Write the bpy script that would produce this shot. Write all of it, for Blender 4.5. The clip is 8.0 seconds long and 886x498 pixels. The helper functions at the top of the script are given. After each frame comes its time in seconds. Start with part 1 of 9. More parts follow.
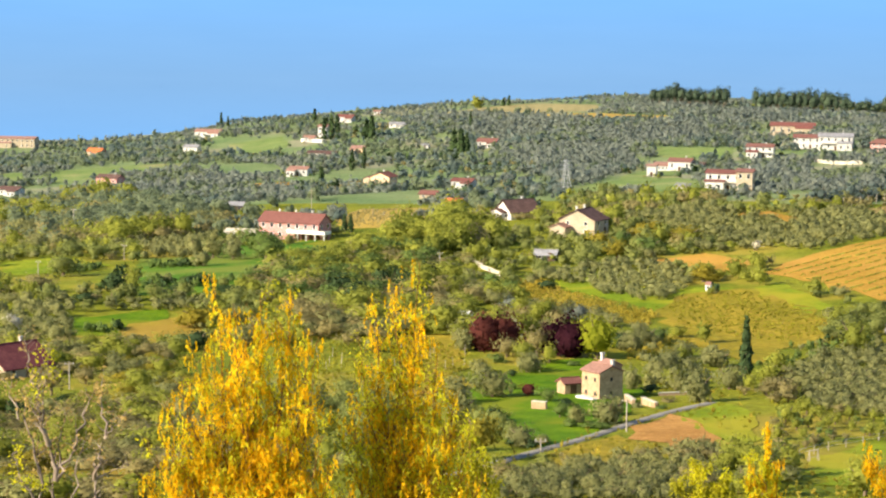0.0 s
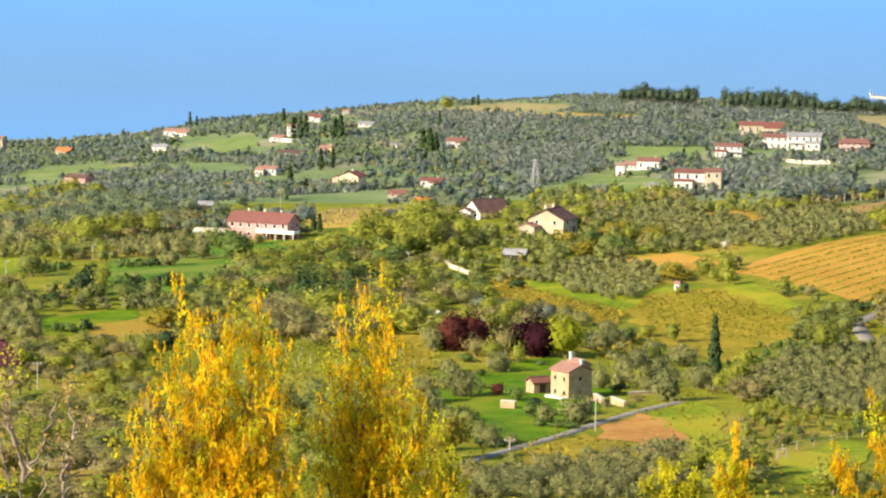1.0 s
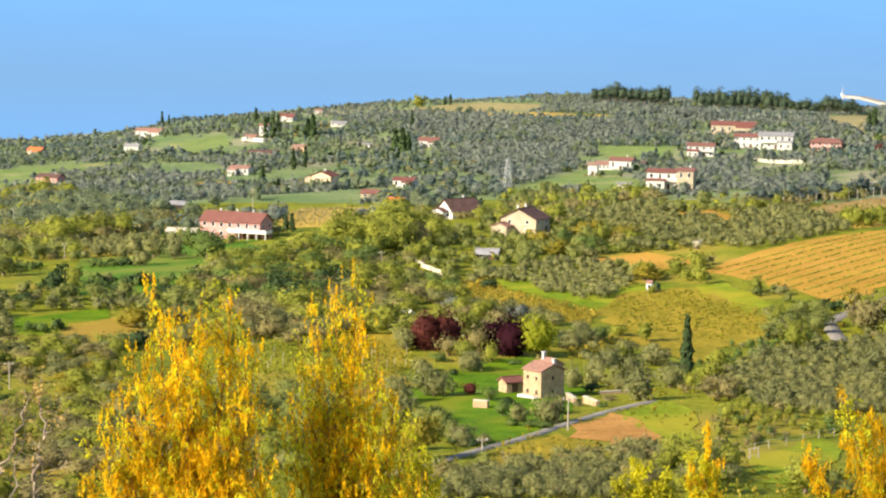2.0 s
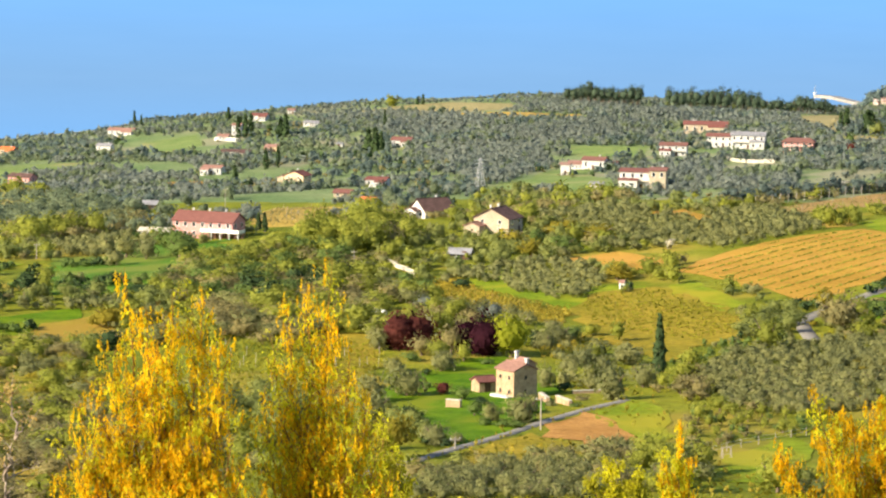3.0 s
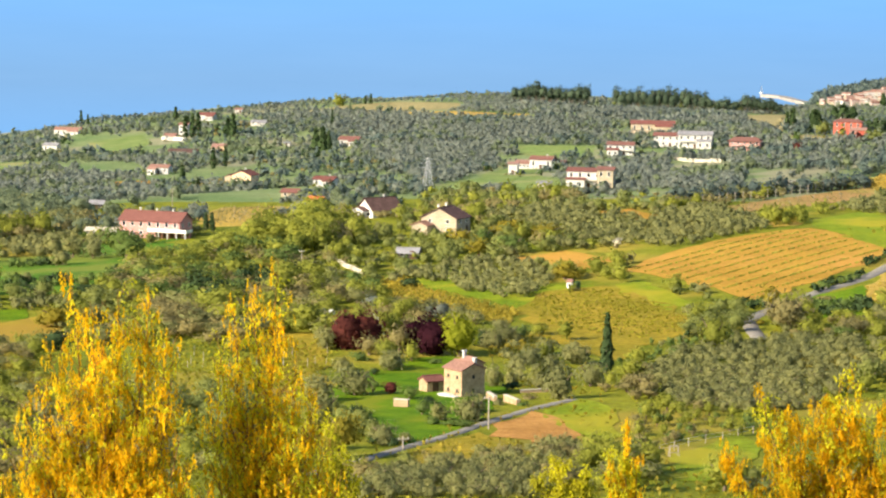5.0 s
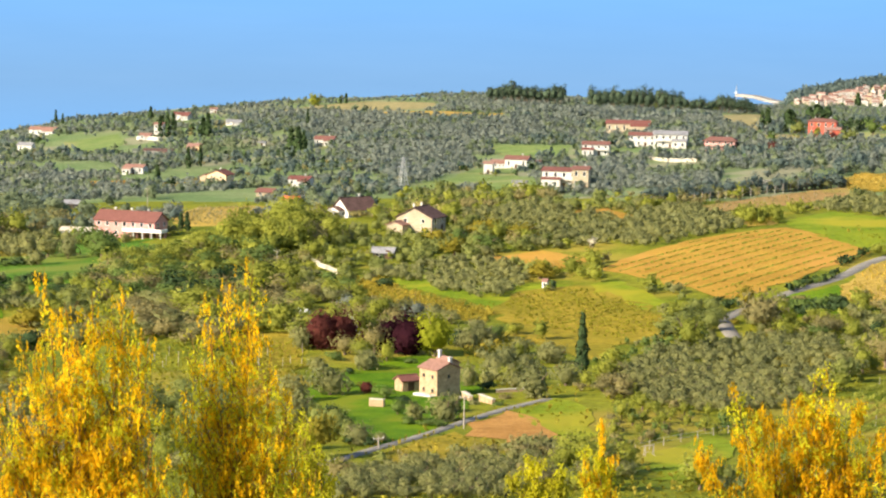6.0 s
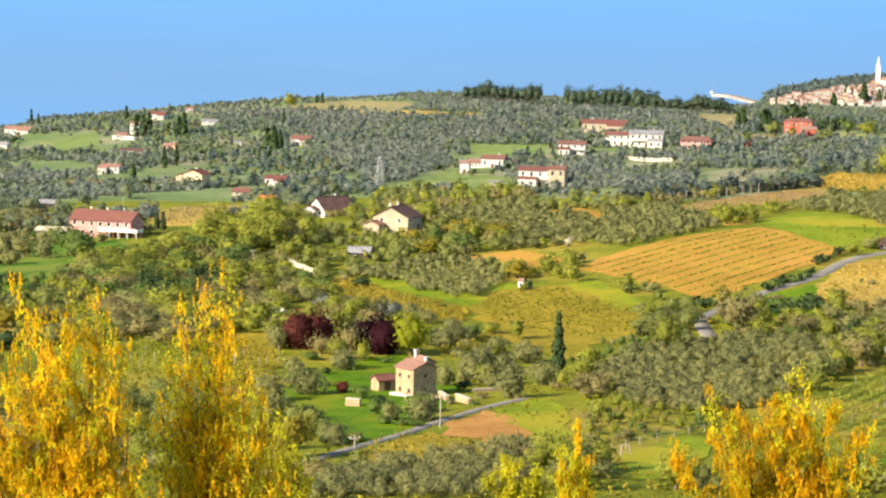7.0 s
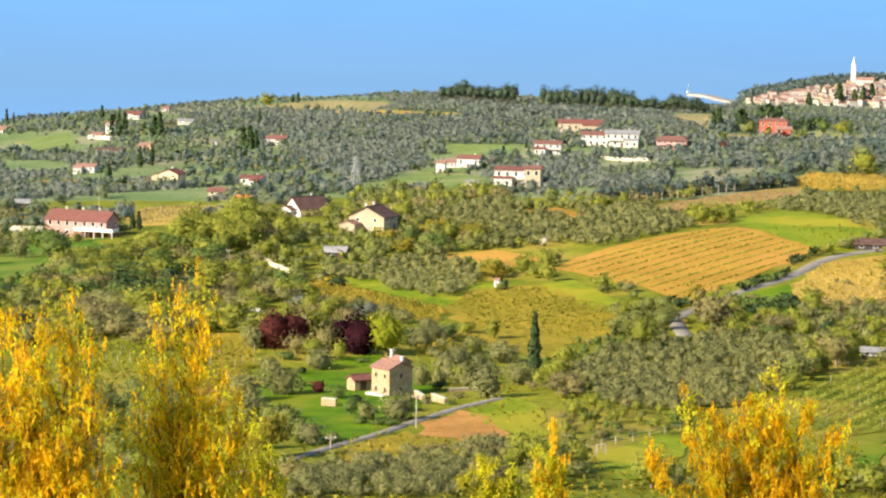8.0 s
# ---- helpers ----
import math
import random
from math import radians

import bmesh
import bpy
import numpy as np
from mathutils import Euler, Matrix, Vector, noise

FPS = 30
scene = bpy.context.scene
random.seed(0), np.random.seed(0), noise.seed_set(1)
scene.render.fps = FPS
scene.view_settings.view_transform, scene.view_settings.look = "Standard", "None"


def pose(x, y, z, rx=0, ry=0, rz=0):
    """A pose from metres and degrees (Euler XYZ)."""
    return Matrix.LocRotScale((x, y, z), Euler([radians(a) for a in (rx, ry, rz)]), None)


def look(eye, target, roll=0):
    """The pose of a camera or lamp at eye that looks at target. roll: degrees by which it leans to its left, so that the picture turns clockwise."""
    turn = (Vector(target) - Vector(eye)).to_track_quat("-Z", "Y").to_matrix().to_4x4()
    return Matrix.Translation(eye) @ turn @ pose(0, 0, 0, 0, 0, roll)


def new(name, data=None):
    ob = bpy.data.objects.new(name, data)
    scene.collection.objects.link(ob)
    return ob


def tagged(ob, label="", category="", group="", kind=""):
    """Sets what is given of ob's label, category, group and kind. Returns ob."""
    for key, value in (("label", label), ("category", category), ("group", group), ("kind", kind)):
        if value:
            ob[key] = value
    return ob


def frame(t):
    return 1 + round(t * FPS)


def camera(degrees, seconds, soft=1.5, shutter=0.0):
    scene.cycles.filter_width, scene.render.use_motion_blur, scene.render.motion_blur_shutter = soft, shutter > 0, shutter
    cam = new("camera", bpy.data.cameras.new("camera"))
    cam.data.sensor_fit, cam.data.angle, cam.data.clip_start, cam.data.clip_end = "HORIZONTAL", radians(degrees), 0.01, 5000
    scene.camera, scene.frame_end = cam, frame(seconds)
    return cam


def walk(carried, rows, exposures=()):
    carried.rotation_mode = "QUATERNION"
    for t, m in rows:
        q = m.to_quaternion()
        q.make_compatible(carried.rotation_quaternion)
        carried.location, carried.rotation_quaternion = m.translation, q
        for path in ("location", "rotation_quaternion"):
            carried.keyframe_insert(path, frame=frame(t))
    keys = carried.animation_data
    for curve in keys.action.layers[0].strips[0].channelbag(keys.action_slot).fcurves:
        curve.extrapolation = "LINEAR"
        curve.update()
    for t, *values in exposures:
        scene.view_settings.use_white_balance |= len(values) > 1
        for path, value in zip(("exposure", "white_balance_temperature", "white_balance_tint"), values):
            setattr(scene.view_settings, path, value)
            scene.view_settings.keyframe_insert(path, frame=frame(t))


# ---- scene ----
cam = camera(20.66, 8.0, soft=2.2)
# seconds, drift to the right in metres, yaw, pitch, roll
ROWS = [
    (0.0, -0.05, 2.832, -6.383, 0.666),
    (0.5, -0.044, 2.467, -6.385, 0.698),
    (1.0, -0.037, 2.100, -6.387, 0.718),
    (1.5, -0.031, 1.773, -6.387, 0.737),
    (3.0, -0.012, 0.803, -6.389, 0.803),
    (3.5, -0.006, 0.495, -6.387, 0.818),
    (4.0, 0.0, 0.172, -6.384, 0.839),
    (4.5, 0.006, -0.133, -6.385, 0.856),
    (6.0, 0.025, -1.017, -6.384, 0.912),
    (6.5, 0.031, -1.290, -6.385, 0.934),
    (7.0, 0.037, -1.579, -6.386, 0.952),
    (7.5, 0.044, -1.859, -6.385, 0.976),
    (8.0, 0.05, -2.148, -6.383, 1.006),
]
walk(cam, [(t, pose(x, 0, 200.0, 0, 0, yaw) @ pose(0, 0, 0, 90 + pitch) @ pose(0, 0, 0, 0, 0, roll)) for t, x, yaw, pitch, roll in ROWS])

# ---- daylight: low warm sun from behind the left shoulder, clear sky ----
SUN_AZ, SUN_EL = 238.0, 28.0   # clockwise from straight ahead, above the horizon
world = bpy.data.worlds.new("sky")
scene.world = world
world.use_nodes = True
wn = world.node_tree.nodes
wn.clear()
sky = wn.new("ShaderNodeTexSky")
sky.sky_type, sky.sun_disc = "NISHITA", False
sky.sun_elevation, sky.sun_rotation = radians(SUN_EL), radians(SUN_AZ)
bg = wn.new("ShaderNodeBackground")
bg.inputs["Strength"].default_value = 0.095
wo = wn.new("ShaderNodeOutputWorld")
world.node_tree.links.new(sky.outputs[0], bg.inputs["Color"])
world.node_tree.links.new(bg.outputs[0], wo.inputs["Surface"])
sun = new("sun", bpy.data.lights.new("sun", "SUN"))
sun.data.energy, sun.data.angle, sun.data.color = 4.9, radians(0.6), (1.0, 0.86, 0.63)
_a, _e = radians(SUN_AZ), radians(SUN_EL)
sun.matrix_world = look((300 * math.sin(_a) * math.cos(_e), 300 * math.cos(_a) * math.cos(_e), 300 + 300 * math.sin(_e)), (0, 0, 300))
scene.view_settings.exposure = 1.15


# ---- lie of the land: metres, x to the right of the middle of the swing, y ahead, z above the sea ----
EYE = 200.0
KNOT_Y = (-400, -60, 0, 15, 40, 100, 200, 300, 415, 500, 717, 980, 1200, 1500, 1900, 2050, 2300, 2700, 3000, 5200)
KNOT_DROP = (-40, -8, 1.7, 4.5, 11, 26, 48, 64.5, 72.6, 75, 78, 89, 101, 106, 95, 97, 130, 180, 206, 208)
# how far the crest of the hill sinks to either side
CREST_X = (-700, -443, -385, -327, -296, -264, -193, -131, -65, 0, 66, 127, 244, 341, 413, 900)
CREST_FALL = (50, 43, 43, 37, 31, 24, 18, 12, 5, 0.5, -2.5, -1, 3.5, 7, 8, 20)
_ys = np.arange(-400, 5201, 5.0)
_drop = np.interp(_ys, KNOT_Y, KNOT_DROP)
for _ in range(3):
    _pad = np.pad(_drop, 6, mode="edge")
    _smooth = np.convolve(_pad, np.ones(13) / 13, mode="valid")
    _drop = np.where(_ys > 150, _smooth, _drop)


def ground_z(x, y):
    """Height of the ground above the sea; takes numbers or arrays."""
    drop = np.interp(y, _ys, _drop)
    tilt = np.interp(y, (500, 717, 1000, 1350, 1650, 1850), (0, 0.04, 0.075, 0.075, 0.04, 0))
    xx = x + 0.05 * y
    drop = drop - tilt * np.clip(xx, -500, 330)
    crest = np.interp(y, (1450, 1850, 2300, 3000), (0, 1, 1, 0))
    drop = drop + crest * np.interp(x, CREST_X, CREST_FALL)
    far = np.clip((y - 250) / 300, 0, 1) * np.clip((2600 - y) / 300, 0, 1)
    roll_ = 1.1 * np.sin(x / 41 + 1.3) * np.sin(y / 57 + 0.4) + 0.8 * np.sin(x / 23 - y / 31) + 1.6 * np.sin(x / 97 + y / 140 + 2)
    head = 64 * np.exp(-((x - 800) / 250.0) ** 2 - ((y - 3700) / 300.0) ** 2)
    # open water to the left of the headland
    head = head * np.clip((x - 0.151 * y) / 35.0, 0, 1)
    return EYE - drop + far * roll_ + head


# ---- materials ----
def nodes_of(name):
    m = bpy.data.materials.new(name)
    m.use_nodes = True
    nt = m.node_tree
    nt.nodes.clear()
    out = nt.nodes.new("ShaderNodeOutputMaterial")
    return m, nt, out


def ramp_of(nt, stops, fac):
    r = nt.nodes.new("ShaderNodeValToRGB")
    while len(r.color_ramp.elements) < len(stops):
        r.color_ramp.elements.new(0.5)
    for e, (p, c) in zip(r.color_ramp.elements, stops):
        e.position, e.color = p, (*c, 1)
    nt.links.new(fac, r.inputs["Fac"])
    return r.outputs["Color"]


def noise_of(nt, scale, detail=4.0, rough=0.6, coord=None, stretch=None):
    n = nt.nodes.new("ShaderNodeTexNoise")
    n.inputs["Scale"].default_value, n.inputs["Detail"].default_value, n.inputs["Roughness"].default_value = scale, detail, rough
    if coord is None:
        coord = nt.nodes.new("ShaderNodeNewGeometry").outputs["Position"]
    if stretch:
        mp = nt.nodes.new("ShaderNodeMapping")
        mp.inputs["Rotation"].default_value = (0, 0, stretch[0])
        mp.inputs["Scale"].default_value = stretch[1]
        nt.links.new(coord, mp.inputs["Vector"])
        coord = mp.outputs["Vector"]
    nt.links.new(coord, n.inputs["Vector"])
    return n.outputs["Fac"]


def mix_of(nt, fac, a, b, how="MIX"):
    m = nt.nodes.new("ShaderNodeMix")
    m.data_type, m.blend_type = "RGBA", how
    for sock, v in ((m.inputs["Factor"], fac), (m.inputs["A"], a), (m.inputs["B"], b)):
        if isinstance(v, (int, float)):
            sock.default_value = v
        elif isinstance(v, tuple):
            sock.default_value = (*v, 1)
        else:
            nt.links.new(v, sock)
    return m.outputs["Result"]


def surface(name, low, high, scale=0.5, fine=6.0, rough=0.9, bump=0.0, third=None, metallic=0.0, stretch=None, vary=None):
    """Two-scale mottled matt surface."""
    m, nt, out = nodes_of(name)
    big = ramp_of(nt, ((0.34, low), (0.66, high)), noise_of(nt, scale, stretch=stretch))
    small = noise_of(nt, fine, 6.0, 0.7)
    grain = ramp_of(nt, ((0.3, (0.62, 0.62, 0.62)), (0.7, (1.25, 1.25, 1.25))), small)
    col = mix_of(nt, 1.0, big, grain, "MULTIPLY")
    if third:
        col = mix_of(nt, ramp_of(nt, ((0.52, (0, 0, 0)), (0.62, (1, 1, 1))), noise_of(nt, scale * 0.37, 3.0)), col, third)
    if vary:
        # each house's tiles have weathered differently
        info = nt.nodes.new("ShaderNodeObjectInfo")
        col = mix_of(nt, info.outputs["Random"], col, mix_of(nt, 1.0, grain, vary, "MULTIPLY"))
    b = nt.nodes.new("ShaderNodeBsdfPrincipled")
    nt.links.new(col, b.inputs["Base Color"])
    b.inputs["Roughness"].default_value, b.inputs["Metallic"].default_value = rough, metallic
    b.inputs["Specular IOR Level"].default_value = 0.5 if rough < 0.6 else 0.06
    if bump:
        bp = nt.nodes.new("ShaderNodeBump")
        bp.inputs["Strength"].default_value, bp.inputs["Distance"].default_value = 0.8, bump
        nt.links.new(small, bp.inputs["Height"])
        nt.links.new(bp.outputs[0], b.inputs["Normal"])
    nt.links.new(b.outputs[0], out.inputs["Surface"])
    return m


def foliage(name, dark, mid, light, through_=0.55, patch=0.12, fine=2.4):
    """Leaves: each leaf or clump takes its own tone, whole plants drift in tone, small leaves mottle each clump, light passes through."""
    m, nt, out = nodes_of(name)
    geo = nt.nodes.new("ShaderNodeNewGeometry")
    leaf = ramp_of(nt, ((0.0, tuple(0.3 * a + 0.7 * b for a, b in zip(dark, mid))), (0.45, mid), (1.0, tuple(0.45 * a + 0.55 * b for a, b in zip(light, mid)))), geo.outputs["Random Per Island"])
    drift = ramp_of(nt, ((0.3, (0.76, 0.79, 0.8)), (0.7, (1.22, 1.18, 1.08))), noise_of(nt, patch, 2.0))
    col = mix_of(nt, 1.0, leaf, drift, "MULTIPLY")
    small = noise_of(nt, fine, 4.0, 0.75)
    col = mix_of(nt, 1.0, col, ramp_of(nt, ((0.34, (0.76, 0.78, 0.78)), (0.66, (1.22, 1.21, 1.19))), small), "MULTIPLY")
    bp = nt.nodes.new("ShaderNodeBump")
    bp.inputs["Strength"].default_value, bp.inputs["Distance"].default_value = 0.7, 0.45 / fine
    nt.links.new(small, bp.inputs["Height"])
    d = nt.nodes.new("ShaderNodeBsdfDiffuse")
    tr = nt.nodes.new("ShaderNodeBsdfTranslucent")
    nt.links.new(col, d.inputs["Color"])
    nt.links.new(col, tr.inputs["Color"])
    nt.links.new(bp.outputs[0], d.inputs["Normal"])
    mx = nt.nodes.new("ShaderNodeMixShader")
    mx.inputs["Fac"].default_value = through_
    nt.links.new(d.outputs[0], mx.inputs[1])
    nt.links.new(tr.outputs[0], mx.inputs[2])
    nt.links.new(mx.outputs[0], out.inputs["Surface"])
    return m


M = {}
M["grass"] = surface("meadow grass", (0.12, 0.152, 0.012), (0.225, 0.228, 0.020), 0.06, 0.55, third=(0.28, 0.23, 0.035), bump=0.7)
# distant grass: colour shifted to grey-blue in place of haze
M["sward"] = surface("grass greyed for haze", (0.13, 0.195, 0.075), (0.205, 0.25, 0.11), 0.03, 0.4, third=(0.235, 0.23, 0.145), bump=0.5)
M["lawn"] = surface("bright lawn", (0.05, 0.13, 0.004), (0.135, 0.215, 0.006), 0.10, 0.9, third=(0.16, 0.19, 0.012), bump=0.25)
M["green"] = surface("young green meadow", (0.135, 0.205, 0.010), (0.255, 0.288, 0.018), 0.06, 0.6, third=(0.30, 0.275, 0.022), bump=0.5)
# green of the far fields, haze mixed into the colour
M["haze_green"] = surface("pasture green blued for haze", (0.13, 0.20, 0.055), (0.21, 0.26, 0.085), 0.05, 0.5, third=(0.25, 0.25, 0.105), bump=0.5)
M["pasture"] = surface("green pasture", (0.052, 0.14, 0.012), (0.115, 0.205, 0.02), 0.05, 0.5, third=(0.15, 0.19, 0.03), bump=0.5)
M["orange_soil"] = surface("ochre tilled soil", (0.32, 0.185, 0.028), (0.43, 0.255, 0.042), 0.06, 0.8, third=(0.43, 0.235, 0.05))
M["brown_soil"] = surface("reddish brown tilled soil", (0.33, 0.165, 0.045), (0.48, 0.255, 0.075), 0.12, 1.2, bump=0.3)
M["tan"] = surface("dry straw grass", (0.36, 0.25, 0.05), (0.50, 0.35, 0.08), 0.05, 0.6, third=(0.34, 0.24, 0.07), bump=0.6)
M["yellow_green"] = surface("yellowing grass", (0.20, 0.175, 0.014), (0.33, 0.245, 0.028), 0.07, 0.6, third=(0.31, 0.21, 0.035), bump=0.6)
M["crest"] = surface("pale stubble grass", (0.24, 0.21, 0.095), (0.31, 0.265, 0.125), 0.012, 0.2)
M["road"] = surface("worn grey asphalt", (0.21, 0.195, 0.175), (0.28, 0.26, 0.235), 0.3, 4.0)
M["stone"] = surface("warm field stone", (0.34, 0.235, 0.145), (0.50, 0.365, 0.235), 1.2, 5.0, bump=0.04)
M["plaster_pink"] = surface("pink plaster", (0.50, 0.25, 0.235), (0.57, 0.30, 0.28), 0.4, 5.0)
M["plaster_white"] = surface("white plaster", (0.50, 0.49, 0.485), (0.60, 0.59, 0.58), 0.4, 5.0)
M["plaster_cream"] = surface("cream plaster", (0.39, 0.325, 0.24), (0.47, 0.395, 0.295), 0.4, 5.0)
M["plaster_yellow"] = surface("apricot plaster", (0.66, 0.47, 0.30), (0.74, 0.55, 0.38), 0.4, 5.0)
M["plaster_pale"] = surface("faded rose plaster", (0.34, 0.265, 0.24), (0.41, 0.33, 0.30), 0.4, 5.0)
# white walls of the far town, toned down in colour for haze
M["plaster_town"] = surface("white plaster greyed for haze", (0.33, 0.315, 0.30), (0.44, 0.42, 0.40), 0.4, 5.0)
M["plaster_red"] = surface("brick red plaster", (0.42, 0.10, 0.075), (0.50, 0.14, 0.10), 0.4, 5.0)
M["roof_red"] = surface("red clay tiles", (0.15, 0.055, 0.05), (0.21, 0.082, 0.072), 0.5, 3.0, bump=0.03, vary=(0.20, 0.10, 0.085))
M["roof_pale"] = surface("weathered pink clay tiles", (0.29, 0.17, 0.14), (0.38, 0.24, 0.20), 0.8, 3.0, bump=0.03, vary=(0.27, 0.15, 0.12))
M["roof_orange"] = surface("bright orange clay tiles", (0.50, 0.13, 0.05), (0.60, 0.19, 0.07), 0.5, 3.0, bump=0.03)
M["roof_dark"] = surface("dark brown tiles", (0.09, 0.055, 0.05), (0.15, 0.09, 0.08), 0.5, 3.0, bump=0.03)
M["roof_maroon"] = surface("dark maroon tiles", (0.13, 0.04, 0.045), (0.19, 0.065, 0.065), 0.5, 3.0, bump=0.03)
M["roof_grey"] = surface("grey sheet roofing", (0.20, 0.20, 0.22), (0.30, 0.30, 0.32), 0.5, 3.0)
M["concrete"] = surface("pale concrete", (0.46, 0.42, 0.35), (0.58, 0.53, 0.45), 0.5, 3.0)
M["quay"] = surface("pale quay stone", (0.21, 0.20, 0.19), (0.28, 0.27, 0.25), 0.05, 0.6)
M["dark_wood"] = surface("dark weathered boards", (0.05, 0.045, 0.05), (0.09, 0.08, 0.085), 0.8, 4.0)
M["white_paint"] = surface("white paint", (0.78, 0.78, 0.76), (0.84, 0.84, 0.82), 0.5, 4.0)
M["shutter"] = surface("brown shutter paint", (0.10, 0.06, 0.04), (0.15, 0.09, 0.06), 1.0, 6.0)
M["bark"] = surface("grey brown bark", (0.14, 0.105, 0.075), (0.24, 0.18, 0.13), 2.0, 12.0, bump=0.01)
M["bark_pale"] = surface("pale bark", (0.18, 0.14, 0.115), (0.38, 0.31, 0.25), 2.0, 20.0, bump=0.006)
M["steel"] = surface("galvanised steel", (0.42, 0.43, 0.44), (0.55, 0.56, 0.57), 1.0, 5.0, rough=0.5, metallic=0.6)
M["timber"] = surface("grey pole timber", (0.34, 0.30, 0.26), (0.46, 0.41, 0.36), 1.0, 5.0)
_g, _nt, _o = nodes_of("window glass")
_b = _nt.nodes.new("ShaderNodeBsdfPrincipled")
_b.inputs["Base Color"].default_value, _b.inputs["Roughness"].default_value = (0.03, 0.035, 0.045, 1), 0.12
_nt.links.new(_b.outputs[0], _o.inputs["Surface"])
M["glass"] = _g

M["olive"] = foliage("olive leaves", (0.180, 0.191, 0.080), (0.281, 0.286, 0.122), (0.371, 0.371, 0.175))
M["tuft"] = foliage("rough grass tufts", (0.15, 0.165, 0.018), (0.235, 0.225, 0.028), (0.33, 0.29, 0.045), 0.3, 0.06)
M["fresh"] = foliage("fresh spring leaves", (0.202, 0.224, 0.039), (0.308, 0.330, 0.062), (0.437, 0.448, 0.101))
M["leafgreen"] = foliage("deep green leaves", (0.099, 0.165, 0.044), (0.176, 0.248, 0.072), (0.264, 0.330, 0.110))
# sage, holm and fern carry a blue-grey tint in place of distance haze
M["sage"] = foliage("maquis leaves greyed for haze", (0.175, 0.20, 0.18), (0.235, 0.265, 0.24), (0.30, 0.335, 0.30))
M["holm"] = foliage("evergreen oak leaves blued for haze", (0.10, 0.14, 0.14), (0.155, 0.205, 0.195), (0.21, 0.26, 0.24))
M["moss"] = foliage("soft green spring leaves", (0.17, 0.20, 0.06), (0.255, 0.285, 0.09), (0.35, 0.37, 0.14))
M["fern"] = foliage("green leaves blued for haze", (0.145, 0.185, 0.115), (0.205, 0.25, 0.155), (0.28, 0.325, 0.205))
M["budleaf"] = foliage("pale brown opening buds", (0.28, 0.19, 0.06), (0.42, 0.30, 0.11), (0.54, 0.42, 0.19), 0.4, 0.9, 12.0)
M["scrub"] = foliage("brownish budding twigs", (0.224, 0.196, 0.090), (0.325, 0.286, 0.129), (0.437, 0.381, 0.179))
M["gold"] = foliage("golden shrub leaves", (0.24, 0.21, 0.03), (0.33, 0.285, 0.045), (0.42, 0.36, 0.07))
M["darkleaf"] = foliage("dark evergreen leaves", (0.03, 0.05, 0.024), (0.05, 0.08, 0.035), (0.08, 0.115, 0.05), 0.15)
M["pine"] = foliage("pine needles", (0.045, 0.07, 0.05), (0.075, 0.108, 0.072), (0.11, 0.15, 0.10), 0.2)
M["plum"] = foliage("dark purple plum leaves", (0.08, 0.028, 0.028), (0.13, 0.042, 0.038), (0.20, 0.068, 0.055))
M["plum_dark"] = foliage("blackish purple plum leaves", (0.028, 0.010, 0.018), (0.045, 0.014, 0.024), (0.075, 0.024, 0.036))
M["blossom"] = foliage("white blossom", (0.35, 0.33, 0.28), (0.58, 0.55, 0.48), (0.75, 0.72, 0.66))
M["yellowleaf"] = foliage("golden yellow drooping leaves", (0.74, 0.42, 0.010), (0.90, 0.58, 0.015), (0.96, 0.72, 0.03), 0.6, 0.9, 12.0)
M["limeleaf"] = foliage("yellow green young leaves", (0.48, 0.46, 0.02), (0.66, 0.62, 0.03), (0.82, 0.76, 0.05), 0.6, 0.9, 12.0)
M["bark_warm"] = surface("warm brown bark", (0.20, 0.11, 0.025), (0.32, 0.18, 0.05), 2.0, 12.0, bump=0.006)
M["straw"] = foliage("dry straw stalks", (0.34, 0.275, 0.04), (0.44, 0.36, 0.06), (0.54, 0.45, 0.09), 0.5, 0.06)
M["amberleaf"] = foliage("amber drooping leaves", (0.56, 0.32, 0.010), (0.74, 0.45, 0.012), (0.86, 0.58, 0.02), 0.6, 0.9, 12.0)
M["freshleaf"] = foliage("olive-green young leaves", (0.26, 0.25, 0.02), (0.38, 0.36, 0.03), (0.52, 0.48, 0.05), 0.5, 0.9, 8.0)
M["vine_brown"] = surface("reddish brown vineyard earth", (0.25, 0.165, 0.06), (0.36, 0.23, 0.09), 0.08, 0.7, third=(0.27, 0.22, 0.06))
M["cane"] = foliage("pale golden cane stalks", (0.52, 0.38, 0.09), (0.64, 0.48, 0.12), (0.76, 0.59, 0.17), 0.5, 0.06)
M["brightleaf"] = foliage("bright fresh leaves", (0.19, 0.225, 0.018), (0.29, 0.32, 0.03), (0.40, 0.42, 0.05))


# ---- mesh helpers ----
rng = np.random.default_rng(7)


def gz(x, y):
    return float(ground_z(x, y))


def mesh_of(name, verts, faces, mats, smooth=False, index=None):
    """A mesh from arrays of corners and of quads or triangles."""
    me = bpy.data.meshes.new(name)
    verts, faces = np.asarray(verts, dtype=np.float32), np.asarray(faces, dtype=np.int32)
    me.vertices.add(len(verts))
    me.vertices.foreach_set("co", verts.ravel())
    n = faces.shape[1]
    me.loops.add(faces.size)
    me.loops.foreach_set("vertex_index", faces.ravel())
    me.polygons.add(len(faces))
    me.polygons.foreach_set("loop_start", np.arange(len(faces), dtype=np.int32) * n)
    if index is not None:
        me.polygons.foreach_set("material_index", np.asarray(index, dtype=np.int32))
    if smooth:
        me.polygons.foreach_set("use_smooth", np.ones(len(faces), dtype=bool))
    for m in mats if isinstance(mats, (list, tuple)) else (mats,):
        me.materials.append(m)
    me.update(calc_edges=True)
    return me


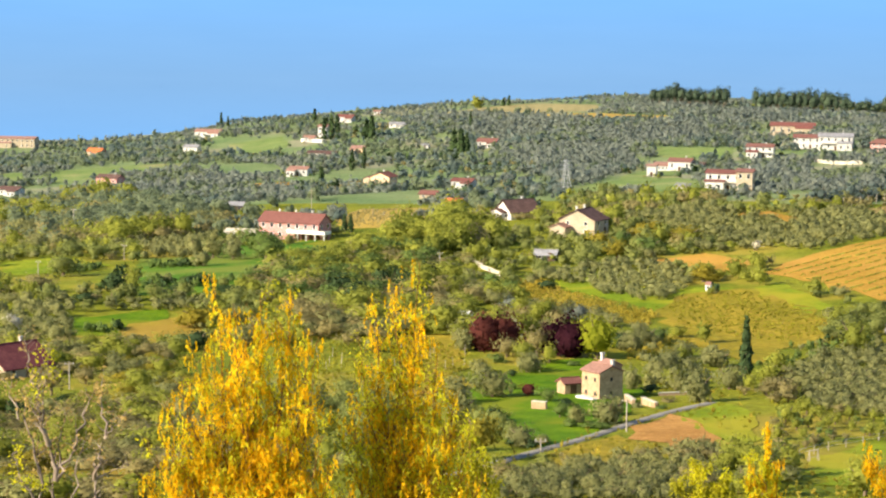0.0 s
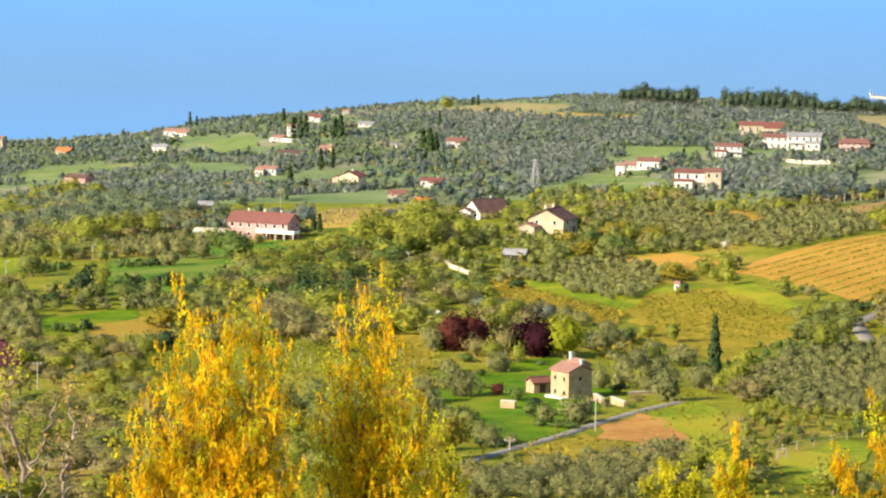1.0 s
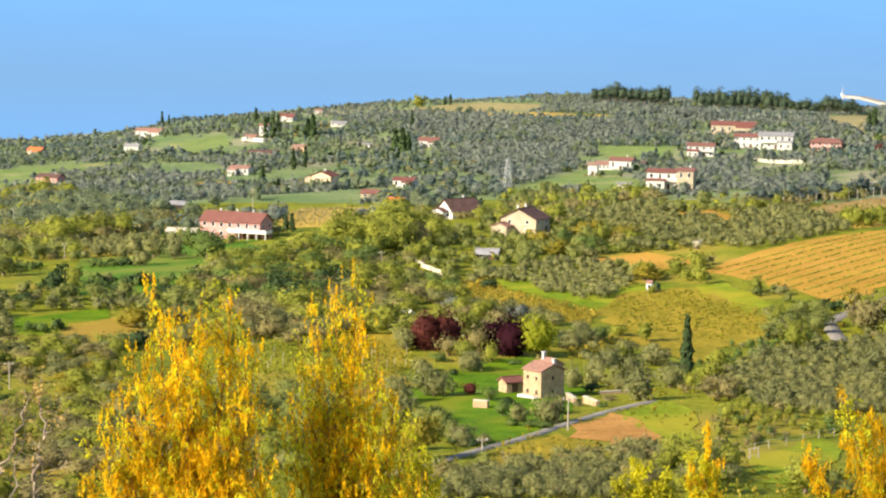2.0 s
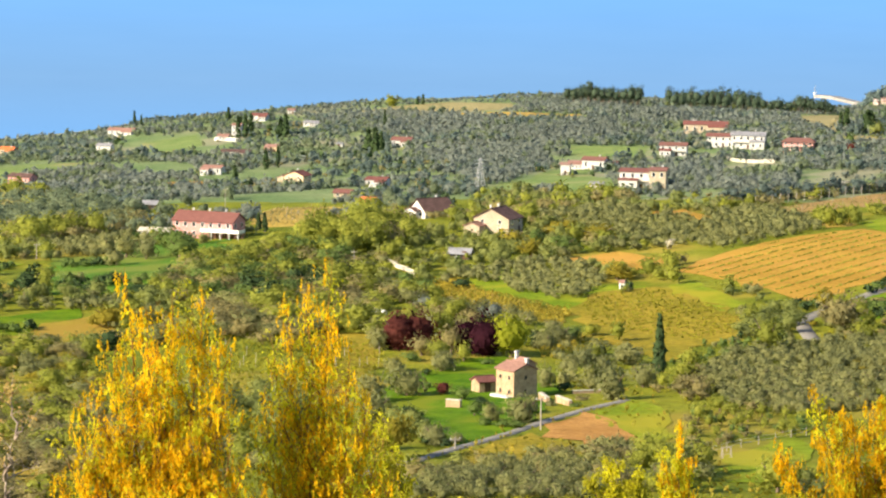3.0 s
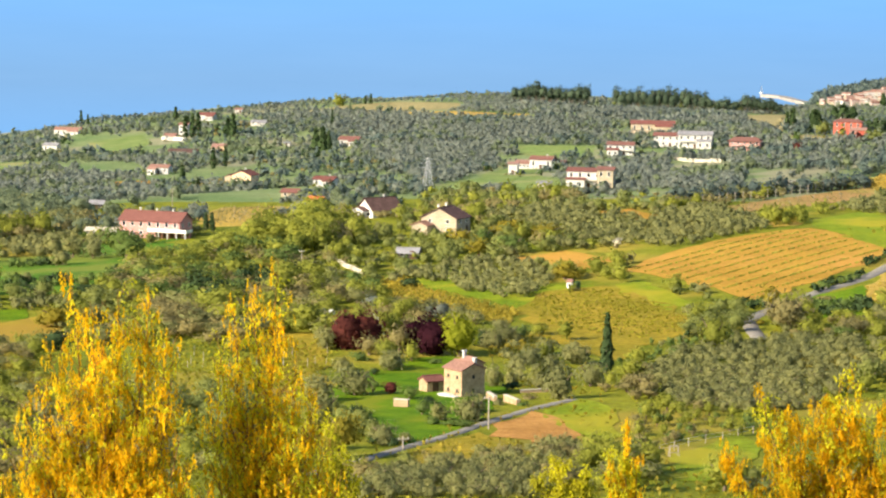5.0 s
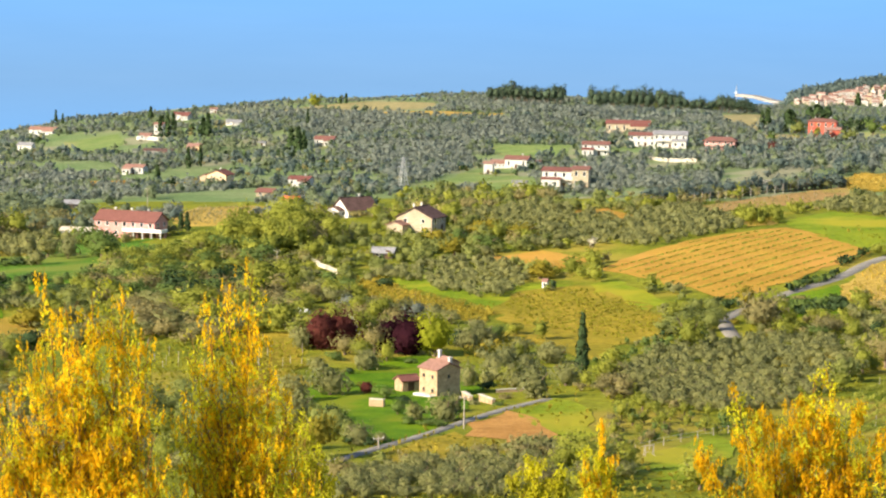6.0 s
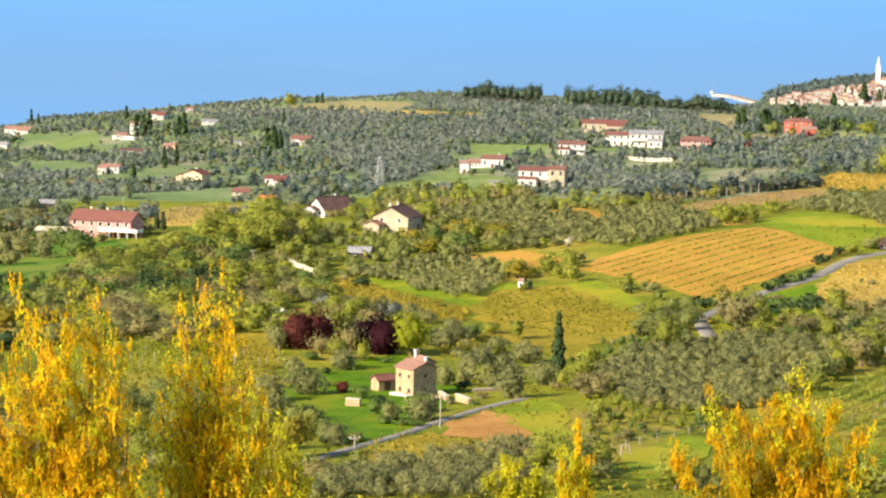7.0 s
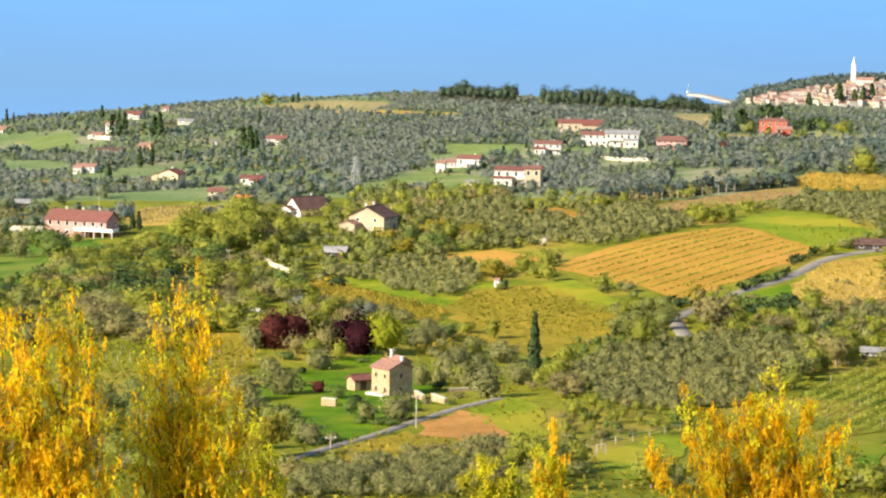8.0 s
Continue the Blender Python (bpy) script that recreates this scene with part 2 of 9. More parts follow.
def part(name, bm, material, parent, label="", smooth=False):
    """One mesh object from a bmesh (or a ready mesh) under a thing or a part."""
    if isinstance(bm, bpy.types.Mesh):
        me = bm
    else:
        me = bpy.data.meshes.new(name)
        bm.to_mesh(me)
        bm.free()
        me.materials.append(material)
        if smooth:
            for p in me.polygons:
                p.use_smooth = True
    ob = new(name, me)
    ob.parent = parent
    if label:
        tagged(ob, label)
    return ob


def empty(name, m, label, category, group="", kind=""):
    e = new(name)
    e.empty_display_size = 0.5
    e.matrix_world = m
    return tagged(e, label, category, group, kind)


def box_into(bm, lo, hi, bevel=0.0):
    r = bmesh.ops.create_cube(bm, size=1)
    vs = r["verts"]
    for v in vs:
        v.co = Vector([lo[i] + (v.co[i] + 0.5) * (hi[i] - lo[i]) for i in range(3)])
    if bevel:
        es = list({e for v in vs for e in v.link_edges})
        bmesh.ops.bevel(bm, geom=es, offset=bevel, segments=1, affect="EDGES")


def box(lo, hi, bevel=0.0):
    bm = bmesh.new()
    box_into(bm, lo, hi, bevel)
    return bm


def tube(points, radii, sides=6):
    """Tapered tube along points: corners and quads."""
    pts, vs, fs = [Vector(p) for p in points], [], []
    for i, p in enumerate(pts):
        d = (pts[min(i + 1, len(pts) - 1)] - pts[max(i - 1, 0)]).normalized()
        a = d.orthogonal().normalized() if abs(d.z) > 0.95 else d.cross(Vector((0, 0, 1))).normalized()
        b = d.cross(a)
        for k in range(sides):
            w = 2 * math.pi * k / sides
            vs.append(p + radii[i] * (math.cos(w) * a + math.sin(w) * b))
    for i in range(len(pts) - 1):
        for k in range(sides):
            fs.append((i * sides + k, i * sides + (k + 1) % sides, (i + 1) * sides + (k + 1) % sides, (i + 1) * sides + k))
    return [tuple(v) for v in vs], fs


def tubes_mesh(name, runs, mat, sides=6):
    vs, fs = [], []
    for points, radii in runs:
        v, f = tube(points, radii, sides)
        fs += [tuple(i + len(vs) for i in q) for q in f]
        vs += v
    return mesh_of(name, vs, fs, mat, smooth=True)


def quads_at(centres, normals, size, r, aspect=1.0):
    """Leaf clumps: one tilted, slightly kinked quad at each centre."""
    n = len(centres)
    nn = normals / (np.linalg.norm(normals, axis=1, keepdims=True) + 1e-9)
    helper = r.normal(size=(n, 3))
    a = np.cross(nn, helper)
    a /= np.linalg.norm(a, axis=1, keepdims=True) + 1e-9
    b = np.cross(nn, a)
    s = (np.asarray(size) * r.uniform(0.6, 1.35, n))[:, None] * 0.5
    j = r.uniform(0.55, 1.2, (n, 4, 1))
    kink = nn * s * 0.5
    v = np.stack((centres - s * a * j[:, 0], centres - s * aspect * b * j[:, 1] + kink, centres + s * a * j[:, 2], centres + s * aspect * b * j[:, 3] - kink * 0.4), 1)
    return v.reshape(-1, 3)


def crown(w, d, h, n, leaf, seed, lumps=6, base=0.0, core=0.46, flat=0.0, ragged=0.5):
    """Uneven crown: a lumpy heart, n leaf clumps round it and sprays that break its outline; its foot is at height base. Rows of corner and normal, four to a quad."""
    r = np.random.default_rng(seed)
    c = r.normal(size=(lumps, 3))
    c /= np.linalg.norm(c, axis=1, keepdims=True)
    c *= r.uniform(0.30, 0.56 + 0.22 * ragged, (lumps, 1))
    c[0] = 0
    rad = r.uniform(0.26, 0.48, lumps)
    rad[0] = 0.60
    pick = r.choice(lumps, n, p=rad ** 2 / (rad ** 2).sum())
    u = r.normal(size=(n, 3))
    u /= np.linalg.norm(u, axis=1, keepdims=True)
    far_out = np.where(r.random(n) < 0.25, r.uniform(1.0, 1.0 + 0.7 * ragged, n), r.uniform(0.75, 1.06, n))
    p = c[pick] + u * (rad[pick] * far_out)[:, None]
    p[:, 2] += np.where(far_out > 1.05, 0.12 * ragged, 0)
    p[:, 2] = np.where(p[:, 2] < 0, p[:, 2] * (1 - flat), p[:, 2])
    scale = np.array((w / 2, d / 2, h / 2))
    mid = np.array((0, 0, base + h / 2))
    centres = p * scale + mid
    centres[:, 2] = np.maximum(centres[:, 2], 0.12)
    nrm = u + 0.38 * r.normal(size=(n, 3))
    v = quads_at(centres, nrm, leaf * np.where(far_out > 1.05, 0.7, 1.0), r, r.uniform(0.8, 1.9, (n, 1)))
    # soft outward normals, so that the clumps shade as one rounded mass
    soft_n = 0.6 * u + 0.8 * p + 0.16 * r.normal(size=(n, 3)) + np.array((0, 0, 0.22))
    rows = [np.concatenate((v, np.repeat(soft_n / np.linalg.norm(soft_n, axis=1, keepdims=True), 4, 0)), 1)]
    if core:
        # solid lumpy heart of the crown behind the outer clumps
        k = 3 if n > 100 else 2 if n > 40 else 1
        g = np.linspace(-1, 1, k + 1)
        face = np.array([[(g[i], g[j], 1.0), (g[i + 1], g[j], 1.0), (g[i + 1], g[j + 1], 1.0), (g[i], g[j + 1], 1.0)] for i in range(k) for j in range(k)]).reshape(-1, 3)
        back = (face * (1, 1, -1))[::-1]
        dirs = np.concatenate((face, back, face[:, (2, 0, 1)], back[:, (2, 0, 1)], face[:, (1, 2, 0)], back[:, (1, 2, 0)]))
        dirs /= np.linalg.norm(dirs, axis=1, keepdims=True)
        cp = dirs * core * r.uniform(0.92, 1.08, (len(dirs), 1))
        cp[:, 2] = np.where(cp[:, 2] < 0, cp[:, 2] * (1 - flat), cp[:, 2])
        cn = dirs + np.array((0, 0, 0.1)) + 0.15 * r.normal(size=dirs.shape)
        rows.append(np.concatenate((cp * scale + mid, cn / np.linalg.norm(cn, axis=1, keepdims=True)), 1))
    return np.concatenate(rows)


def quad_mesh(name, verts, mat):
    """Quads from corners; columns 3 to 5, where given, are their normals."""
    verts = np.asarray(verts, dtype=np.float32)
    me = mesh_of(name, verts[:, :3], np.arange(len(verts)).reshape(-1, 4), mat, smooth=verts.shape[1] > 3)
    if verts.shape[1] > 3:
        at = me.attributes.new("custom_normal", "FLOAT_VECTOR", "POINT")
        at.data.foreach_set("vector", np.ascontiguousarray(verts[:, 3:]).ravel())
        me.update()
    return me


def inside(px, py, poly):
    """Which of the points lie in the polygon."""
    res = np.zeros(len(px), bool)
    q = len(poly)
    for i in range(q):
        (x1, y1), (x2, y2) = poly[i], poly[(i + 1) % q]
        hit = ((y1 > py) != (y2 > py)) & (px < (x2 - x1) * (py - y1) / (y2 - y1 + 1e-9) + x1)
        res ^= hit
    return res


# ---- ground, sea, fields, roads ----
_gy = np.concatenate((np.arange(-380, 0, 40), np.arange(0, 240, 8), np.arange(240, 1100, 5), np.arange(1100, 2400, 12), np.arange(2400, 4201, 30))).astype(float)
_gu = np.linspace(-1, 1, 181)
_X = np.array([_gu * (260 + 0.42 * max(y, 0)) for y in _gy])
_Y = np.repeat(_gy[:, None], len(_gu), 1)
_Z = ground_z(_X, _Y)
_n = len(_gu)
_i = (np.arange(len(_gy) - 1)[:, None] * _n + np.arange(_n - 1)[None]).ravel()
# ground beyond about 880 m takes the haze-greyed grass
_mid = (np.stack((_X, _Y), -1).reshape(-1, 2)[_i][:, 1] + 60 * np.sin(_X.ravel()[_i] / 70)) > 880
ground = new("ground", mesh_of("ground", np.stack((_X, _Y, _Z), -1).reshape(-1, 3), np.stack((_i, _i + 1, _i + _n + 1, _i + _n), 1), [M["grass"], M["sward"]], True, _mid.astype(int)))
tagged(ground, "rolling grassy hillsides falling towards the sea", "ground", kind="structure")

m_sea, _nt, _o = nodes_of("calm blue sea")
_b = _nt.nodes.new("ShaderNodeBsdfPrincipled")
_nt.links.new(ramp_of(_nt, ((0.35, (0.95, 0.955, 0.965)), (0.65, (0.985, 0.985, 0.99))), noise_of(_nt, 0.004, 3.0, stretch=(0, (1, 0.25, 1)))), _b.inputs["Base Color"])
_b.inputs["Roughness"].default_value, _b.inputs["Metallic"].default_value = 0.03, 1.0
_nt.links.new(_b.outputs[0], _o.inputs["Surface"])
sea = new("water", mesh_of("water", [(-2600, 1900, 0), (3000, 1900, 0), (3000, 4620, 0), (-2600, 4620, 0)], [(0, 1, 2, 3)], m_sea))
tagged(sea, "calm pale blue sea below the hills", "sea", kind="structure")
# emissive wall stands in for the far sea; haze is graded by height
m_far, _nt, _o = nodes_of("glowing backdrop of hazy far sea")
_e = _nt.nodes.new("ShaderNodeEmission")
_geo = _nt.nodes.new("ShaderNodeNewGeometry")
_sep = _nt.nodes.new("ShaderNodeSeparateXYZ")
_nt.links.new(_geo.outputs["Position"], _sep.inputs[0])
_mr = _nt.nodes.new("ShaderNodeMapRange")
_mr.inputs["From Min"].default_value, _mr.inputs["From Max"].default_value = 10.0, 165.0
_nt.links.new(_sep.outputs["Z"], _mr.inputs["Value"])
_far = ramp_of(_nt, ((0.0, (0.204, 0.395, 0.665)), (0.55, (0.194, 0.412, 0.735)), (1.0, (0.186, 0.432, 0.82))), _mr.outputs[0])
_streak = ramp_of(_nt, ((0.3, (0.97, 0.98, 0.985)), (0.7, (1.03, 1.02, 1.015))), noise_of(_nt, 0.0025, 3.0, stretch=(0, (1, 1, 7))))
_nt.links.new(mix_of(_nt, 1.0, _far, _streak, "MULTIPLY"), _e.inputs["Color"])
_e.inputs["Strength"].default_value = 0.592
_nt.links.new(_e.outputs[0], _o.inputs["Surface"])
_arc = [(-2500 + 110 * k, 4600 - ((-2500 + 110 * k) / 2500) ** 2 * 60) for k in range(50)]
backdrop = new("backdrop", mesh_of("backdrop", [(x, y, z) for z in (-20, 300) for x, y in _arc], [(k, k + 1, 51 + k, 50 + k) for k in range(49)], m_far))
tagged(backdrop, "glowing backdrop painted as hazy open sea to the horizon", "sea", kind="structure")


def drape(name, poly, mat, label, category, lift=0.12, step=6.0, wobble=1.2, seed=1):
    """A patch of field laid over the ground inside a plan outline with an uneven edge."""
    r = np.random.default_rng(seed)
    out, q = [], len(poly)
    for i in range(q):
        (x1, y1), (x2, y2) = poly[i], poly[(i + 1) % q]
        k = max(1, int(math.hypot(x2 - x1, y2 - y1) / step))
        for s in range(k):
            f = s / k
            out.append((x1 + (x2 - x1) * f + r.normal() * wobble, y1 + (y2 - y1) * f + r.normal() * wobble))
    bm = bmesh.new()
    f = bm.faces.new([bm.verts.new((x, y, 0)) for x, y in out])
    bmesh.ops.triangulate(bm, faces=[f])
    xs, ys = [p[0] for p in out], [p[1] for p in out]
    for axis, lo, hi in ((0, min(xs), max(xs)), (1, min(ys), max(ys))):
        c = lo + step
        while c < hi:
            no = (1, 0, 0) if axis == 0 else (0, 1, 0)
            bmesh.ops.bisect_plane(bm, geom=bm.verts[:] + bm.edges[:] + bm.faces[:], plane_co=(c, 0, 0) if axis == 0 else (0, c, 0), plane_no=no)
            c += step
    for v in bm.verts:
        v.co.z = gz(v.co.x, v.co.y) + lift
    bmesh.ops.recalc_face_normals(bm, faces=bm.faces[:])
    if sum(f.normal.z for f in bm.faces) < 0:
        bmesh.ops.reverse_faces(bm, faces=bm.faces[:])
    me = bpy.data.meshes.new(name)
    bm.to_mesh(me)
    bm.free()
    me.materials.append(mat)
    for p in me.polygons:
        p.use_smooth = True
    return tagged(new(name, me), label, category, kind="structure")


def road_along(name, pts, width, mat, label, lift=0.16):
    """A lane: a thick strip with shoulders along a smoothed line."""
    P = np.array(pts, float)
    for _ in range(2):
        Q = [P[0]]
        for a, b in zip(P[:-1], P[1:]):
            Q += [0.75 * a + 0.25 * b, 0.25 * a + 0.75 * b]
        P = np.array(Q + [P[-1]])
    vs, fs = [], []
    for i, p in enumerate(P):
        d = P[min(i + 1, len(P) - 1)] - P[max(i - 1, 0)]
        d /= np.linalg.norm(d)
        n = np.array((-d[1], d[0]))
        zc = gz(*p) + lift
        for off, dz in ((-width / 2 - 0.5, -0.6), (-width / 2, 0), (0, 0.05), (width / 2, 0), (width / 2 + 0.5, -0.6)):
            vs.append((p[0] + n[0] * off, p[1] + n[1] * off, zc + dz))
    for i in range(len(P) - 1):
        for k in range(4):
            fs.append((i * 5 + k + 1, i * 5 + k, i * 5 + 5 + k, i * 5 + 6 + k))
    ob = new(name, mesh_of(name, vs, fs, mat, True))
    return tagged(ob, label, "road", kind="structure")


# ---- plants ----
# kind: width, height, foot of the crown, lumps, material, clump size, flatness below, raggedness
PLANT = {
    "olive": (5.0, 3.9, -0.5, 12, "olive", 0.42, 0.1, 0.75),
    "fresh": (5.4, 5.8, -0.6, 13, "fresh", 0.48, 0.0, 0.7),
    "green": (4.8, 4.6, -0.4, 12, "leafgreen", 0.46, 0.0, 0.6),
    "scrub": (4.8, 3.7, -0.3, 14, "scrub", 0.38, 0.3, 0.9),
    "gold": (4.0, 3.0, -0.3, 10, "gold", 0.36, 0.3, 0.9),
    "dark": (4.4, 4.5, -0.3, 9, "darkleaf", 0.44, 0.0, 0.5),
    "pine": (7.0, 8.6, 0.6, 10, "pine", 0.62, 0.1, 0.6),
    "plum": (6.8, 7.2, -1.1, 14, "plum", 0.46, 0.0, 0.8),
    "blackplum": (6.8, 7.2, -1.1, 14, "plum_dark", 0.46, 0.0, 0.75),
    "blossom": (4.2, 4.8, -0.3, 10, "blossom", 0.36, 0.0, 0.8),
    "sage": (4.8, 4.1, -0.4, 12, "sage", 0.42, 0.1, 0.75),
    "holm": (5.0, 4.8, -0.4, 12, "holm", 0.46, 0.0, 0.6),
    "fern": (5.2, 5.2, -0.5, 12, "fern", 0.46, 0.0, 0.7),
    "moss": (5.2, 5.2, -0.5, 12, "moss", 0.46, 0.0, 0.7),
    "reed": (1.7, 2.0, 0.0, 4, "straw", 0.6, 0.2, 0.6),
    "cane": (1.7, 2.0, 0.0, 4, "cane", 0.6, 0.2, 0.6),
    "round": (5.4, 5.4, -0.4, 12, "brightleaf", 0.42, 0.0, 0.15),
    "tuft": (1.3, 0.8, 0.0, 4, "tuft", 0.34, 0.5, 0.9),
}


def detail_at(d, width=4.8):
    """Number of leaf clumps that a crown of that width deserves at that distance."""
    want = (width / d) ** 2 * (2.6e6 if d < 560 else 1.7e6 if d < 1000 else 0.95e6)
    for n in (400, 300, 200, 140, 90, 56, 34, 20):
        if want >= n:
            return n
    return 13


_protos = {}


def protos(kind, n):
    """Eight crowns of a kind at a level of detail, as arrays of corners."""
    if (kind, n) not in _protos:
        w, h, base, lumps, mat, leaf, flat, ragged = PLANT[kind]
        size = leaf * 1.15 * (1 if kind in ("tuft", "reed", "cane") else (200 / n) ** 0.42)
        _protos[kind, n] = [crown(w, w * 0.95, h, n, size, 100 + 17 * k + len(kind), lumps, base, 0 if kind in ("tuft", "reed", "cane") else 0.55 if kind in ("round", "plum", "blackplum") else 0.46, flat, ragged) for k in range(8)]
    return _protos[kind, n]


def placed(verts, x, y, z, turn, sx, sz):
    c, s = math.cos(turn), math.sin(turn)
    out = np.empty_like(verts)
    out[:, 0] = (verts[:, 0] * c - verts[:, 1] * s) * sx + x
    out[:, 1] = (verts[:, 0] * s + verts[:, 1] * c) * sx + y
    out[:, 2] = verts[:, 2] * sz + z
    out[:, 3] = verts[:, 3] * c - verts[:, 4] * s
    out[:, 4] = verts[:, 3] * s + verts[:, 4] * c
    out[:, 5] = verts[:, 5]
    return out


_trunks = {}


def trunk_mesh(kind, k):
    """Short forked trunk with limbs reaching into the crown."""
    if (kind, k) not in _trunks:
        w, h, base = PLANT[kind][:3]
        r = random.Random(k * 31 + len(kind))
        fork = max(base, 0.5) + 0.15 * h
        runs = [([(0, 0, -0.6), (r.uniform(-0.1, 0.1), r.uniform(-0.1, 0.1), fork * 0.5), (0, 0, fork)], [w * 0.05, w * 0.042, w * 0.034])]
        for i in range(3):
            a = i * 2.1 + r.uniform(-0.3, 0.3)
            q = w * r.uniform(0.22, 0.36)
            top = base + h * r.uniform(0.5, 0.85)
            runs.append(([(0, 0, fork * 0.9), (q * 0.5 * math.cos(a), q * 0.5 * math.sin(a), (fork + top) * 0.52), (q * math.cos(a), q * math.sin(a), top)], [w * 0.026, w * 0.018, w * 0.005]))
        _trunks[kind, k] = tubes_mesh(kind + "_trunk", runs, M["bark"], 4)
    return _trunks[kind, k]


_crowns = {}


def plant(name, kind, x, y, label, category, size=1.0, tall=1.0, seed=0, group="", n=None, sink=0.0):
    """One tree or bush as a thing of its own, with trunk and crown."""
    d = math.hypot(x, y)
    n = n or max(34, int(1.5 * detail_at(d, PLANT[kind][0] * size)))
    k = seed % 8
    if (kind, n, k) not in _crowns:
        _crowns[kind, n, k] = quad_mesh(kind + "_crown", protos(kind, n)[k], M[PLANT[kind][4]])
    e = empty(name, pose(x, y, gz(x, y) - sink, 0, 0, (seed * 73) % 360) @ Matrix.Diagonal((size, size, size * tall, 1)), label, category, group)
    part("trunk", trunk_mesh(kind, k % 4), None, e)
    part("crown", _crowns[kind, n, k], None, e)
    return e


NEAR = 455.0   # closer than this the trees of a grove are things of their own
CLEAR = []     # plan outlines kept free of scattered plants
near_count = {}
NEAR_NAMES = {
    "olive": ("olive_tree", "grey-green olive tree on the grassy slope", "tree"),
    "fresh": ("leafy_tree", "broad tree in yellow-green spring leaf", "tree"),
    "green": ("green_bush", "dense mid-green leafy bush", "bush"),
    "scrub": ("brown_bush", "brownish budding bush among the grass", "bush"),
    "gold": ("golden_bush", "golden yellow shrub lit by the low sun", "bush"),
    "sage": ("grey_bush", "grey-green leafy bush on the slope", "bush"),
    "dark": ("evergreen_bush", "dark evergreen bush", "bush"),
}


def grove(name, poly, mix, gap, label, size=1.0, spread=0.25, turn=0.3, jitter=0.3, keep=1.0, seed=3, avoid=True, row=1.0, plants_near=True, claim=True, clump=0.0, tall=1.0):
    """Plants of several kinds (kind, share) over a plan outline: in rows where the jitter is small. The nearest become things, the rest one object of stuff a kind."""
    r = np.random.default_rng(seed)
    P = np.array(poly, float)
    mid, reach = P.mean(0), np.abs(P - P.mean(0)).max() * 1.5
    k = int(reach / gap) + 1
    a, b = np.meshgrid(np.arange(-k, k + 1) * gap, np.arange(-int(k / row) - 1, int(k / row) + 2) * gap * row)
    a, b = a.ravel() + r.uniform(-jitter, jitter, a.size) * gap, b.ravel() + r.uniform(-jitter, jitter, a.size) * gap
    px, py = mid[0] + a * math.cos(turn) - b * math.sin(turn), mid[1] + a * math.sin(turn) + b * math.cos(turn)
    ok = inside(px, py, poly) & (r.random(px.size) < keep)
    if avoid:
        for c in CLEAR:
            ok &= ~inside(px, py, c)
    if clump:
        # plants gather in bands and thickets with open grass between
        v = np.sin(px / 31 + np.sin(py / 47) * 2) + np.sin(py / 38 + np.sin(px / 29) * 2) + 0.5 * np.sin(px / 11 + py / 13)
        ok &= v + r.normal(size=v.size) * 0.35 > clump
    px, py = px[ok], py[ok]
    pz = ground_z(px, py)
    kinds = [m[0] for m in mix]
    share = np.array([m[1] for m in mix], float)
    # kinds gather in patches
    field = np.sin(px / 24 + seed + np.sin(py / 60)) * np.cos(py / 45 - seed) * 0.6 + r.normal(size=px.size) * 0.28
    rank = np.argsort(np.argsort(field)) / max(1, px.size)
    which = np.searchsorted(np.cumsum(share / share.sum()), rank, side="right").clip(0, len(kinds) - 1)
    stuff = {q: [] for q in kinds}
    for x, y, z, w in zip(px, py, pz, which):
        q = kinds[w]
        s = size * min(1.45, max(0.5, math.exp(r.normal() * spread * 0.75)))
        t = r.uniform(0.82, 1.15) * tall
        turned, idx = r.uniform(0, 6.28), r.integers(8)
        d = math.hypot(x, y)
        if plants_near and d < NEAR and q in NEAR_NAMES and near_count.get(q, 0) < 290:
            near_count[q] = near_count.get(q, 0) + 1
            nm, lb, ct = NEAR_NAMES[q]
            plant(nm, q, float(x), float(y), lb, ct, s, t, int(idx) + 8 * near_count[q], nm.replace("_", " ") + "s on the slope", n=detail_at(d, PLANT[q][0] * s))
        else:
            stuff[q].append(placed(protos(q, 9 if q in ("tuft", "reed", "cane") else detail_at(d, PLANT[q][0] * s))[idx], x, y, z, turned, s, s * t))
    if claim:
        CLEAR.append(poly)
    for q in kinds:
        if stuff[q]:
            ob = new(name if q == kinds[0] else q + "_growth", quad_mesh(name, np.concatenate(stuff[q]), M[PLANT[q][4]]))
            tagged(ob, label, "trees" if q in ("olive", "fresh", "pine") else "bushes", kind="stuff")


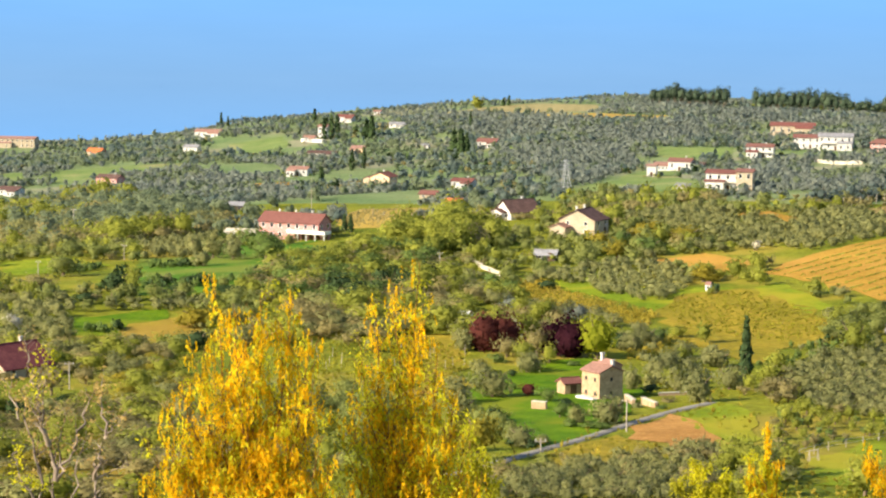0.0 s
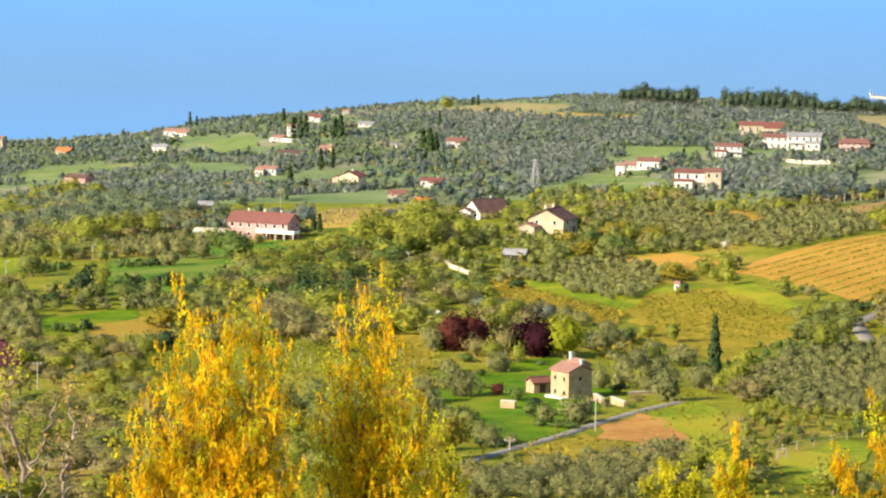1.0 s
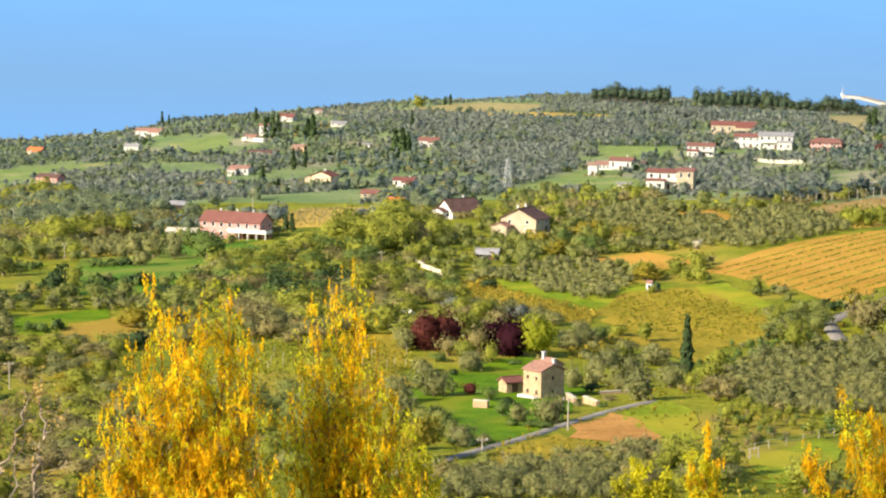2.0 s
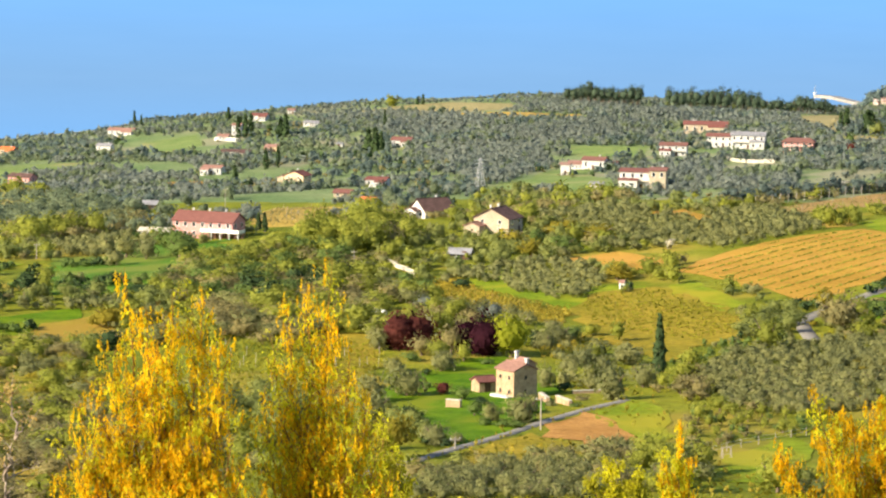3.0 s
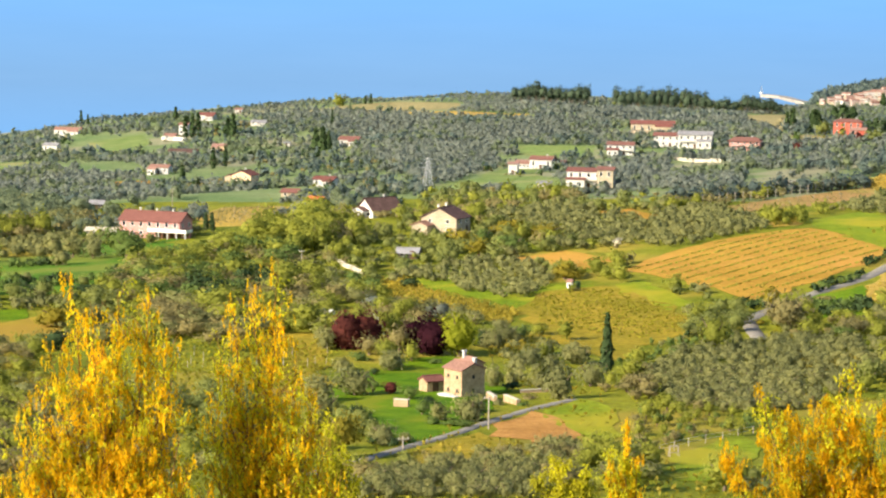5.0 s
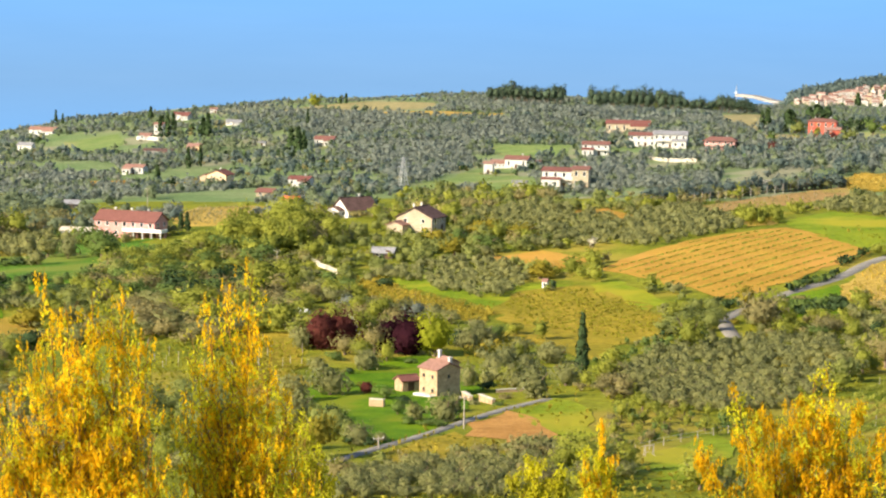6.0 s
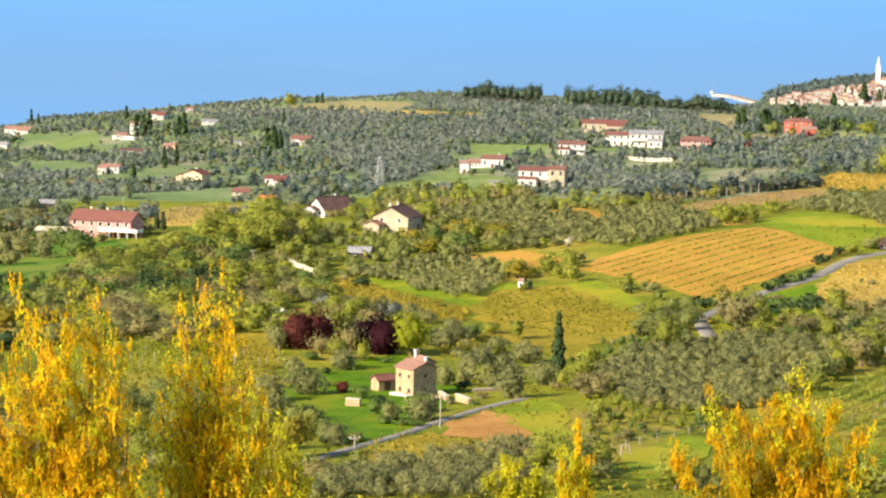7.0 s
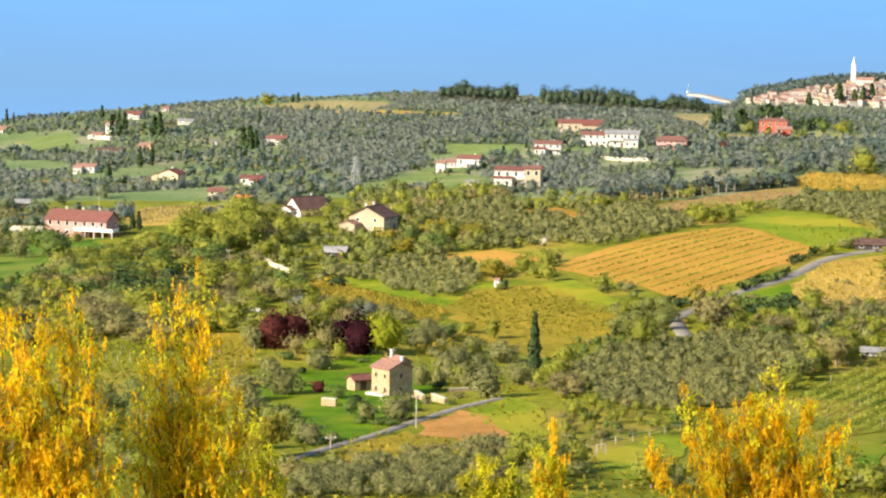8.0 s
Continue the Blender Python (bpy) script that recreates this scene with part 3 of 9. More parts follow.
def cypress(x, y, h, w, label="slim dark green cypress tree", seed=1):
    """Narrow tapering crown of dense upright clumps on a short trunk."""
    r = np.random.default_rng(seed)
    d = math.hypot(x, y)
    n = 900 if d < 600 else 320 if d < 900 else 150
    f = r.random(n) ** 0.8
    rad = w / 2 * np.minimum(1, (1 - f) * 1.5 + 0.06) * np.minimum(1, f * 6 + 0.35) * (1 + 0.18 * np.sin(f * 23 + seed))
    a = r.uniform(0, 6.283, n)
    u = np.stack((np.cos(a), np.sin(a), np.full(n, 0.35)), 1)
    c = np.stack((np.cos(a) * rad, np.sin(a) * rad, 0.4 + f * (h - 0.4)), 1)
    v = quads_at(c, u + 0.4 * r.normal(size=(n, 3)), 0.55 * w * (900 / n) ** 0.35 * 0.5, r, 1.7)
    sn = u + 0.3 * r.normal(size=(n, 3))
    v = np.concatenate((v, np.repeat(sn / np.linalg.norm(sn, axis=1, keepdims=True), 4, 0)), 1)
    e = empty("cypress", pose(x, y, gz(x, y)), label, "tree", "cypresses")
    part("trunk", tubes_mesh("cypress_trunk", [([(0, 0, -0.5), (0, 0, h * 0.4), (0, 0, h * 0.9)], [w * 0.1, w * 0.07, 0.02])], M["bark"], 5), None, e)
    part("crown", quad_mesh("cypress_crown", v, M["darkleaf"]), None, e)
    return e


def leaning_line(r, a, b, bend, k=5):
    pts = []
    for i in range(k + 1):
        f = i / k
        p = Vector(a).lerp(Vector(b), f)
        s = math.sin(f * math.pi) * bend
        pts.append((p.x + r.uniform(-0.5, 0.5) * s, p.y + r.uniform(-0.5, 0.5) * s, p.z + s * 0.2))
    return pts


def foreground_tree(name, x, y, stems, label, seed, leaves=3600, lime=0.25, leaf=0.085, bare=0.0, bark="bark_warm", main="yellowleaf"):
    """Young tree of upright stems (tip offset x, y, tip height, side reach); small hanging leaves in bunches along the shoots."""
    r = random.Random(seed)
    rn = np.random.default_rng(seed)
    runs, shoots = [], []
    e = empty(name, pose(x, y, gz(x, y)), label, "tree")
    for tx, ty, th, reach in stems:
        foot = (r.uniform(-0.12, 0.12), r.uniform(-0.1, 0.1), -0.4)
        line = leaning_line(r, foot, (tx, ty, th), 0.28, 8)
        runs.append((line, [0.05 * (1 - i / 8.6) for i in range(9)]))
        low = 0.22 * th
        k = int(th * 5.5)
        for i in range(k):
            f = 0.25 + 0.74 * (i + r.random()) / k
            j = min(7, int(f * 8))
            p = Vector(line[j]).lerp(Vector(line[j + 1]), f * 8 - j)
            a = r.uniform(0, 6.283)
            length = reach * 1.25 * (1.0 - 0.80 * f) * r.uniform(0.5, 1.2) + 0.12
            out = r.uniform(0.35, 0.75)
            tip = p + Vector((math.cos(a) * out, math.sin(a) * out, r.uniform(0.65, 1.0))).normalized() * length
            bl = leaning_line(r, p, tip, 0.12 * length, 4)
            runs.append((bl, [0.011 * (1 - 0.2 * q) * (1.3 - f) + 0.002 for q in range(5)]))
            shoots.append((bl, length))
            if length > 0.5:
                for _ in range(3):
                    g = r.uniform(0.3, 0.9)
                    q = Vector(bl[int(g * 4)])
                    a2 = a + r.uniform(-1.2, 1.2)
                    t2 = q + Vector((math.cos(a2) * 0.6, math.sin(a2) * 0.6, 0.8)).normalized() * length * r.uniform(0.3, 0.5)
                    sl = leaning_line(r, q, t2, 0.06, 3)
                    runs.append((sl, [0.005, 0.004, 0.003, 0.002]))
                    shoots.append((sl, length * 0.4))
    part("trunk", tubes_mesh(name + "_trunk", runs, M[bark], 5), None, e, "slender upright stems and shoots")
    total = sum(s[1] ** 0.6 for s in shoots)
    piles = {main: [], "limeleaf": [], "amberleaf": []}
    for line, length in shoots:
        if r.random() < bare:
            continue
        kind = "limeleaf" if r.random() < lime else "amberleaf" if main == "yellowleaf" and r.random() < 0.3 else main
        n = max(3, int(leaves * length ** 0.6 / total))
        hangs = kind in ("yellowleaf", "amberleaf")
        per = 6 if hangs else 3
        k = max(1, n // per)
        f = rn.random(k) * (len(line) - 1)
        j = np.minimum(f.astype(int), len(line) - 2)
        L = np.array(line)
        knot = L[j] + (L[j + 1] - L[j]) * (f - j)[:, None] + rn.normal(size=(k, 3)) * (0.04 + 0.03 * length)
        # golden leaves hang in long tassels one below the other, green ones are short and broad
        n = k * per
        drop = np.tile(np.arange(per), k)[:, None] * leaf * (0.62 if hangs else 0.3)
        c = np.repeat(knot, per, 0) + np.array((0, 0, -1.0)) * drop + rn.normal(size=(n, 3)) * leaf * np.array((0.22, 0.22, 0.15) if hangs else (0.7, 0.7, 0.5))
        nrm = rn.normal(size=(n, 3)) * np.array((1, 1, 0.2)) + np.array((-0.4, -0.5, 0.0))
        nn = nrm / np.linalg.norm(nrm, axis=1, keepdims=True)
        long_, wide = (1.3, 0.34) if hangs else (0.95, 0.40)
        side = np.cross(nn, (0, 0, 1.0)) + rn.normal(size=(n, 3)) * 0.12
        down = np.array((0, 0, -1.0)) + rn.normal(size=(n, 3)) * (0.18 if hangs else 0.5)
        s = (leaf * rn.uniform(0.6, 1.3, n))[:, None]
        v = np.stack((c, c + side * s * wide + down * s * long_ * 0.45, c + down * s * long_, c - side * s * wide + down * s * long_ * 0.5 + nn * s * 0.1), 1)
        piles[kind].append(v.reshape(-1, 3))
    for kind, vs in piles.items():
        if vs:
            part("leaves", quad_mesh(name + "_leaves", np.concatenate(vs), M[kind]), None, e, {"yellowleaf": "golden yellow drooping leaves", "limeleaf": "yellow-green young leaves", "amberleaf": "amber drooping leaves", "freshleaf": "olive-green young leaves"}[kind])
    return e


def bare_tree(x, y, limbs, label, seed, buds=1150, leaf=0.05):
    """Crooked, nearly bare tree. Limbs: foot (aside, up), tip (aside, up), thickness at the foot, share of buds."""
    r = random.Random(seed)
    rn = np.random.default_rng(seed)
    e = empty("bare_tree", pose(x, y, gz(x, y)), label, "tree")
    runs, piles = [], {"budleaf": [], "limeleaf": []}
    total = sum(q[5] for q in limbs)
    for ax, az, bx, bz, thick, share in limbs:
        dep = r.uniform(-0.3, 0.3)
        line = leaning_line(r, (ax, 0, az), (bx, dep, bz), 0.16, 7)
        runs.append((line, [0.68 * thick * (1 - 0.11 * i) for i in range(8)]))
        spots = []
        for k in range(7):
            j = r.randrange(2, 8)
            q = Vector(line[j])
            tip = q + Vector((r.uniform(-1, 1), r.uniform(-1, 1), r.uniform(0.2, 1.0))).normalized() * r.uniform(0.12, 0.42)
            tw = leaning_line(r, q, tip, 0.07, 3)
            runs.append((tw, [thick * 0.12 + 0.003, thick * 0.1 + 0.002, 0.003, 0.002]))
            spots += tw[1:]
        spots += line[5:]
        n = int(buds * share / total)
        if not n:
            continue
        c = np.array(spots)[rn.integers(0, len(spots), n)] + rn.normal(size=(n, 3)) * 0.055
        v = quads_at(c, rn.normal(size=(n, 3)) + np.array((-0.6, -0.6, 0.3)), leaf, rn, 1.3)[:, :3]
        piles["limeleaf" if r.random() < 0.05 else "budleaf"].append(v)
    part("trunk", tubes_mesh("bare_trunk", runs, M["bark_pale"], 6), None, e, "crooked grey trunk and limbs")
    for kind, vs in piles.items():
        if vs:
            part("leaves", quad_mesh("bare_leaves", np.concatenate(vs), M[kind]), None, e, {"limeleaf": "yellow-green young leaves", "budleaf": "pale brown opening buds"}[kind])
    return e


# ---- buildings ----
def gable_wall(w, d, h, rh, sink=2.0):
    """Closed shell of a house body with two gables; the ridge runs along x."""
    bm = bmesh.new()
    v = [bm.verts.new(p) for p in ((-w / 2, -d / 2, -sink), (w / 2, -d / 2, -sink), (w / 2, d / 2, -sink), (-w / 2, d / 2, -sink), (-w / 2, -d / 2, h), (w / 2, -d / 2, h), (w / 2, d / 2, h), (-w / 2, d / 2, h), (-w / 2, 0, h + rh), (w / 2, 0, h + rh))]
    for q in ((0, 1, 5, 4), (2, 3, 7, 6), (1, 2, 6, 9, 5), (3, 0, 4, 8, 7), (4, 5, 9, 8), (6, 7, 8, 9), (3, 2, 1, 0)):
        bm.faces.new([v[i] for i in q])
    return bm


def gable_roof(w, d, h, rh, over=0.5, thick=0.22, hip=0.0):
    """Two slabs with eaves and a ridge cap; hip draws in the ridge's ends."""
    bm = bmesh.new()
    k = rh / (d / 2)
    ends = w / 2 + over
    for s in (-1, 1):
        lowz = h - over * k
        pts = []
        for dz in (0, thick):
            pts += [bm.verts.new((-ends, s * (d / 2 + over), lowz + dz + 0.03)), bm.verts.new((ends, s * (d / 2 + over), lowz + dz + 0.03)), bm.verts.new((ends - hip, 0, h + rh + dz + 0.03)), bm.verts.new((-ends + hip, 0, h + rh + dz + 0.03))]
        for q in ((0, 1, 2, 3), (4, 5, 6, 7), (0, 1, 5, 4), (1, 2, 6, 5), (2, 3, 7, 6), (3, 0, 4, 7)):
            bm.faces.new([pts[i] for i in q])
    if hip:
        for s in (-1, 1):
            a = [bm.verts.new((s * ends, -(d / 2 + over), h - over * k + thick + 0.03)), bm.verts.new((s * ends, d / 2 + over, h - over * k + thick + 0.03)), bm.verts.new((s * (ends - hip), 0, h + rh + thick + 0.03))]
            bm.faces.new(a)
    # ridge cap and tile courses down the slope
    box_into(bm, (-ends + hip, -0.16, h + rh + thick - 0.06), (ends - hip, 0.16, h + rh + thick + 0.1))
    bmesh.ops.recalc_face_normals(bm, faces=bm.faces[:])
    return bm


def opening(e, name, x, z, w, h, y, out, axis, shutters=False, frame_mat="white_paint"):
    """A window or door on a face: frame, glass or leaf, sill, shutters. axis 0: on a face along x; 1: along y."""
    def place(lo, hi):
        # along, out, up -> local
        if axis == 0:
            return (lo[0], y + min(out * lo[1], out * hi[1]), lo[2]), (hi[0], y + max(out * lo[1], out * hi[1]), hi[2])
        return (y + min(out * lo[1], out * hi[1]), lo[0], lo[2]), (y + max(out * lo[1], out * hi[1]), hi[0], hi[2])
    t = 0.1
    bm = bmesh.new()
    for lo, hi in (((x - w / 2 - t, 0.004, z), (x - w / 2, 0.07, z + h)), ((x + w / 2, 0.004, z), (x + w / 2 + t, 0.07, z + h)), ((x - w / 2 - t, 0.004, z + h), (x + w / 2 + t, 0.07, z + h + t)), ((x - w / 2 - t, 0.004, z - t), (x + w / 2 + t, 0.14, z))):
        box_into(bm, *place(lo, hi))
    win = part(name, bm, M[frame_mat] if name == "window" else M["shutter"], e)
    part("pane" if name == "window" else "door_leaf", box(*place((x - w / 2, 0.004, z), (x + w / 2, 0.03, z + h))), M["glass"] if name == "window" else M["shutter"], win)
    if shutters:
        for s in (-1, 1):
            c = x + s * (w / 2 + t + w * 0.27)
            part("shutter", box(*place((c - w * 0.25, 0.004, z), (c + w * 0.25, 0.06, z + h))), M["shutter"], win)
    return win


def chimney(e, x, y, z0, z1, mat="plaster_white", s=0.5):
    bm = box((x - s / 2, y - s / 2, z0), (x + s / 2, y + s / 2, z1))
    box_into(bm, (x - s * 0.7, y - s * 0.7, z1 + 0.004), (x + s * 0.7, y + s * 0.7, z1 + 0.15))
    return part("chimney", bm, M[mat], e)


def house(x, y, rot, w, d, h, rh, wall, roof, label, cols=3, rows=2, side=1, chims=1, hip=0.0, balcony=False, shutters=False, name="house", over=0.5, door=True, category="house", lift=0.0, frame_mat="white_paint", pane_size=1.0, wing=0):
    """A plastered house with gable or hipped tiled roof, openings on front and ends, chimneys."""
    e = empty(name, pose(x, y, gz(x, y) + lift, 0, 0, rot), label, category)
    part("wall", gable_wall(w, d, h, rh if not hip else 0.02), M[wall], e)
    part("roof", gable_roof(w, d, h, rh, over, hip=hip), M[roof], e)
    st = h / max(rows, 1)
    for rr in range(rows):
        for c in range(cols):
            cx = -w / 2 + w * (c + 0.5) / cols
            if rr == 0 and door and c == cols // 2:
                opening(e, "door", cx, 0.0, 1.0, 2.05, -d / 2, -1, 0)
            else:
                opening(e, "window", cx, rr * st + 0.36 * st, min(1.0, w / cols * 0.4) * pane_size, 0.45 * st * pane_size, -d / 2, -1, 0, shutters, frame_mat)
        for sgn in (-1, 1):
            for c in range(side):
                cy = -d / 2 + d * (c + 0.5) / side
                opening(e, "window", cy, rr * st + 0.36 * st, min(0.9, d / max(side, 1) * 0.35) * pane_size, 0.45 * st * pane_size, sgn * w / 2, sgn, 1, shutters, frame_mat)
    for c in range(chims):
        cx = w * (-0.28 + 0.55 * c / max(1, chims - 1)) if chims > 1 else w * 0.2
        chimney(e, cx, d * 0.1, h + rh * 0.5, h + rh + 0.9)
    if balcony:
        bm = box((-w * 0.42, -d / 2 - 1.3, st - 0.16), (w * 0.42, -d / 2 - 0.004, st))
        slab = part("balcony", bm, M["concrete"], e)
        bm = bmesh.new()
        n = max(4, int(w))
        for k in range(n + 1):
            px = -w * 0.41 + w * 0.82 * k / n
            box_into(bm, (px - 0.03, -d / 2 - 1.28, st + 0.004), (px + 0.03, -d / 2 - 1.22, st + 0.95))
        box_into(bm, (-w * 0.42, -d / 2 - 1.3, st + 0.95), (w * 0.42, -d / 2 - 1.2, st + 1.03))
        part("railing", bm, M["white_paint"], slab)
    if wing and w > 7:
        # lower front wing under a roof of its own, at one end of the house
        ww, wd, wh = w * 0.42, 3.4, h * (0.55 if rows > 1 else 0.78)
        wx, wy = wing * (w / 2 - ww / 2 - 0.2), -d / 2 - wd / 2 + 0.1
        bm = gable_wall(ww, wd, wh, rh * 0.5)
        bm.transform(pose(wx, wy, 0))
        block = part("front_wing", bm, M[wall], e)
        bm = gable_roof(ww, wd, wh, rh * 0.5, 0.35)
        bm.transform(pose(wx, wy, 0))
        part("roof", bm, M[roof], block)
        for k in (-0.25, 0.25):
            opening(block, "window", wx + k * ww, wh * 0.3, 1.0, wh * 0.42, wy - wd / 2, -1, 0)
    return e


def block(e, x, y, turn, w, d, h, rh, wall, roof, cols=2):
    """A lower wing with its own roof and windows, standing beside the main body of a house."""
    at_ = pose(x, y, 0, 0, 0, turn)
    bm = gable_wall(w, d, h, rh)
    bm.transform(at_)
    wing = part("side_wing", bm, M[wall], e)
    bm = gable_roof(w, d, h, rh, 0.35)
    bm.transform(at_)
    part("roof", bm, M[roof], wing)
    if not turn:
        for k in range(cols):
            opening(wing, "window", x - w / 2 + w * (k + 0.5) / cols, h * 0.35, min(1.0, w / cols * 0.45), h * 0.42, y - d / 2, -1, 0)
    return wing


def garden_wall(name, pts, h, thick, mat, label, category="wall"):
    """A free-standing wall with a coping along a plan line."""
    e = empty(name, pose(pts[0][0], pts[0][1], gz(*pts[0])), label, category)
    z0 = gz(*pts[0])
    bm, cap = bmesh.new(), bmesh.new()
    for (x1, y1), (x2, y2) in zip(pts[:-1], pts[1:]):
        n = max(1, int(math.hypot(x2 - x1, y2 - y1) / 6))
        a = math.atan2(y2 - y1, x2 - x1)
        for k in range(n):
            f0, f1 = k / n, (k + 1) / n
            ax, ay, bx, by = x1 + (x2 - x1) * f0, y1 + (y2 - y1) * f0, x1 + (x2 - x1) * f1, y1 + (y2 - y1) * f1
            L = math.hypot(bx - ax, by - ay)
            zz = (gz(ax, ay) + gz(bx, by)) / 2 - z0
            for b2, lo, hi in ((bm, (0, -thick / 2, -1.0), (L, thick / 2, h)), (cap, (-0.02, -thick / 2 - 0.06, h + 0.003), (L + 0.02, thick / 2 + 0.06, h + 0.13))):
                t = bmesh.new()
                box_into(t, lo, hi)
                t.transform(pose(ax - pts[0][0], ay - pts[0][1], zz) @ Matrix.Rotation(a, 4, "Z"))
                me = bpy.data.meshes.new("t")
                t.to_mesh(me)
                t.free()
                b2.from_mesh(me)
                bpy.data.meshes.remove(me)
    part("wall", bm, M[mat], e)
    part("coping", cap, M["concrete"], e)
    return e


def pole(x, y, h, label="weathered timber utility pole", name="utility_pole", arms=True, lean=0.0):
    e = empty(name, pose(x, y, gz(x, y), 0, lean, 10), label, "pole", "poles in the fields")
    part("post", tubes_mesh("pole_post", [([(0, 0, -0.8), (0, 0, h * 0.5), (0, 0, h)], [0.13, 0.11, 0.085])], M["timber"], 8), None, e)
    if arms:
        part("crossarm", box((-0.8, -0.06, h - 0.5), (0.8, 0.06, h - 0.38)), M["timber"], e)
        for k in (-0.7, 0.0, 0.7):
            part("insulator", tubes_mesh("insulator", [([(k, 0, h - 0.38), (k, 0, h - 0.15)], [0.06, 0.05])], M["white_paint"], 6), None, e)
    return e


def pylon(x, y, h, label="tapering steel lattice power pylon"):
    """Lattice mast: four legs, cross bracing, three arms."""
    e = empty("power_pylon", pose(x, y, gz(x, y), 0, 0, 25), label, "pylon")
    def half(z):
        return 1.7 * (1 - z / h) ** 1.1 + 0.25
    levels = [h * (1 - (1 - k / 9) ** 1.25) for k in range(10)]
    for sx in (-1, 1):
        for sy in (-1, 1):
            part("leg", tubes_mesh("pylon_leg", [([(sx * half(z), sy * half(z), z) for z in levels], [0.13] * 10)], M["steel"], 4), None, e)
    runs = []
    for z0, z1 in zip(levels[:-1], levels[1:]):
        a, b = half(z0), half(z1)
        for s in (-1, 1):
            runs += [([(-a, s * a, z0), (b, s * b, z1)], [0.07, 0.07]), ([(a, s * a, z0), (-b, s * b, z1)], [0.07, 0.07]), ([(s * a, -a, z0), (s * b, b, z1)], [0.07, 0.07]), ([(s * a, a, z0), (s * b, -b, z1)], [0.07, 0.07])]
    part("bracing", tubes_mesh("pylon_bracing", runs, M["steel"], 4), None, e)
    for f, w in ((0.72, 3.4), (0.83, 2.8), (0.94, 2.2)):
        z = h * f
        part("crossarm", tubes_mesh("pylon_arm", [([(-w, 0, z), (0, 0, z + 0.5), (w, 0, z)], [0.06, 0.14, 0.06]), ([(-w, 0, z), (w, 0, z)], [0.08, 0.08])], M["steel"], 4), None, e)
    return e


# ---- fields ----
CLEAR.append([(-103.8, 1868.2), (-65.2, 1883.2), (0.3, 1851.6), (26.1, 1850.4), (24.9, 1762.3), (-40.9, 1780.8)])
drape("field_crest", CLEAR[-1], M["crest"], "pale stubble vineyard along the crest of the hill", "field", wobble=2.0, step=14.0)
CLEAR.append([(-15.9, 1760.2), (71.2, 1696.9), (71.6, 1615.8), (31.7, 1680.9), (-15.5, 1723.1)])
drape("field_crest_strip", CLEAR[-1], M["tan"], "dry tan strip of field high on the slope", "field", step=14.0)
CLEAR.append([(49.3, 615.6), (64.4, 644.7), (83, 673.1), (108.9, 697), (117.2, 678.4), (125.1, 640), (95.2, 588.9), (78, 564.8), (69.5, 583.2), (60, 599.5)])
drape("ploughed_field", CLEAR[-1], M["orange_soil"], "ochre tilled field with rows of young vines", "field")
CLEAR.append([(22.3, 658.2), (39.7, 667.6), (52.1, 638.7), (42.9, 622.1), (30.4, 632.8)])
drape("bare_field", CLEAR[-1], M["orange_soil"], "bare ochre tilled field", "field")
CLEAR.append([(56.3, 772.5), (66, 781.8), (75.2, 755.7), (66.2, 742.4)])
drape("far_bare_field", CLEAR[-1], M["orange_soil"], "small bare ochre field among olive trees", "field")
CLEAR.append([(-16.5, 431.4), (-9.7, 451.8), (-3.5, 473.1), (6.6, 478.1), (14.2, 433.6), (11.3, 392.5), (5.3, 368.5), (0.9, 358.4), (-4.4, 344.4), (-9.5, 370.4), (-14.2, 390.3)])
drape("garden_lawn", CLEAR[-1], M["lawn"], "bright green lawn round the stone house", "field")
CLEAR.append([(10.5, 377.4), (18.6, 395.2), (22.5, 382.9), (25.4, 359.6), (22.6, 352.7), (16.2, 350)])
drape("soil_plot", CLEAR[-1], M["brown_soil"], "reddish brown dug-over plot beside the lane", "field")
CLEAR.append([(-4.6, 336.3), (8.7, 366.4), (16.5, 349), (1.7, 324.3)])
drape("verge_meadow", CLEAR[-1], M["yellow_green"], "yellowing meadow below the lane", "field")
CLEAR.append([(19.5, 395.2), (27.2, 414.9), (33, 396.3), (28.6, 357.3), (23.4, 353.7)])
drape("lane_bank", CLEAR[-1], M["green"], "green bank above the lane", "field")
CLEAR.append([(-78.9, 830.1), (-74.6, 895.8), (-48.2, 856.8), (-42.7, 827), (-54, 781), (-72, 787.5)])
drape("vineyard_hill", CLEAR[-1], M["tan"], "dry tan vineyard on a low rise", "field")
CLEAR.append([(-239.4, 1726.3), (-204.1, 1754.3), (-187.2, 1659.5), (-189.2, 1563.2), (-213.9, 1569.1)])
drape("left_slope_field", CLEAR[-1], M["haze_green"], "bright green sloping field", "field")
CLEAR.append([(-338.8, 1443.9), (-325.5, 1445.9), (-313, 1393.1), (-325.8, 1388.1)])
drape("left_edge_field", CLEAR[-1], M["haze_green"], "small green field", "field")
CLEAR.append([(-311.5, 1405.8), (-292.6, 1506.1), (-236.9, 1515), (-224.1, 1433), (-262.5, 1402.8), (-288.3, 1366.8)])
drape("left_far_field", CLEAR[-1], M["haze_green"], "long green field below the trees", "field")
drape("terrace_upper", [(-114, 628.9), (-105.6, 675), (-81.5, 674.5), (-75.3, 635.9), (-94.7, 579.3), (-107.5, 574)], M["pasture"], "grassy green terraces", "field")
drape("terrace_lower", [(-109.9, 535.4), (-92.1, 555.1), (-87.6, 539.4), (-94.3, 509.6), (-105.3, 512.6)], M["lawn"], "bright green terrace between olive rows", "field")
CLEAR.append([(-160.6, 683.5), (-146.5, 702.1), (-126.5, 675.4), (-131.1, 658.1), (-151.5, 644.4)])
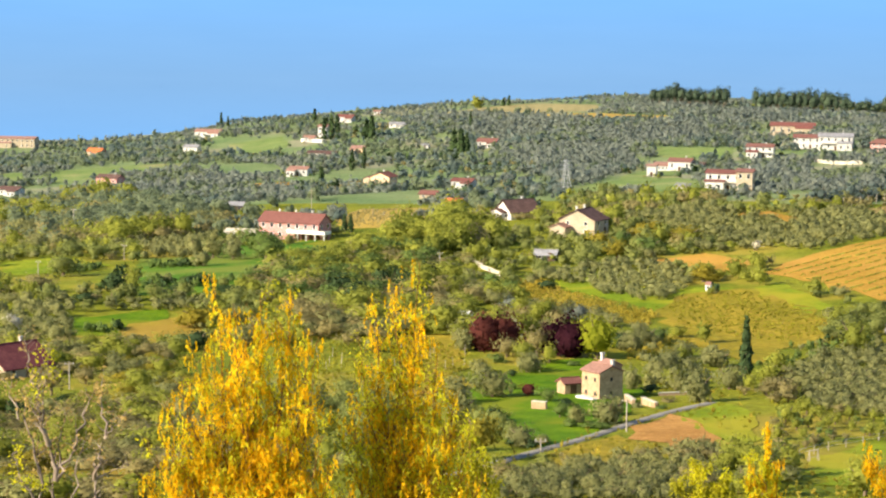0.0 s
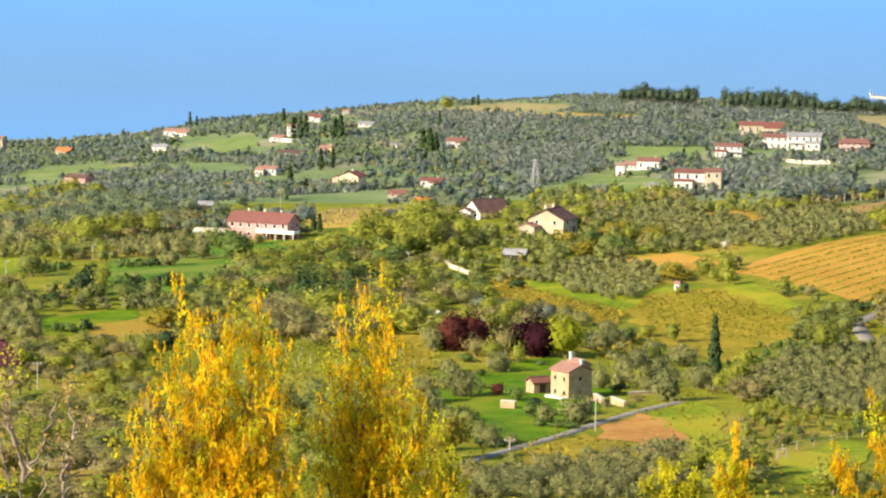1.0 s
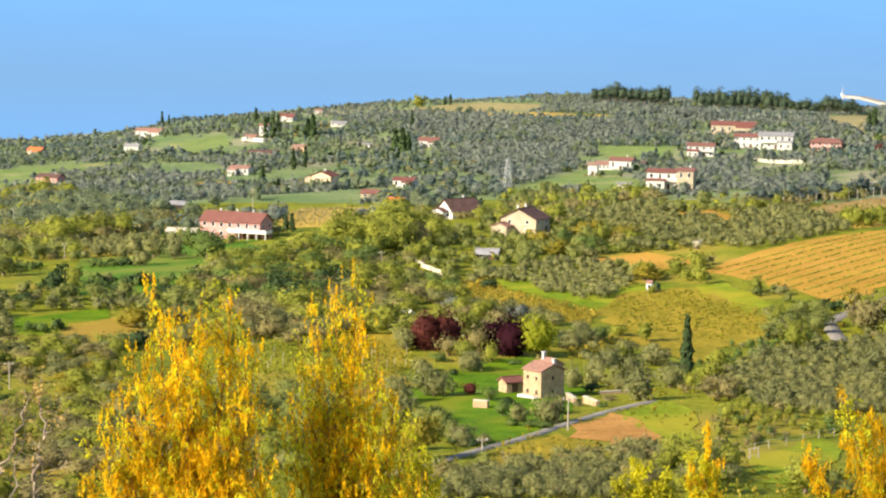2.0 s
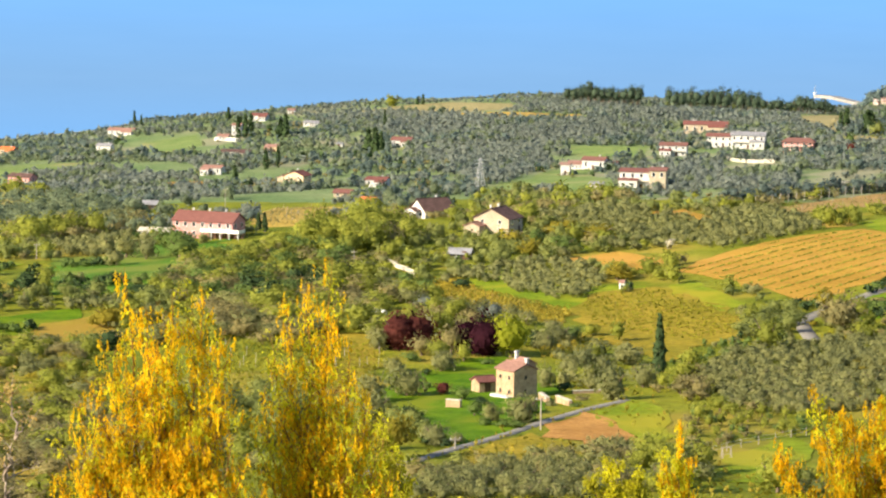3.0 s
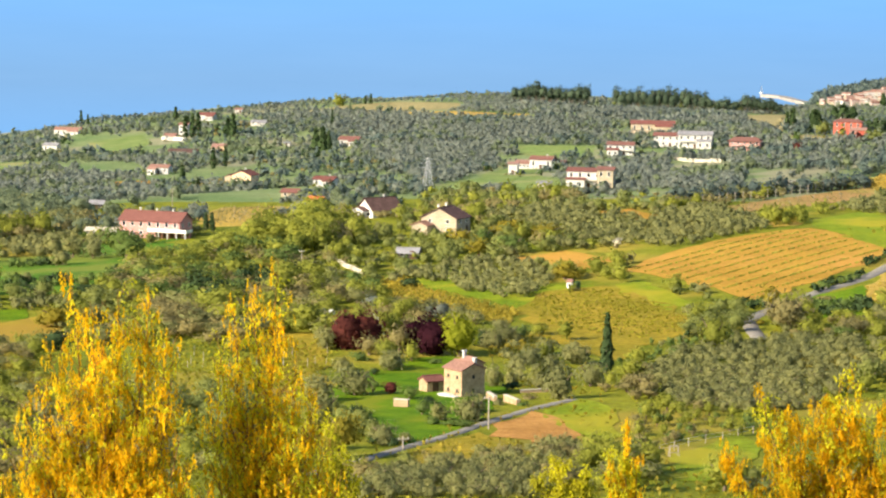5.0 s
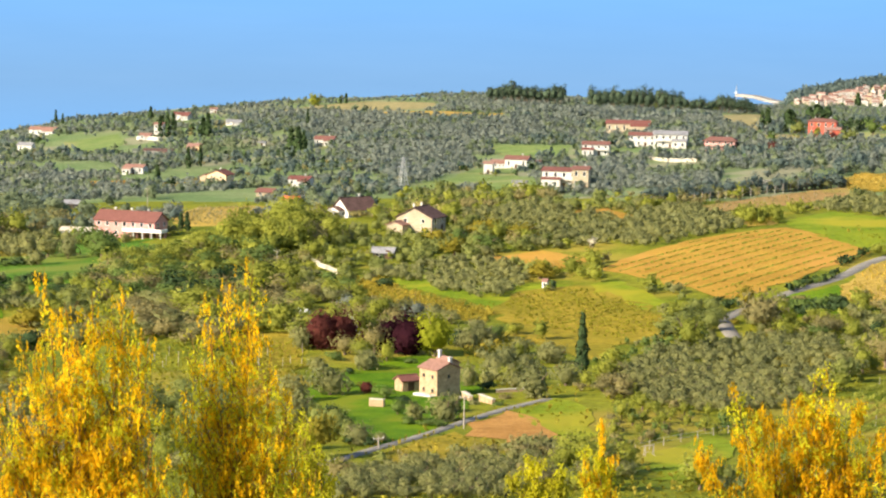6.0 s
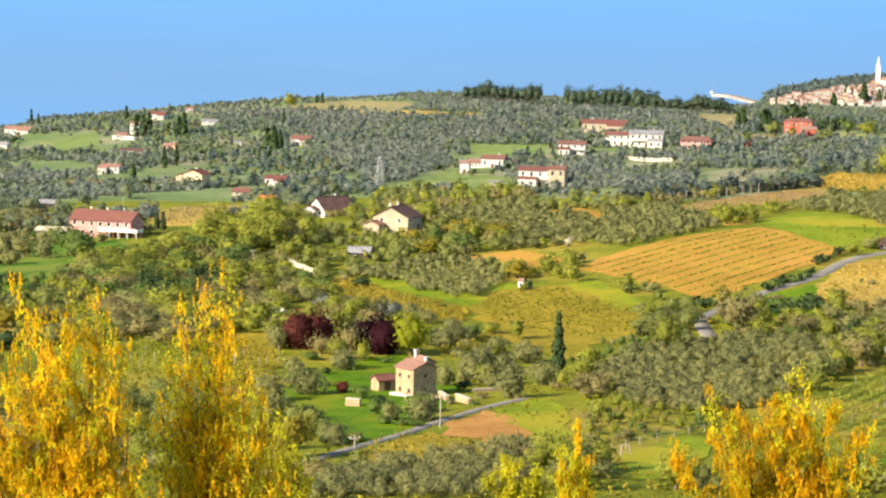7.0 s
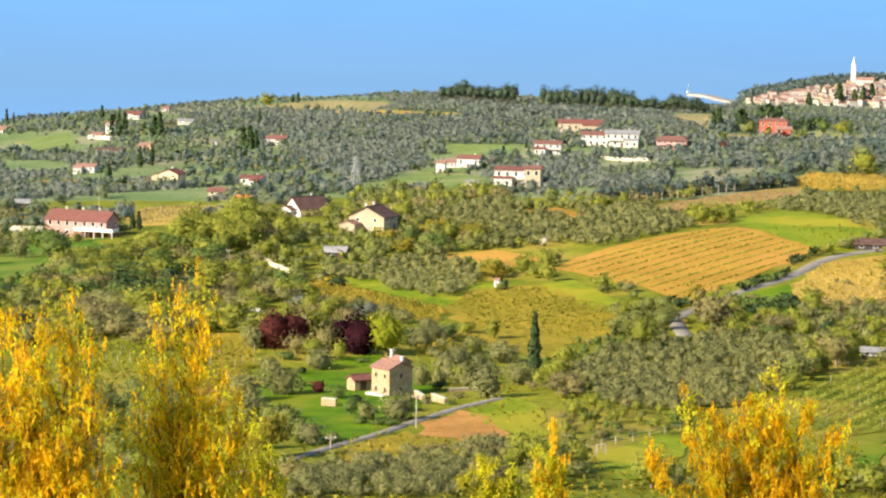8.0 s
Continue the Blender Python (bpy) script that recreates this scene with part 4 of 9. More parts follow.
drape("terrace_left", CLEAR[-1], M["green"], "grassy green strip", "field")
CLEAR.append([(-164.8, 1263.7), (-135, 1263.3), (-130.9, 1238.5), (-161.7, 1239.8)])
drape("brown_strip_far", CLEAR[-1], M["orange_soil"], "thin strip of bare reddish soil", "field")
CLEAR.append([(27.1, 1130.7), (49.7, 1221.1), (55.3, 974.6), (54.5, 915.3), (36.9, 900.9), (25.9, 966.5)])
drape("house_meadow", CLEAR[-1], M["haze_green"], "green meadow round the far houses", "field")
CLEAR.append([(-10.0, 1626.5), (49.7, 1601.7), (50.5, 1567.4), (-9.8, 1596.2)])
drape("hill_strip", CLEAR[-1], M["haze_green"], "pale green grass strip between olive groves", "field")
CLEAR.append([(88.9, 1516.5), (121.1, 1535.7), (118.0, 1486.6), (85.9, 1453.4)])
drape("hill_strip", CLEAR[-1], M["haze_green"], "pale green grass strip between olive groves", "field")
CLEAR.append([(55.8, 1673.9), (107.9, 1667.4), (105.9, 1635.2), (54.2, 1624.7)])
drape("hill_strip", CLEAR[-1], M["haze_green"], "pale green grass strip between olive groves", "field")
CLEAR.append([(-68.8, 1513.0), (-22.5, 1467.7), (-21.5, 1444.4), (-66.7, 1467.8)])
drape("hill_strip", CLEAR[-1], M["haze_green"], "pale green grass strip between olive groves", "field")
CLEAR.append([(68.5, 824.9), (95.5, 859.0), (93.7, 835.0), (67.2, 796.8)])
drape("hill_strip", CLEAR[-1], M["haze_green"], "green grass strip above the vineyard", "field")
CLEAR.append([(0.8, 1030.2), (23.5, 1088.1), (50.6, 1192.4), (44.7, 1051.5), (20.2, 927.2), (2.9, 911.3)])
drape("slope_meadow_far", CLEAR[-1], M["haze_green"], "green meadow on the far slope", "field")
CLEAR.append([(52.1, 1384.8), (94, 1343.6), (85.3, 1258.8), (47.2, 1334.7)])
drape("slope_meadow_high", CLEAR[-1], M["haze_green"], "green strip of meadow on the far slope", "field")
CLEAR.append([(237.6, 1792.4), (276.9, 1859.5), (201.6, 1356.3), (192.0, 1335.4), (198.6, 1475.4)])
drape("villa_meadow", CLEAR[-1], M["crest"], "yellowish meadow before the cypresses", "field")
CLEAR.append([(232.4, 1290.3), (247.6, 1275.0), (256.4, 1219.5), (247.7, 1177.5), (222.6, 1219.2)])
drape("villa_field", CLEAR[-1], M["haze_green"], "green field beside the red villa", "field")
CLEAR.append([(192.9, 1309.1), (207.3, 1312.8), (224.0, 1243.3), (218.2, 1210.3), (190.6, 1272.9)])
drape("villa_yard", CLEAR[-1], M["crest"], "pale dry yard before the red villa", "field")
CLEAR.append([(112.2, 718.8), (137.5, 765.4), (146.2, 710.8), (149.3, 672), (129, 640.3), (120.1, 658.4), (114.3, 690.1)])
drape("right_meadow", CLEAR[-1], M["green"], "green meadow above the tilled field", "field")
CLEAR.append([(99, 805.5), (134.6, 851.2), (162.1, 881.2), (158.7, 846.1), (128.3, 810.5), (103.6, 782.7)])
drape("brown_vineyard", CLEAR[-1], M["vine_brown"], "reddish brown vineyard ground below a row of trees", "field")
CLEAR.append([(104.1, 772.5), (121.2, 783.2), (111.6, 712.9), (101.4, 702.2)])
drape("golden_patch", CLEAR[-1], M["tan"], "small patch of golden grass above the tilled field", "field")
CLEAR.append([(21.3, 553.7), (29.1, 581.7), (44.6, 588.5), (50.5, 576.3), (60.1, 550.8), (57.7, 516.6), (46.4, 499.8), (38.4, 472.9), (31.7, 490.1), (24.8, 515.4)])
drape("vine_terrace", CLEAR[-1], M["yellow_green"], "yellow-green vineyard slope", "field")
CLEAR.append([(46.1, 588.5), (52.4, 598.2), (63.5, 560.5), (56.1, 551.1)])
drape("green_band", CLEAR[-1], M["green"], "green band of grass beside the vineyard", "field")
CLEAR.append([(67, 371.6), (80.2, 423.4), (94.1, 457.7), (108.7, 485.5), (85.4, 379.1), (77.9, 372.5)])
drape("vineyard_right", CLEAR[-1], M["grass"], "green terraced vineyard slope", "field")
CLEAR.append([(106.7, 582.8), (121.3, 616.1), (140.7, 632.7), (120.8, 540.9), (110.1, 544.2), (102.2, 565.2)])
drape("dry_bank", CLEAR[-1], M["tan"], "dry straw-coloured bank beside the road", "field")
CLEAR.append([(165.2, 904.1), (177.8, 931.4), (203, 918), (186.7, 843.6), (159.7, 862.2)])
drape("reed_field", CLEAR[-1], M["yellow_green"], "tall yellow grass field", "field")
CLEAR.append([(36.2, 346.5), (48.9, 368.3), (51.5, 355.7), (40.3, 313.7), (32.7, 312.6)])
drape("meadow_low_right", CLEAR[-1], M["green"], "grass slope below a fence", "field")
CLEAR.append([(74.2, 358.9), (82.8, 367.3), (73, 323.3), (66.2, 315.5)])
drape("meadow_low_corner", CLEAR[-1], M["lawn"], "bright green grass corner", "field")
drape("dry_slope", [(-88.2, 352.7), (-76.2, 368.7), (-63.2, 360), (-44.6, 261), (-63.6, 254.1)], M["yellow_green"], "yellowing grass slope below bare trees", "field")
drape("dry_slope_upper", [(-78.6, 393.9), (-70.2, 405.7), (-62.2, 397.8), (-63.9, 385.3), (-75.8, 380.1)], M["yellow_green"], "yellowing strip of grass", "field")
drape("path_bank", [(-14.3, 617.9), (-6.4, 628.2), (6.4, 582), (21.3, 544.4), (18.1, 525.3), (3.5, 552.8), (-8.7, 586.8)], M["yellow_green"], "sunlit grassy bank", "field")
CLEAR.append([(-15.2, 314), (-9.8, 329.2), (-3.1, 349.4), (3.5, 364.5), (9.8, 382.4), (17.8, 402.3), (26.1, 416.9), (26.1, 403.9), (17.8, 389.3), (9.8, 369.4), (3.5, 351.5), (-3.1, 336.4), (-9.8, 316.2), (-15.2, 301)])
CLEAR.append([(71.3, 511.5), (71.6, 529.8), (72.8, 542.9), (78.7, 554.4), (85, 561.7), (93.2, 578.8), (108.6, 597.8), (120.7, 624.3), (130.9, 638.8), (148.8, 651.4), (148.8, 638.4), (130.9, 625.8), (120.7, 611.3), (108.6, 584.8), (93.2, 565.8), (85, 548.7), (78.7, 541.4), (72.8, 529.9), (71.6, 516.8), (71.3, 498.5)])
CLEAR.append([(3.7, 414.7), (10.8, 414.7), (10.8, 424.8), (3.7, 424.8)])
CLEAR.append([(-1.1, 421.3), (4.3, 421.3), (4.3, 429.8), (-1.1, 429.8)])
CLEAR.append([(-97, 738.8), (-74.7, 738.8), (-74.7, 768.8), (-97, 768.8)])
CLEAR.append([(-0.6, 698.3), (12.8, 698.3), (12.8, 718.5), (-0.6, 718.5)])
CLEAR.append([(-21.6, 776.1), (-8.1, 776.1), (-8.1, 797.8), (-21.6, 797.8)])
CLEAR.append([(-98, 1163.4), (-82.1, 1163.4), (-82.1, 1194.8), (-98, 1194.8)])
CLEAR.append([(-48.9, 1034), (-37.8, 1034), (-37.8, 1058.1), (-48.9, 1058.1)])
CLEAR.append([(-42.8, 846.6), (-34.8, 846.6), (-34.8, 864.1), (-42.8, 864.1)])
CLEAR.append([(-54.4, 1479.3), (-40.2, 1479.3), (-40.2, 1514.6), (-54.4, 1514.6)])
CLEAR.append([(54.6, 921.8), (73.7, 921.8), (73.7, 951.8), (54.6, 951.8)])
CLEAR.append([(48, 1149.8), (62.3, 1149.8), (62.3, 1179.2), (48, 1179.2)])
CLEAR.append([(36.6, 1102.4), (44.6, 1102.4), (44.6, 1124.6), (36.6, 1124.6)])
CLEAR.append([(41.9, 919.4), (49.9, 919.4), (49.9, 938.3), (41.9, 938.3)])
CLEAR.append([(92.4, 1221.9), (108, 1221.9), (108, 1254), (92.4, 1254)])
CLEAR.append([(121.9, 1422.9), (150, 1422.9), (150, 1471.3), (121.9, 1471.3)])
CLEAR.append([(119, 1252.1), (135, 1252.1), (135, 1285.2), (119, 1285.2)])
CLEAR.append([(130.5, 1236.7), (149.8, 1236.7), (149.8, 1272.9), (130.5, 1272.9)])
CLEAR.append([(154.1, 1210.7), (171.4, 1210.7), (171.4, 1244.5), (154.1, 1244.5)])
CLEAR.append([(213.6, 1253.5), (231.2, 1253.5), (231.2, 1288.5), (213.6, 1288.5)])
CLEAR.append([(-260, 1311.5), (-244, 1311.5), (-244, 1346.1), (-260, 1346.1)])
CLEAR.append([(-299.5, 1249.1), (-286.2, 1249.1), (-286.2, 1280), (-299.5, 1280)])
CLEAR.append([(-202.4, 1062.3), (-192.1, 1062.3), (-192.1, 1086.4), (-202.4, 1086.4)])
CLEAR.append([(-358.2, 1774.3), (-344.3, 1774.3), (-344.3, 1815.4), (-358.2, 1815.4)])
CLEAR.append([(-263.8, 1640.2), (-250.9, 1640.2), (-250.9, 1677.5), (-263.8, 1677.5)])
CLEAR.append([(-277.9, 1777.2), (-255.6, 1777.2), (-255.6, 1826.5), (-277.9, 1826.5)])
CLEAR.append([(-149, 1281.2), (-136.2, 1281.2), (-136.2, 1311.6), (-149, 1311.6)])
CLEAR.append([(-173.2, 1808.7), (-159, 1808.7), (-159, 1850.3), (-173.2, 1850.3)])
CLEAR.append([(-173, 1665.2), (-164, 1665.2), (-164, 1698.9), (-173, 1698.9)])
CLEAR.append([(-124.3, 1682.5), (-110.9, 1682.5), (-110.9, 1720.8), (-124.3, 1720.8)])
CLEAR.append([(-135.4, 1509.1), (-125.4, 1509.1), (-125.4, 1540.9), (-135.4, 1540.9)])
CLEAR.append([(-163.2, 1501.8), (-143.1, 1501.8), (-143.1, 1543.7), (-163.2, 1543.7)])
CLEAR.append([(-58.1, 954.4), (-49, 954.4), (-49, 974.9), (-58.1, 974.9)])
CLEAR.append([(-132.1, 902.5), (-120.5, 902.5), (-120.5, 924.8), (-132.1, 924.8)])
CLEAR.append([(-8.2, 652.7), (-0.6, 652.7), (-0.6, 666.3), (-8.2, 666.3)])
CLEAR.append([(-108.3, 755.6), (-96, 755.6), (-96, 775.9), (-108.3, 775.9)])
CLEAR.append([(-184.4, 789.1), (-176.4, 789.1), (-176.4, 806), (-184.4, 806)])
CLEAR.append([(-108.6, 433.2), (-95.6, 433.2), (-95.6, 449.2), (-108.6, 449.2)])
CLEAR.append([(-454.9, 1878.2), (-420.7, 1878.2), (-420.7, 1942), (-454.9, 1942)])
CLEAR.append([(-23.5, 528.3), (-19.1, 528.3), (-19.1, 536.4), (-23.5, 536.4)])
CLEAR.append([(33.7, 580.5), (37.3, 580.5), (37.3, 588.7), (33.7, 588.7)])
CLEAR.append([(134.1, 633.7), (147, 633.7), (147, 652.5), (134.1, 652.5)])
CLEAR.append([(101.5, 472.1), (107.5, 472.1), (107.5, 481.1), (101.5, 481.1)])
CLEAR.append([(44, 1179.1), (53.3, 1179.1), (53.3, 1204.1), (44, 1204.1)])
CLEAR.append([(123.8, 1447.8), (134.9, 1447.8), (134.9, 1479.5), (123.8, 1479.5)])
CLEAR.append([(64.4, 915.1), (74.4, 915.1), (74.4, 935.9), (64.4, 935.9)])
CLEAR.append([(214.6, 1211.1), (224.4, 1211.1), (224.4, 1237.4), (214.6, 1237.4)])
CLEAR.append([(-179.2, 1630), (-169.4, 1630), (-169.4, 1663.9), (-179.2, 1663.9)])
CLEAR.append([(-149.7, 1859.2), (-141.7, 1859.2), (-141.7, 1895.3), (-149.7, 1895.3)])
CLEAR.append([(-91.7, 1514.8), (-84.7, 1514.8), (-84.7, 1543.6), (-91.7, 1543.6)])
CLEAR.append([(-24.7, 656), (-21.5, 646), (-14.9, 631), (-14.9, 601.6), (-21.5, 616.6), (-24.7, 626.6)])
CLEAR.append([(11.3, 415.6), (12.5, 410.5), (12.5, 389.2), (11.3, 394.3)])
CLEAR.append([(14.1, 411.5), (16.2, 406.4), (16.2, 385.2), (14.1, 390.3)])
CLEAR.append([(17.3, 424.4), (22.4, 426.2), (22.4, 404.6), (17.3, 402.8)])
CLEAR.append([(-4.7, 404.6), (-2.3, 403.6), (-2.3, 382.7), (-4.7, 383.7)])
CLEAR.append([(120.8, 1206.7), (143.7, 1140.9), (124.8, 990.1), (101.7, 1014.8)])
CLEAR.append([(123.9, 1211.4), (141, 1157.3), (141, 1108.8), (123.9, 1162.9)])
CLEAR.append([(-181.2, 1666.3), (-161.8, 1639.2), (-161.8, 1575.1), (-181.2, 1602.2)])
CLEAR.append([(124.1, 875.1), (136.3, 879.4), (136.3, 842.3), (124.1, 838)])
CLEAR.append([(4.3, 474.1), (15.5, 476.9), (16.9, 424.5), (31.1, 414.6), (10.5, 368.4), (0.9, 352.4)])
CLEAR.append([(-75.7, 797.2), (-39.3, 779.9), (-35.5, 704.9), (-68.4, 738.4)])
CLEAR.append([(95.5, 776.6), (120.7, 762.1), (158.7, 846.1), (159.5, 864.3), (104.7, 805.8)])
CLEAR.append([(-12, 343.2), (26.8, 425), (26.5, 395.8), (9.9, 347.3), (-9.3, 308.2)])
CLEAR.append([(73.9, 553.1), (80.8, 556.2), (71.5, 502.4), (67.4, 503)])
CLEAR.append([(94.4, 583.9), (123.8, 629), (119.7, 604.1), (92.4, 562.7)])

CLEAR.append([(-34.0, 499.6), (-21.6, 509.4), (-20.2, 466.2), (-20.5, 428.0), (-28.0, 420.2)])
CLEAR.append([(26.5, 583.8), (43.3, 589.6), (60.5, 554.9), (56.7, 518.7), (47.3, 509.8), (38.2, 517.1), (22.1, 539.6)])
CLEAR.append([(31.4, 504.1), (44.3, 501.8), (50.8, 496.7), (38.1, 468.9), (30.1, 464.0)])
CLEAR.append([(-54.2, 503.0), (-45.8, 506.9), (-41.8, 463.7), (-50.0, 463.8)])
CLEAR.append([(-112.3, 748.3), (-91.7, 725.1), (-77.8, 739.9), (-71.1, 646.9), (-95.7, 637.7)])
CLEAR.append([(-143.1, 675.5), (-123.6, 683.5), (-90.8, 604.8), (-88.8, 582.8), (-124.1, 579.2)])

drape("meadow_valley", [(-8.3, 621.5), (11.0, 641.3), (27.2, 600.9), (41.3, 589.6), (28.5, 567.7), (22.5, 550.7), (7.3, 585.1)], M["green"], "young green grass between the olive rows", "field", lift=0.10)
drape("meadow_slope_left", [(-114.1, 760.2), (-91.7, 725.1), (-77.0, 748.9), (-68.7, 639.0), (-94.2, 627.8)], M["pasture"], "bright green meadow below the farmhouse", "field", lift=0.10)
drape("meadow_bushes", [(-34.1, 509.6), (-20.0, 514.4), (-17.0, 429.0), (-28.0, 420.2)], M["yellow_green"], "plain olive-green meadow with old vines", "field", lift=0.10)

CLEAR.append([(29.8, 508.2), (42.8, 505.9), (32.9, 425.9), (25.7, 426.1)])
CLEAR.append([(-26.1, 392.1), (-14.7, 382.9), (-10.4, 358.9), (-3.4, 341.8), (-9.1, 317.0), (-13.3, 279.3), (-19.8, 278.5)])
CLEAR.append([(-30.0, 428.7), (-17.6, 423.1), (-9.0, 283.8), (-19.5, 280.4)])

CLEAR.append([(34.2, 346.5), (39.2, 347.3), (34.4, 287.8), (26.0, 286.1)])
CLEAR.append([(31.2, 426.7), (36.0, 417.5), (35.7, 386.5), (29.7, 368.7), (25.6, 385.9)])
CLEAR.append([(1.8, 539.0), (14.6, 543.8), (17.2, 505.5), (11.7, 471.4), (0.6, 469.7)])

CLEAR.append([(91.7, 570.3), (121.0, 621.8), (120.8, 601.7), (99.0, 535.8), (87.2, 537.2)])
CLEAR.append([(73.0, 557.8), (81.0, 556.5), (72.9, 503.4), (66.6, 500.6)])
CLEAR.append([(-14.3, 629.7), (1.9, 616.3), (24.7, 541.6), (26.5, 514.3), (17.2, 505.5), (6.9, 542.9), (-9.2, 589.4)])
CLEAR.append([(-122.8, 692.5), (-93.3, 698.9), (-80.4, 667.5), (-80.9, 606.3), (-87.9, 585.8), (-96.9, 573.4), (-106.1, 598.1)])
CLEAR.append([(-111.7, 545.5), (-88.8, 552.5), (-82.2, 547.7), (-75.4, 494.8), (-91.0, 496.1), (-103.6, 505.6)])

drape("meadow_strips", [(-123.5, 696.5), (-93.7, 701.9), (-80.2, 672.5), (-80.5, 603.3), (-87.6, 583.8), (-96.6, 571.4), (-105.5, 595.1)], M["pasture"], "bright green terraces below the farmhouse", "field", lift=0.14)
drape("smooth_slope", [(-96.5, 530.0), (-85.9, 546.6), (-80.9, 543.7), (-75.1, 492.8), (-92.9, 494.0)], M["yellow_green"], "smooth yellow-green slope", "field", lift=0.14)
# darker grass laid where the meadow lies in shade
drape("shaded_meadow", [(92.5, 571.3), (106.8, 582.9), (100.2, 538.8), (87.3, 538.2)], M["lawn"], "grass below the hill road, darker green for its shade", "field", lift=0.14)

CLEAR.append([(51.0, 600.0), (65.1, 580.3), (72.4, 550.8), (91.0, 570.3), (124.3, 629.8), (123.3, 642.0), (94.1, 590.4), (74.6, 568.9), (54.3, 614.0)])

# ---- lanes ----
lane = [(-15.2, 310), (-9.8, 325.2), (-3.1, 345.4), (3.5, 360.5), (9.8, 378.4), (17.8, 398.3), (26.1, 412.9)]
road_along("lane", lane, 1.7, M["road"], "narrow grey asphalt lane past the stone house")
hill_road = [(71.3, 507.5), (71.6, 525.8), (72.8, 538.9), (78.7, 550.4), (85, 557.7), (93.2, 574.8), (108.6, 593.8), (120.7, 620.3), (130.9, 634.8), (148.8, 647.4)]
road_along("hill_road", hill_road, 3.2, M["road"], "winding grey asphalt road climbing the hill")


# ---- houses, walls and poles ----
stone_house = house(7.3, 420.2, -52, 4.9, 5.2, 4.9, 1.0, "stone", "roof_pale", "small two-storey rubble stone house on a lawn", cols=2, rows=2, side=1, chims=0, name='stone_house', door=False, over=0.3, frame_mat='stone', pane_size=0.6)
house(1.6, 427.1, 28, 3.4, 3.0, 2.0, 0.7, "stone", "roof_red", "low stone annex with a red tiled roof", cols=1, rows=1, side=0, chims=0, name='stone_annex', over=0.3)
farmhouse = house(-84.2, 757.7, -22, 21.0, 8.6, 5.4, 2.5, "plaster_pink", "roof_red", "long pink farmhouse with a red tiled roof", cols=7, rows=2, side=2, chims=3, name='farmhouse')
country_house = house(6.1, 711.8, 64, 9.5, 11.4, 4.5, 2.8, "plaster_cream", "roof_dark", "cream country house with a broad sunlit gable", cols=2, rows=2, side=2, chims=2, name='country_house')
white_house = house(-14.9, 791.0, 36, 11.5, 9.0, 2.6, 3.6, "plaster_white", "roof_dark", "white house with a steep dark roof", cols=3, rows=1, side=2, chims=1)
block(white_house, -6.2, 1.0, 0, 3.4, 6.4, 2.4, 0.9, "plaster_white", "roof_dark", cols=1)
for _k in range(4):
    part("skylight", box((-3.0 + 1.7 * _k, -2.35, 4.42), (-2.1 + 1.7 * _k, -1.2, 4.56)), M["white_paint"], white_house, "pale skylight")
apricot_house = house(-88.2, 1186.9, 68, 9.5, 10.2, 4.7, 2.0, "plaster_yellow", "roof_red", "apricot house with a red roof", cols=2, rows=2, side=2, chims=1)
block(apricot_house, 0.6, 7.4, 0, 7.6, 4.8, 3.3, 1.1, "plaster_cream", "roof_red", cols=2)
house(-43.4, 1052.6, -15, 9.1, 7.0, 3.1, 0.9, "plaster_white", "roof_red", "small white cottage with a red tiled roof", cols=3, rows=1, wing=1)
house(-38.8, 860.1, -20, 5.5, 6.0, 1.6, 1.4, "plaster_white", "roof_orange", "small cottage with a bright orange roof", cols=2, rows=1, chims=0)
house(-47.3, 1507.5, -12, 12.2, 8.0, 3.9, 1.7, "plaster_white", "roof_red", "white house with a red roof among olive trees", cols=3, rows=1, wing=1)
house(64.1, 942.3, -12, 17.0, 10.0, 6.7, 0.9, "plaster_white", "roof_red", "wide white two-storey house with balconies", cols=5, rows=2, side=2, balcony=True, wing=-1)
white_villa = house(56.4, 1172.1, -16, 11.0, 8.0, 4.6, 1.3, "plaster_white", "roof_red", "white house with a weathered red roof", cols=3, rows=1, chims=1)
block(white_villa, -9.2, -1.5, 0, 7.5, 4.0, 2.2, 0.5, "plaster_white", "roof_pale", cols=4)
block(white_villa, 8.4, 0.6, 0, 6.0, 6.0, 3.2, 0.9, "concrete", "roof_dark", cols=2)
house(40.6, 1120.6, -10, 4.2, 6.0, 5.0, 0.5, "plaster_white", "roof_pale", "small square white plastered outbuilding", cols=1, rows=1, chims=0)
house(45.9, 934.3, -12, 4.9, 6.0, 3.0, 0.4, "concrete", "roof_grey", "low grey concrete shed with flat roof", cols=2, rows=1, chims=0)
house(100.2, 1246.2, -10, 13.6, 9.0, 5.5, 1.2, "plaster_white", "roof_red", "white terraced house with a red roof", cols=4, rows=2, balcony=True, wing=-1)
house(136.0, 1457.3, -8, 26.1, 9.0, 5.7, 1.7, "plaster_cream", "roof_red", "long cream house with a red roof", cols=6, rows=1, chims=2, wing=1)
house(127.0, 1277.2, -10, 13.9, 9.0, 5.7, 1.3, "plaster_white", "roof_red", "white house with a red roof beside a larger one", cols=4, rows=2, wing=0)
house(140.2, 1263.2, -10, 17.4, 10.0, 6.9, 1.5, "plaster_white", "roof_grey", "large white house with a grey roof", cols=5, rows=2, balcony=True, chims=1, wing=1)
house(162.7, 1235.8, -14, 15.4, 9.0, 5.0, 1.5, "plaster_pink", "roof_red", "pink house with a broad hipped red roof", cols=5, rows=2, hip=3.0, balcony=True, over=0.9)
house(222.4, 1279.7, -15, 14.6, 9.0, 7.6, 1.2, "plaster_red", "roof_red", "brick red villa among cypresses", cols=4, rows=2, chims=2, hip=3.0)
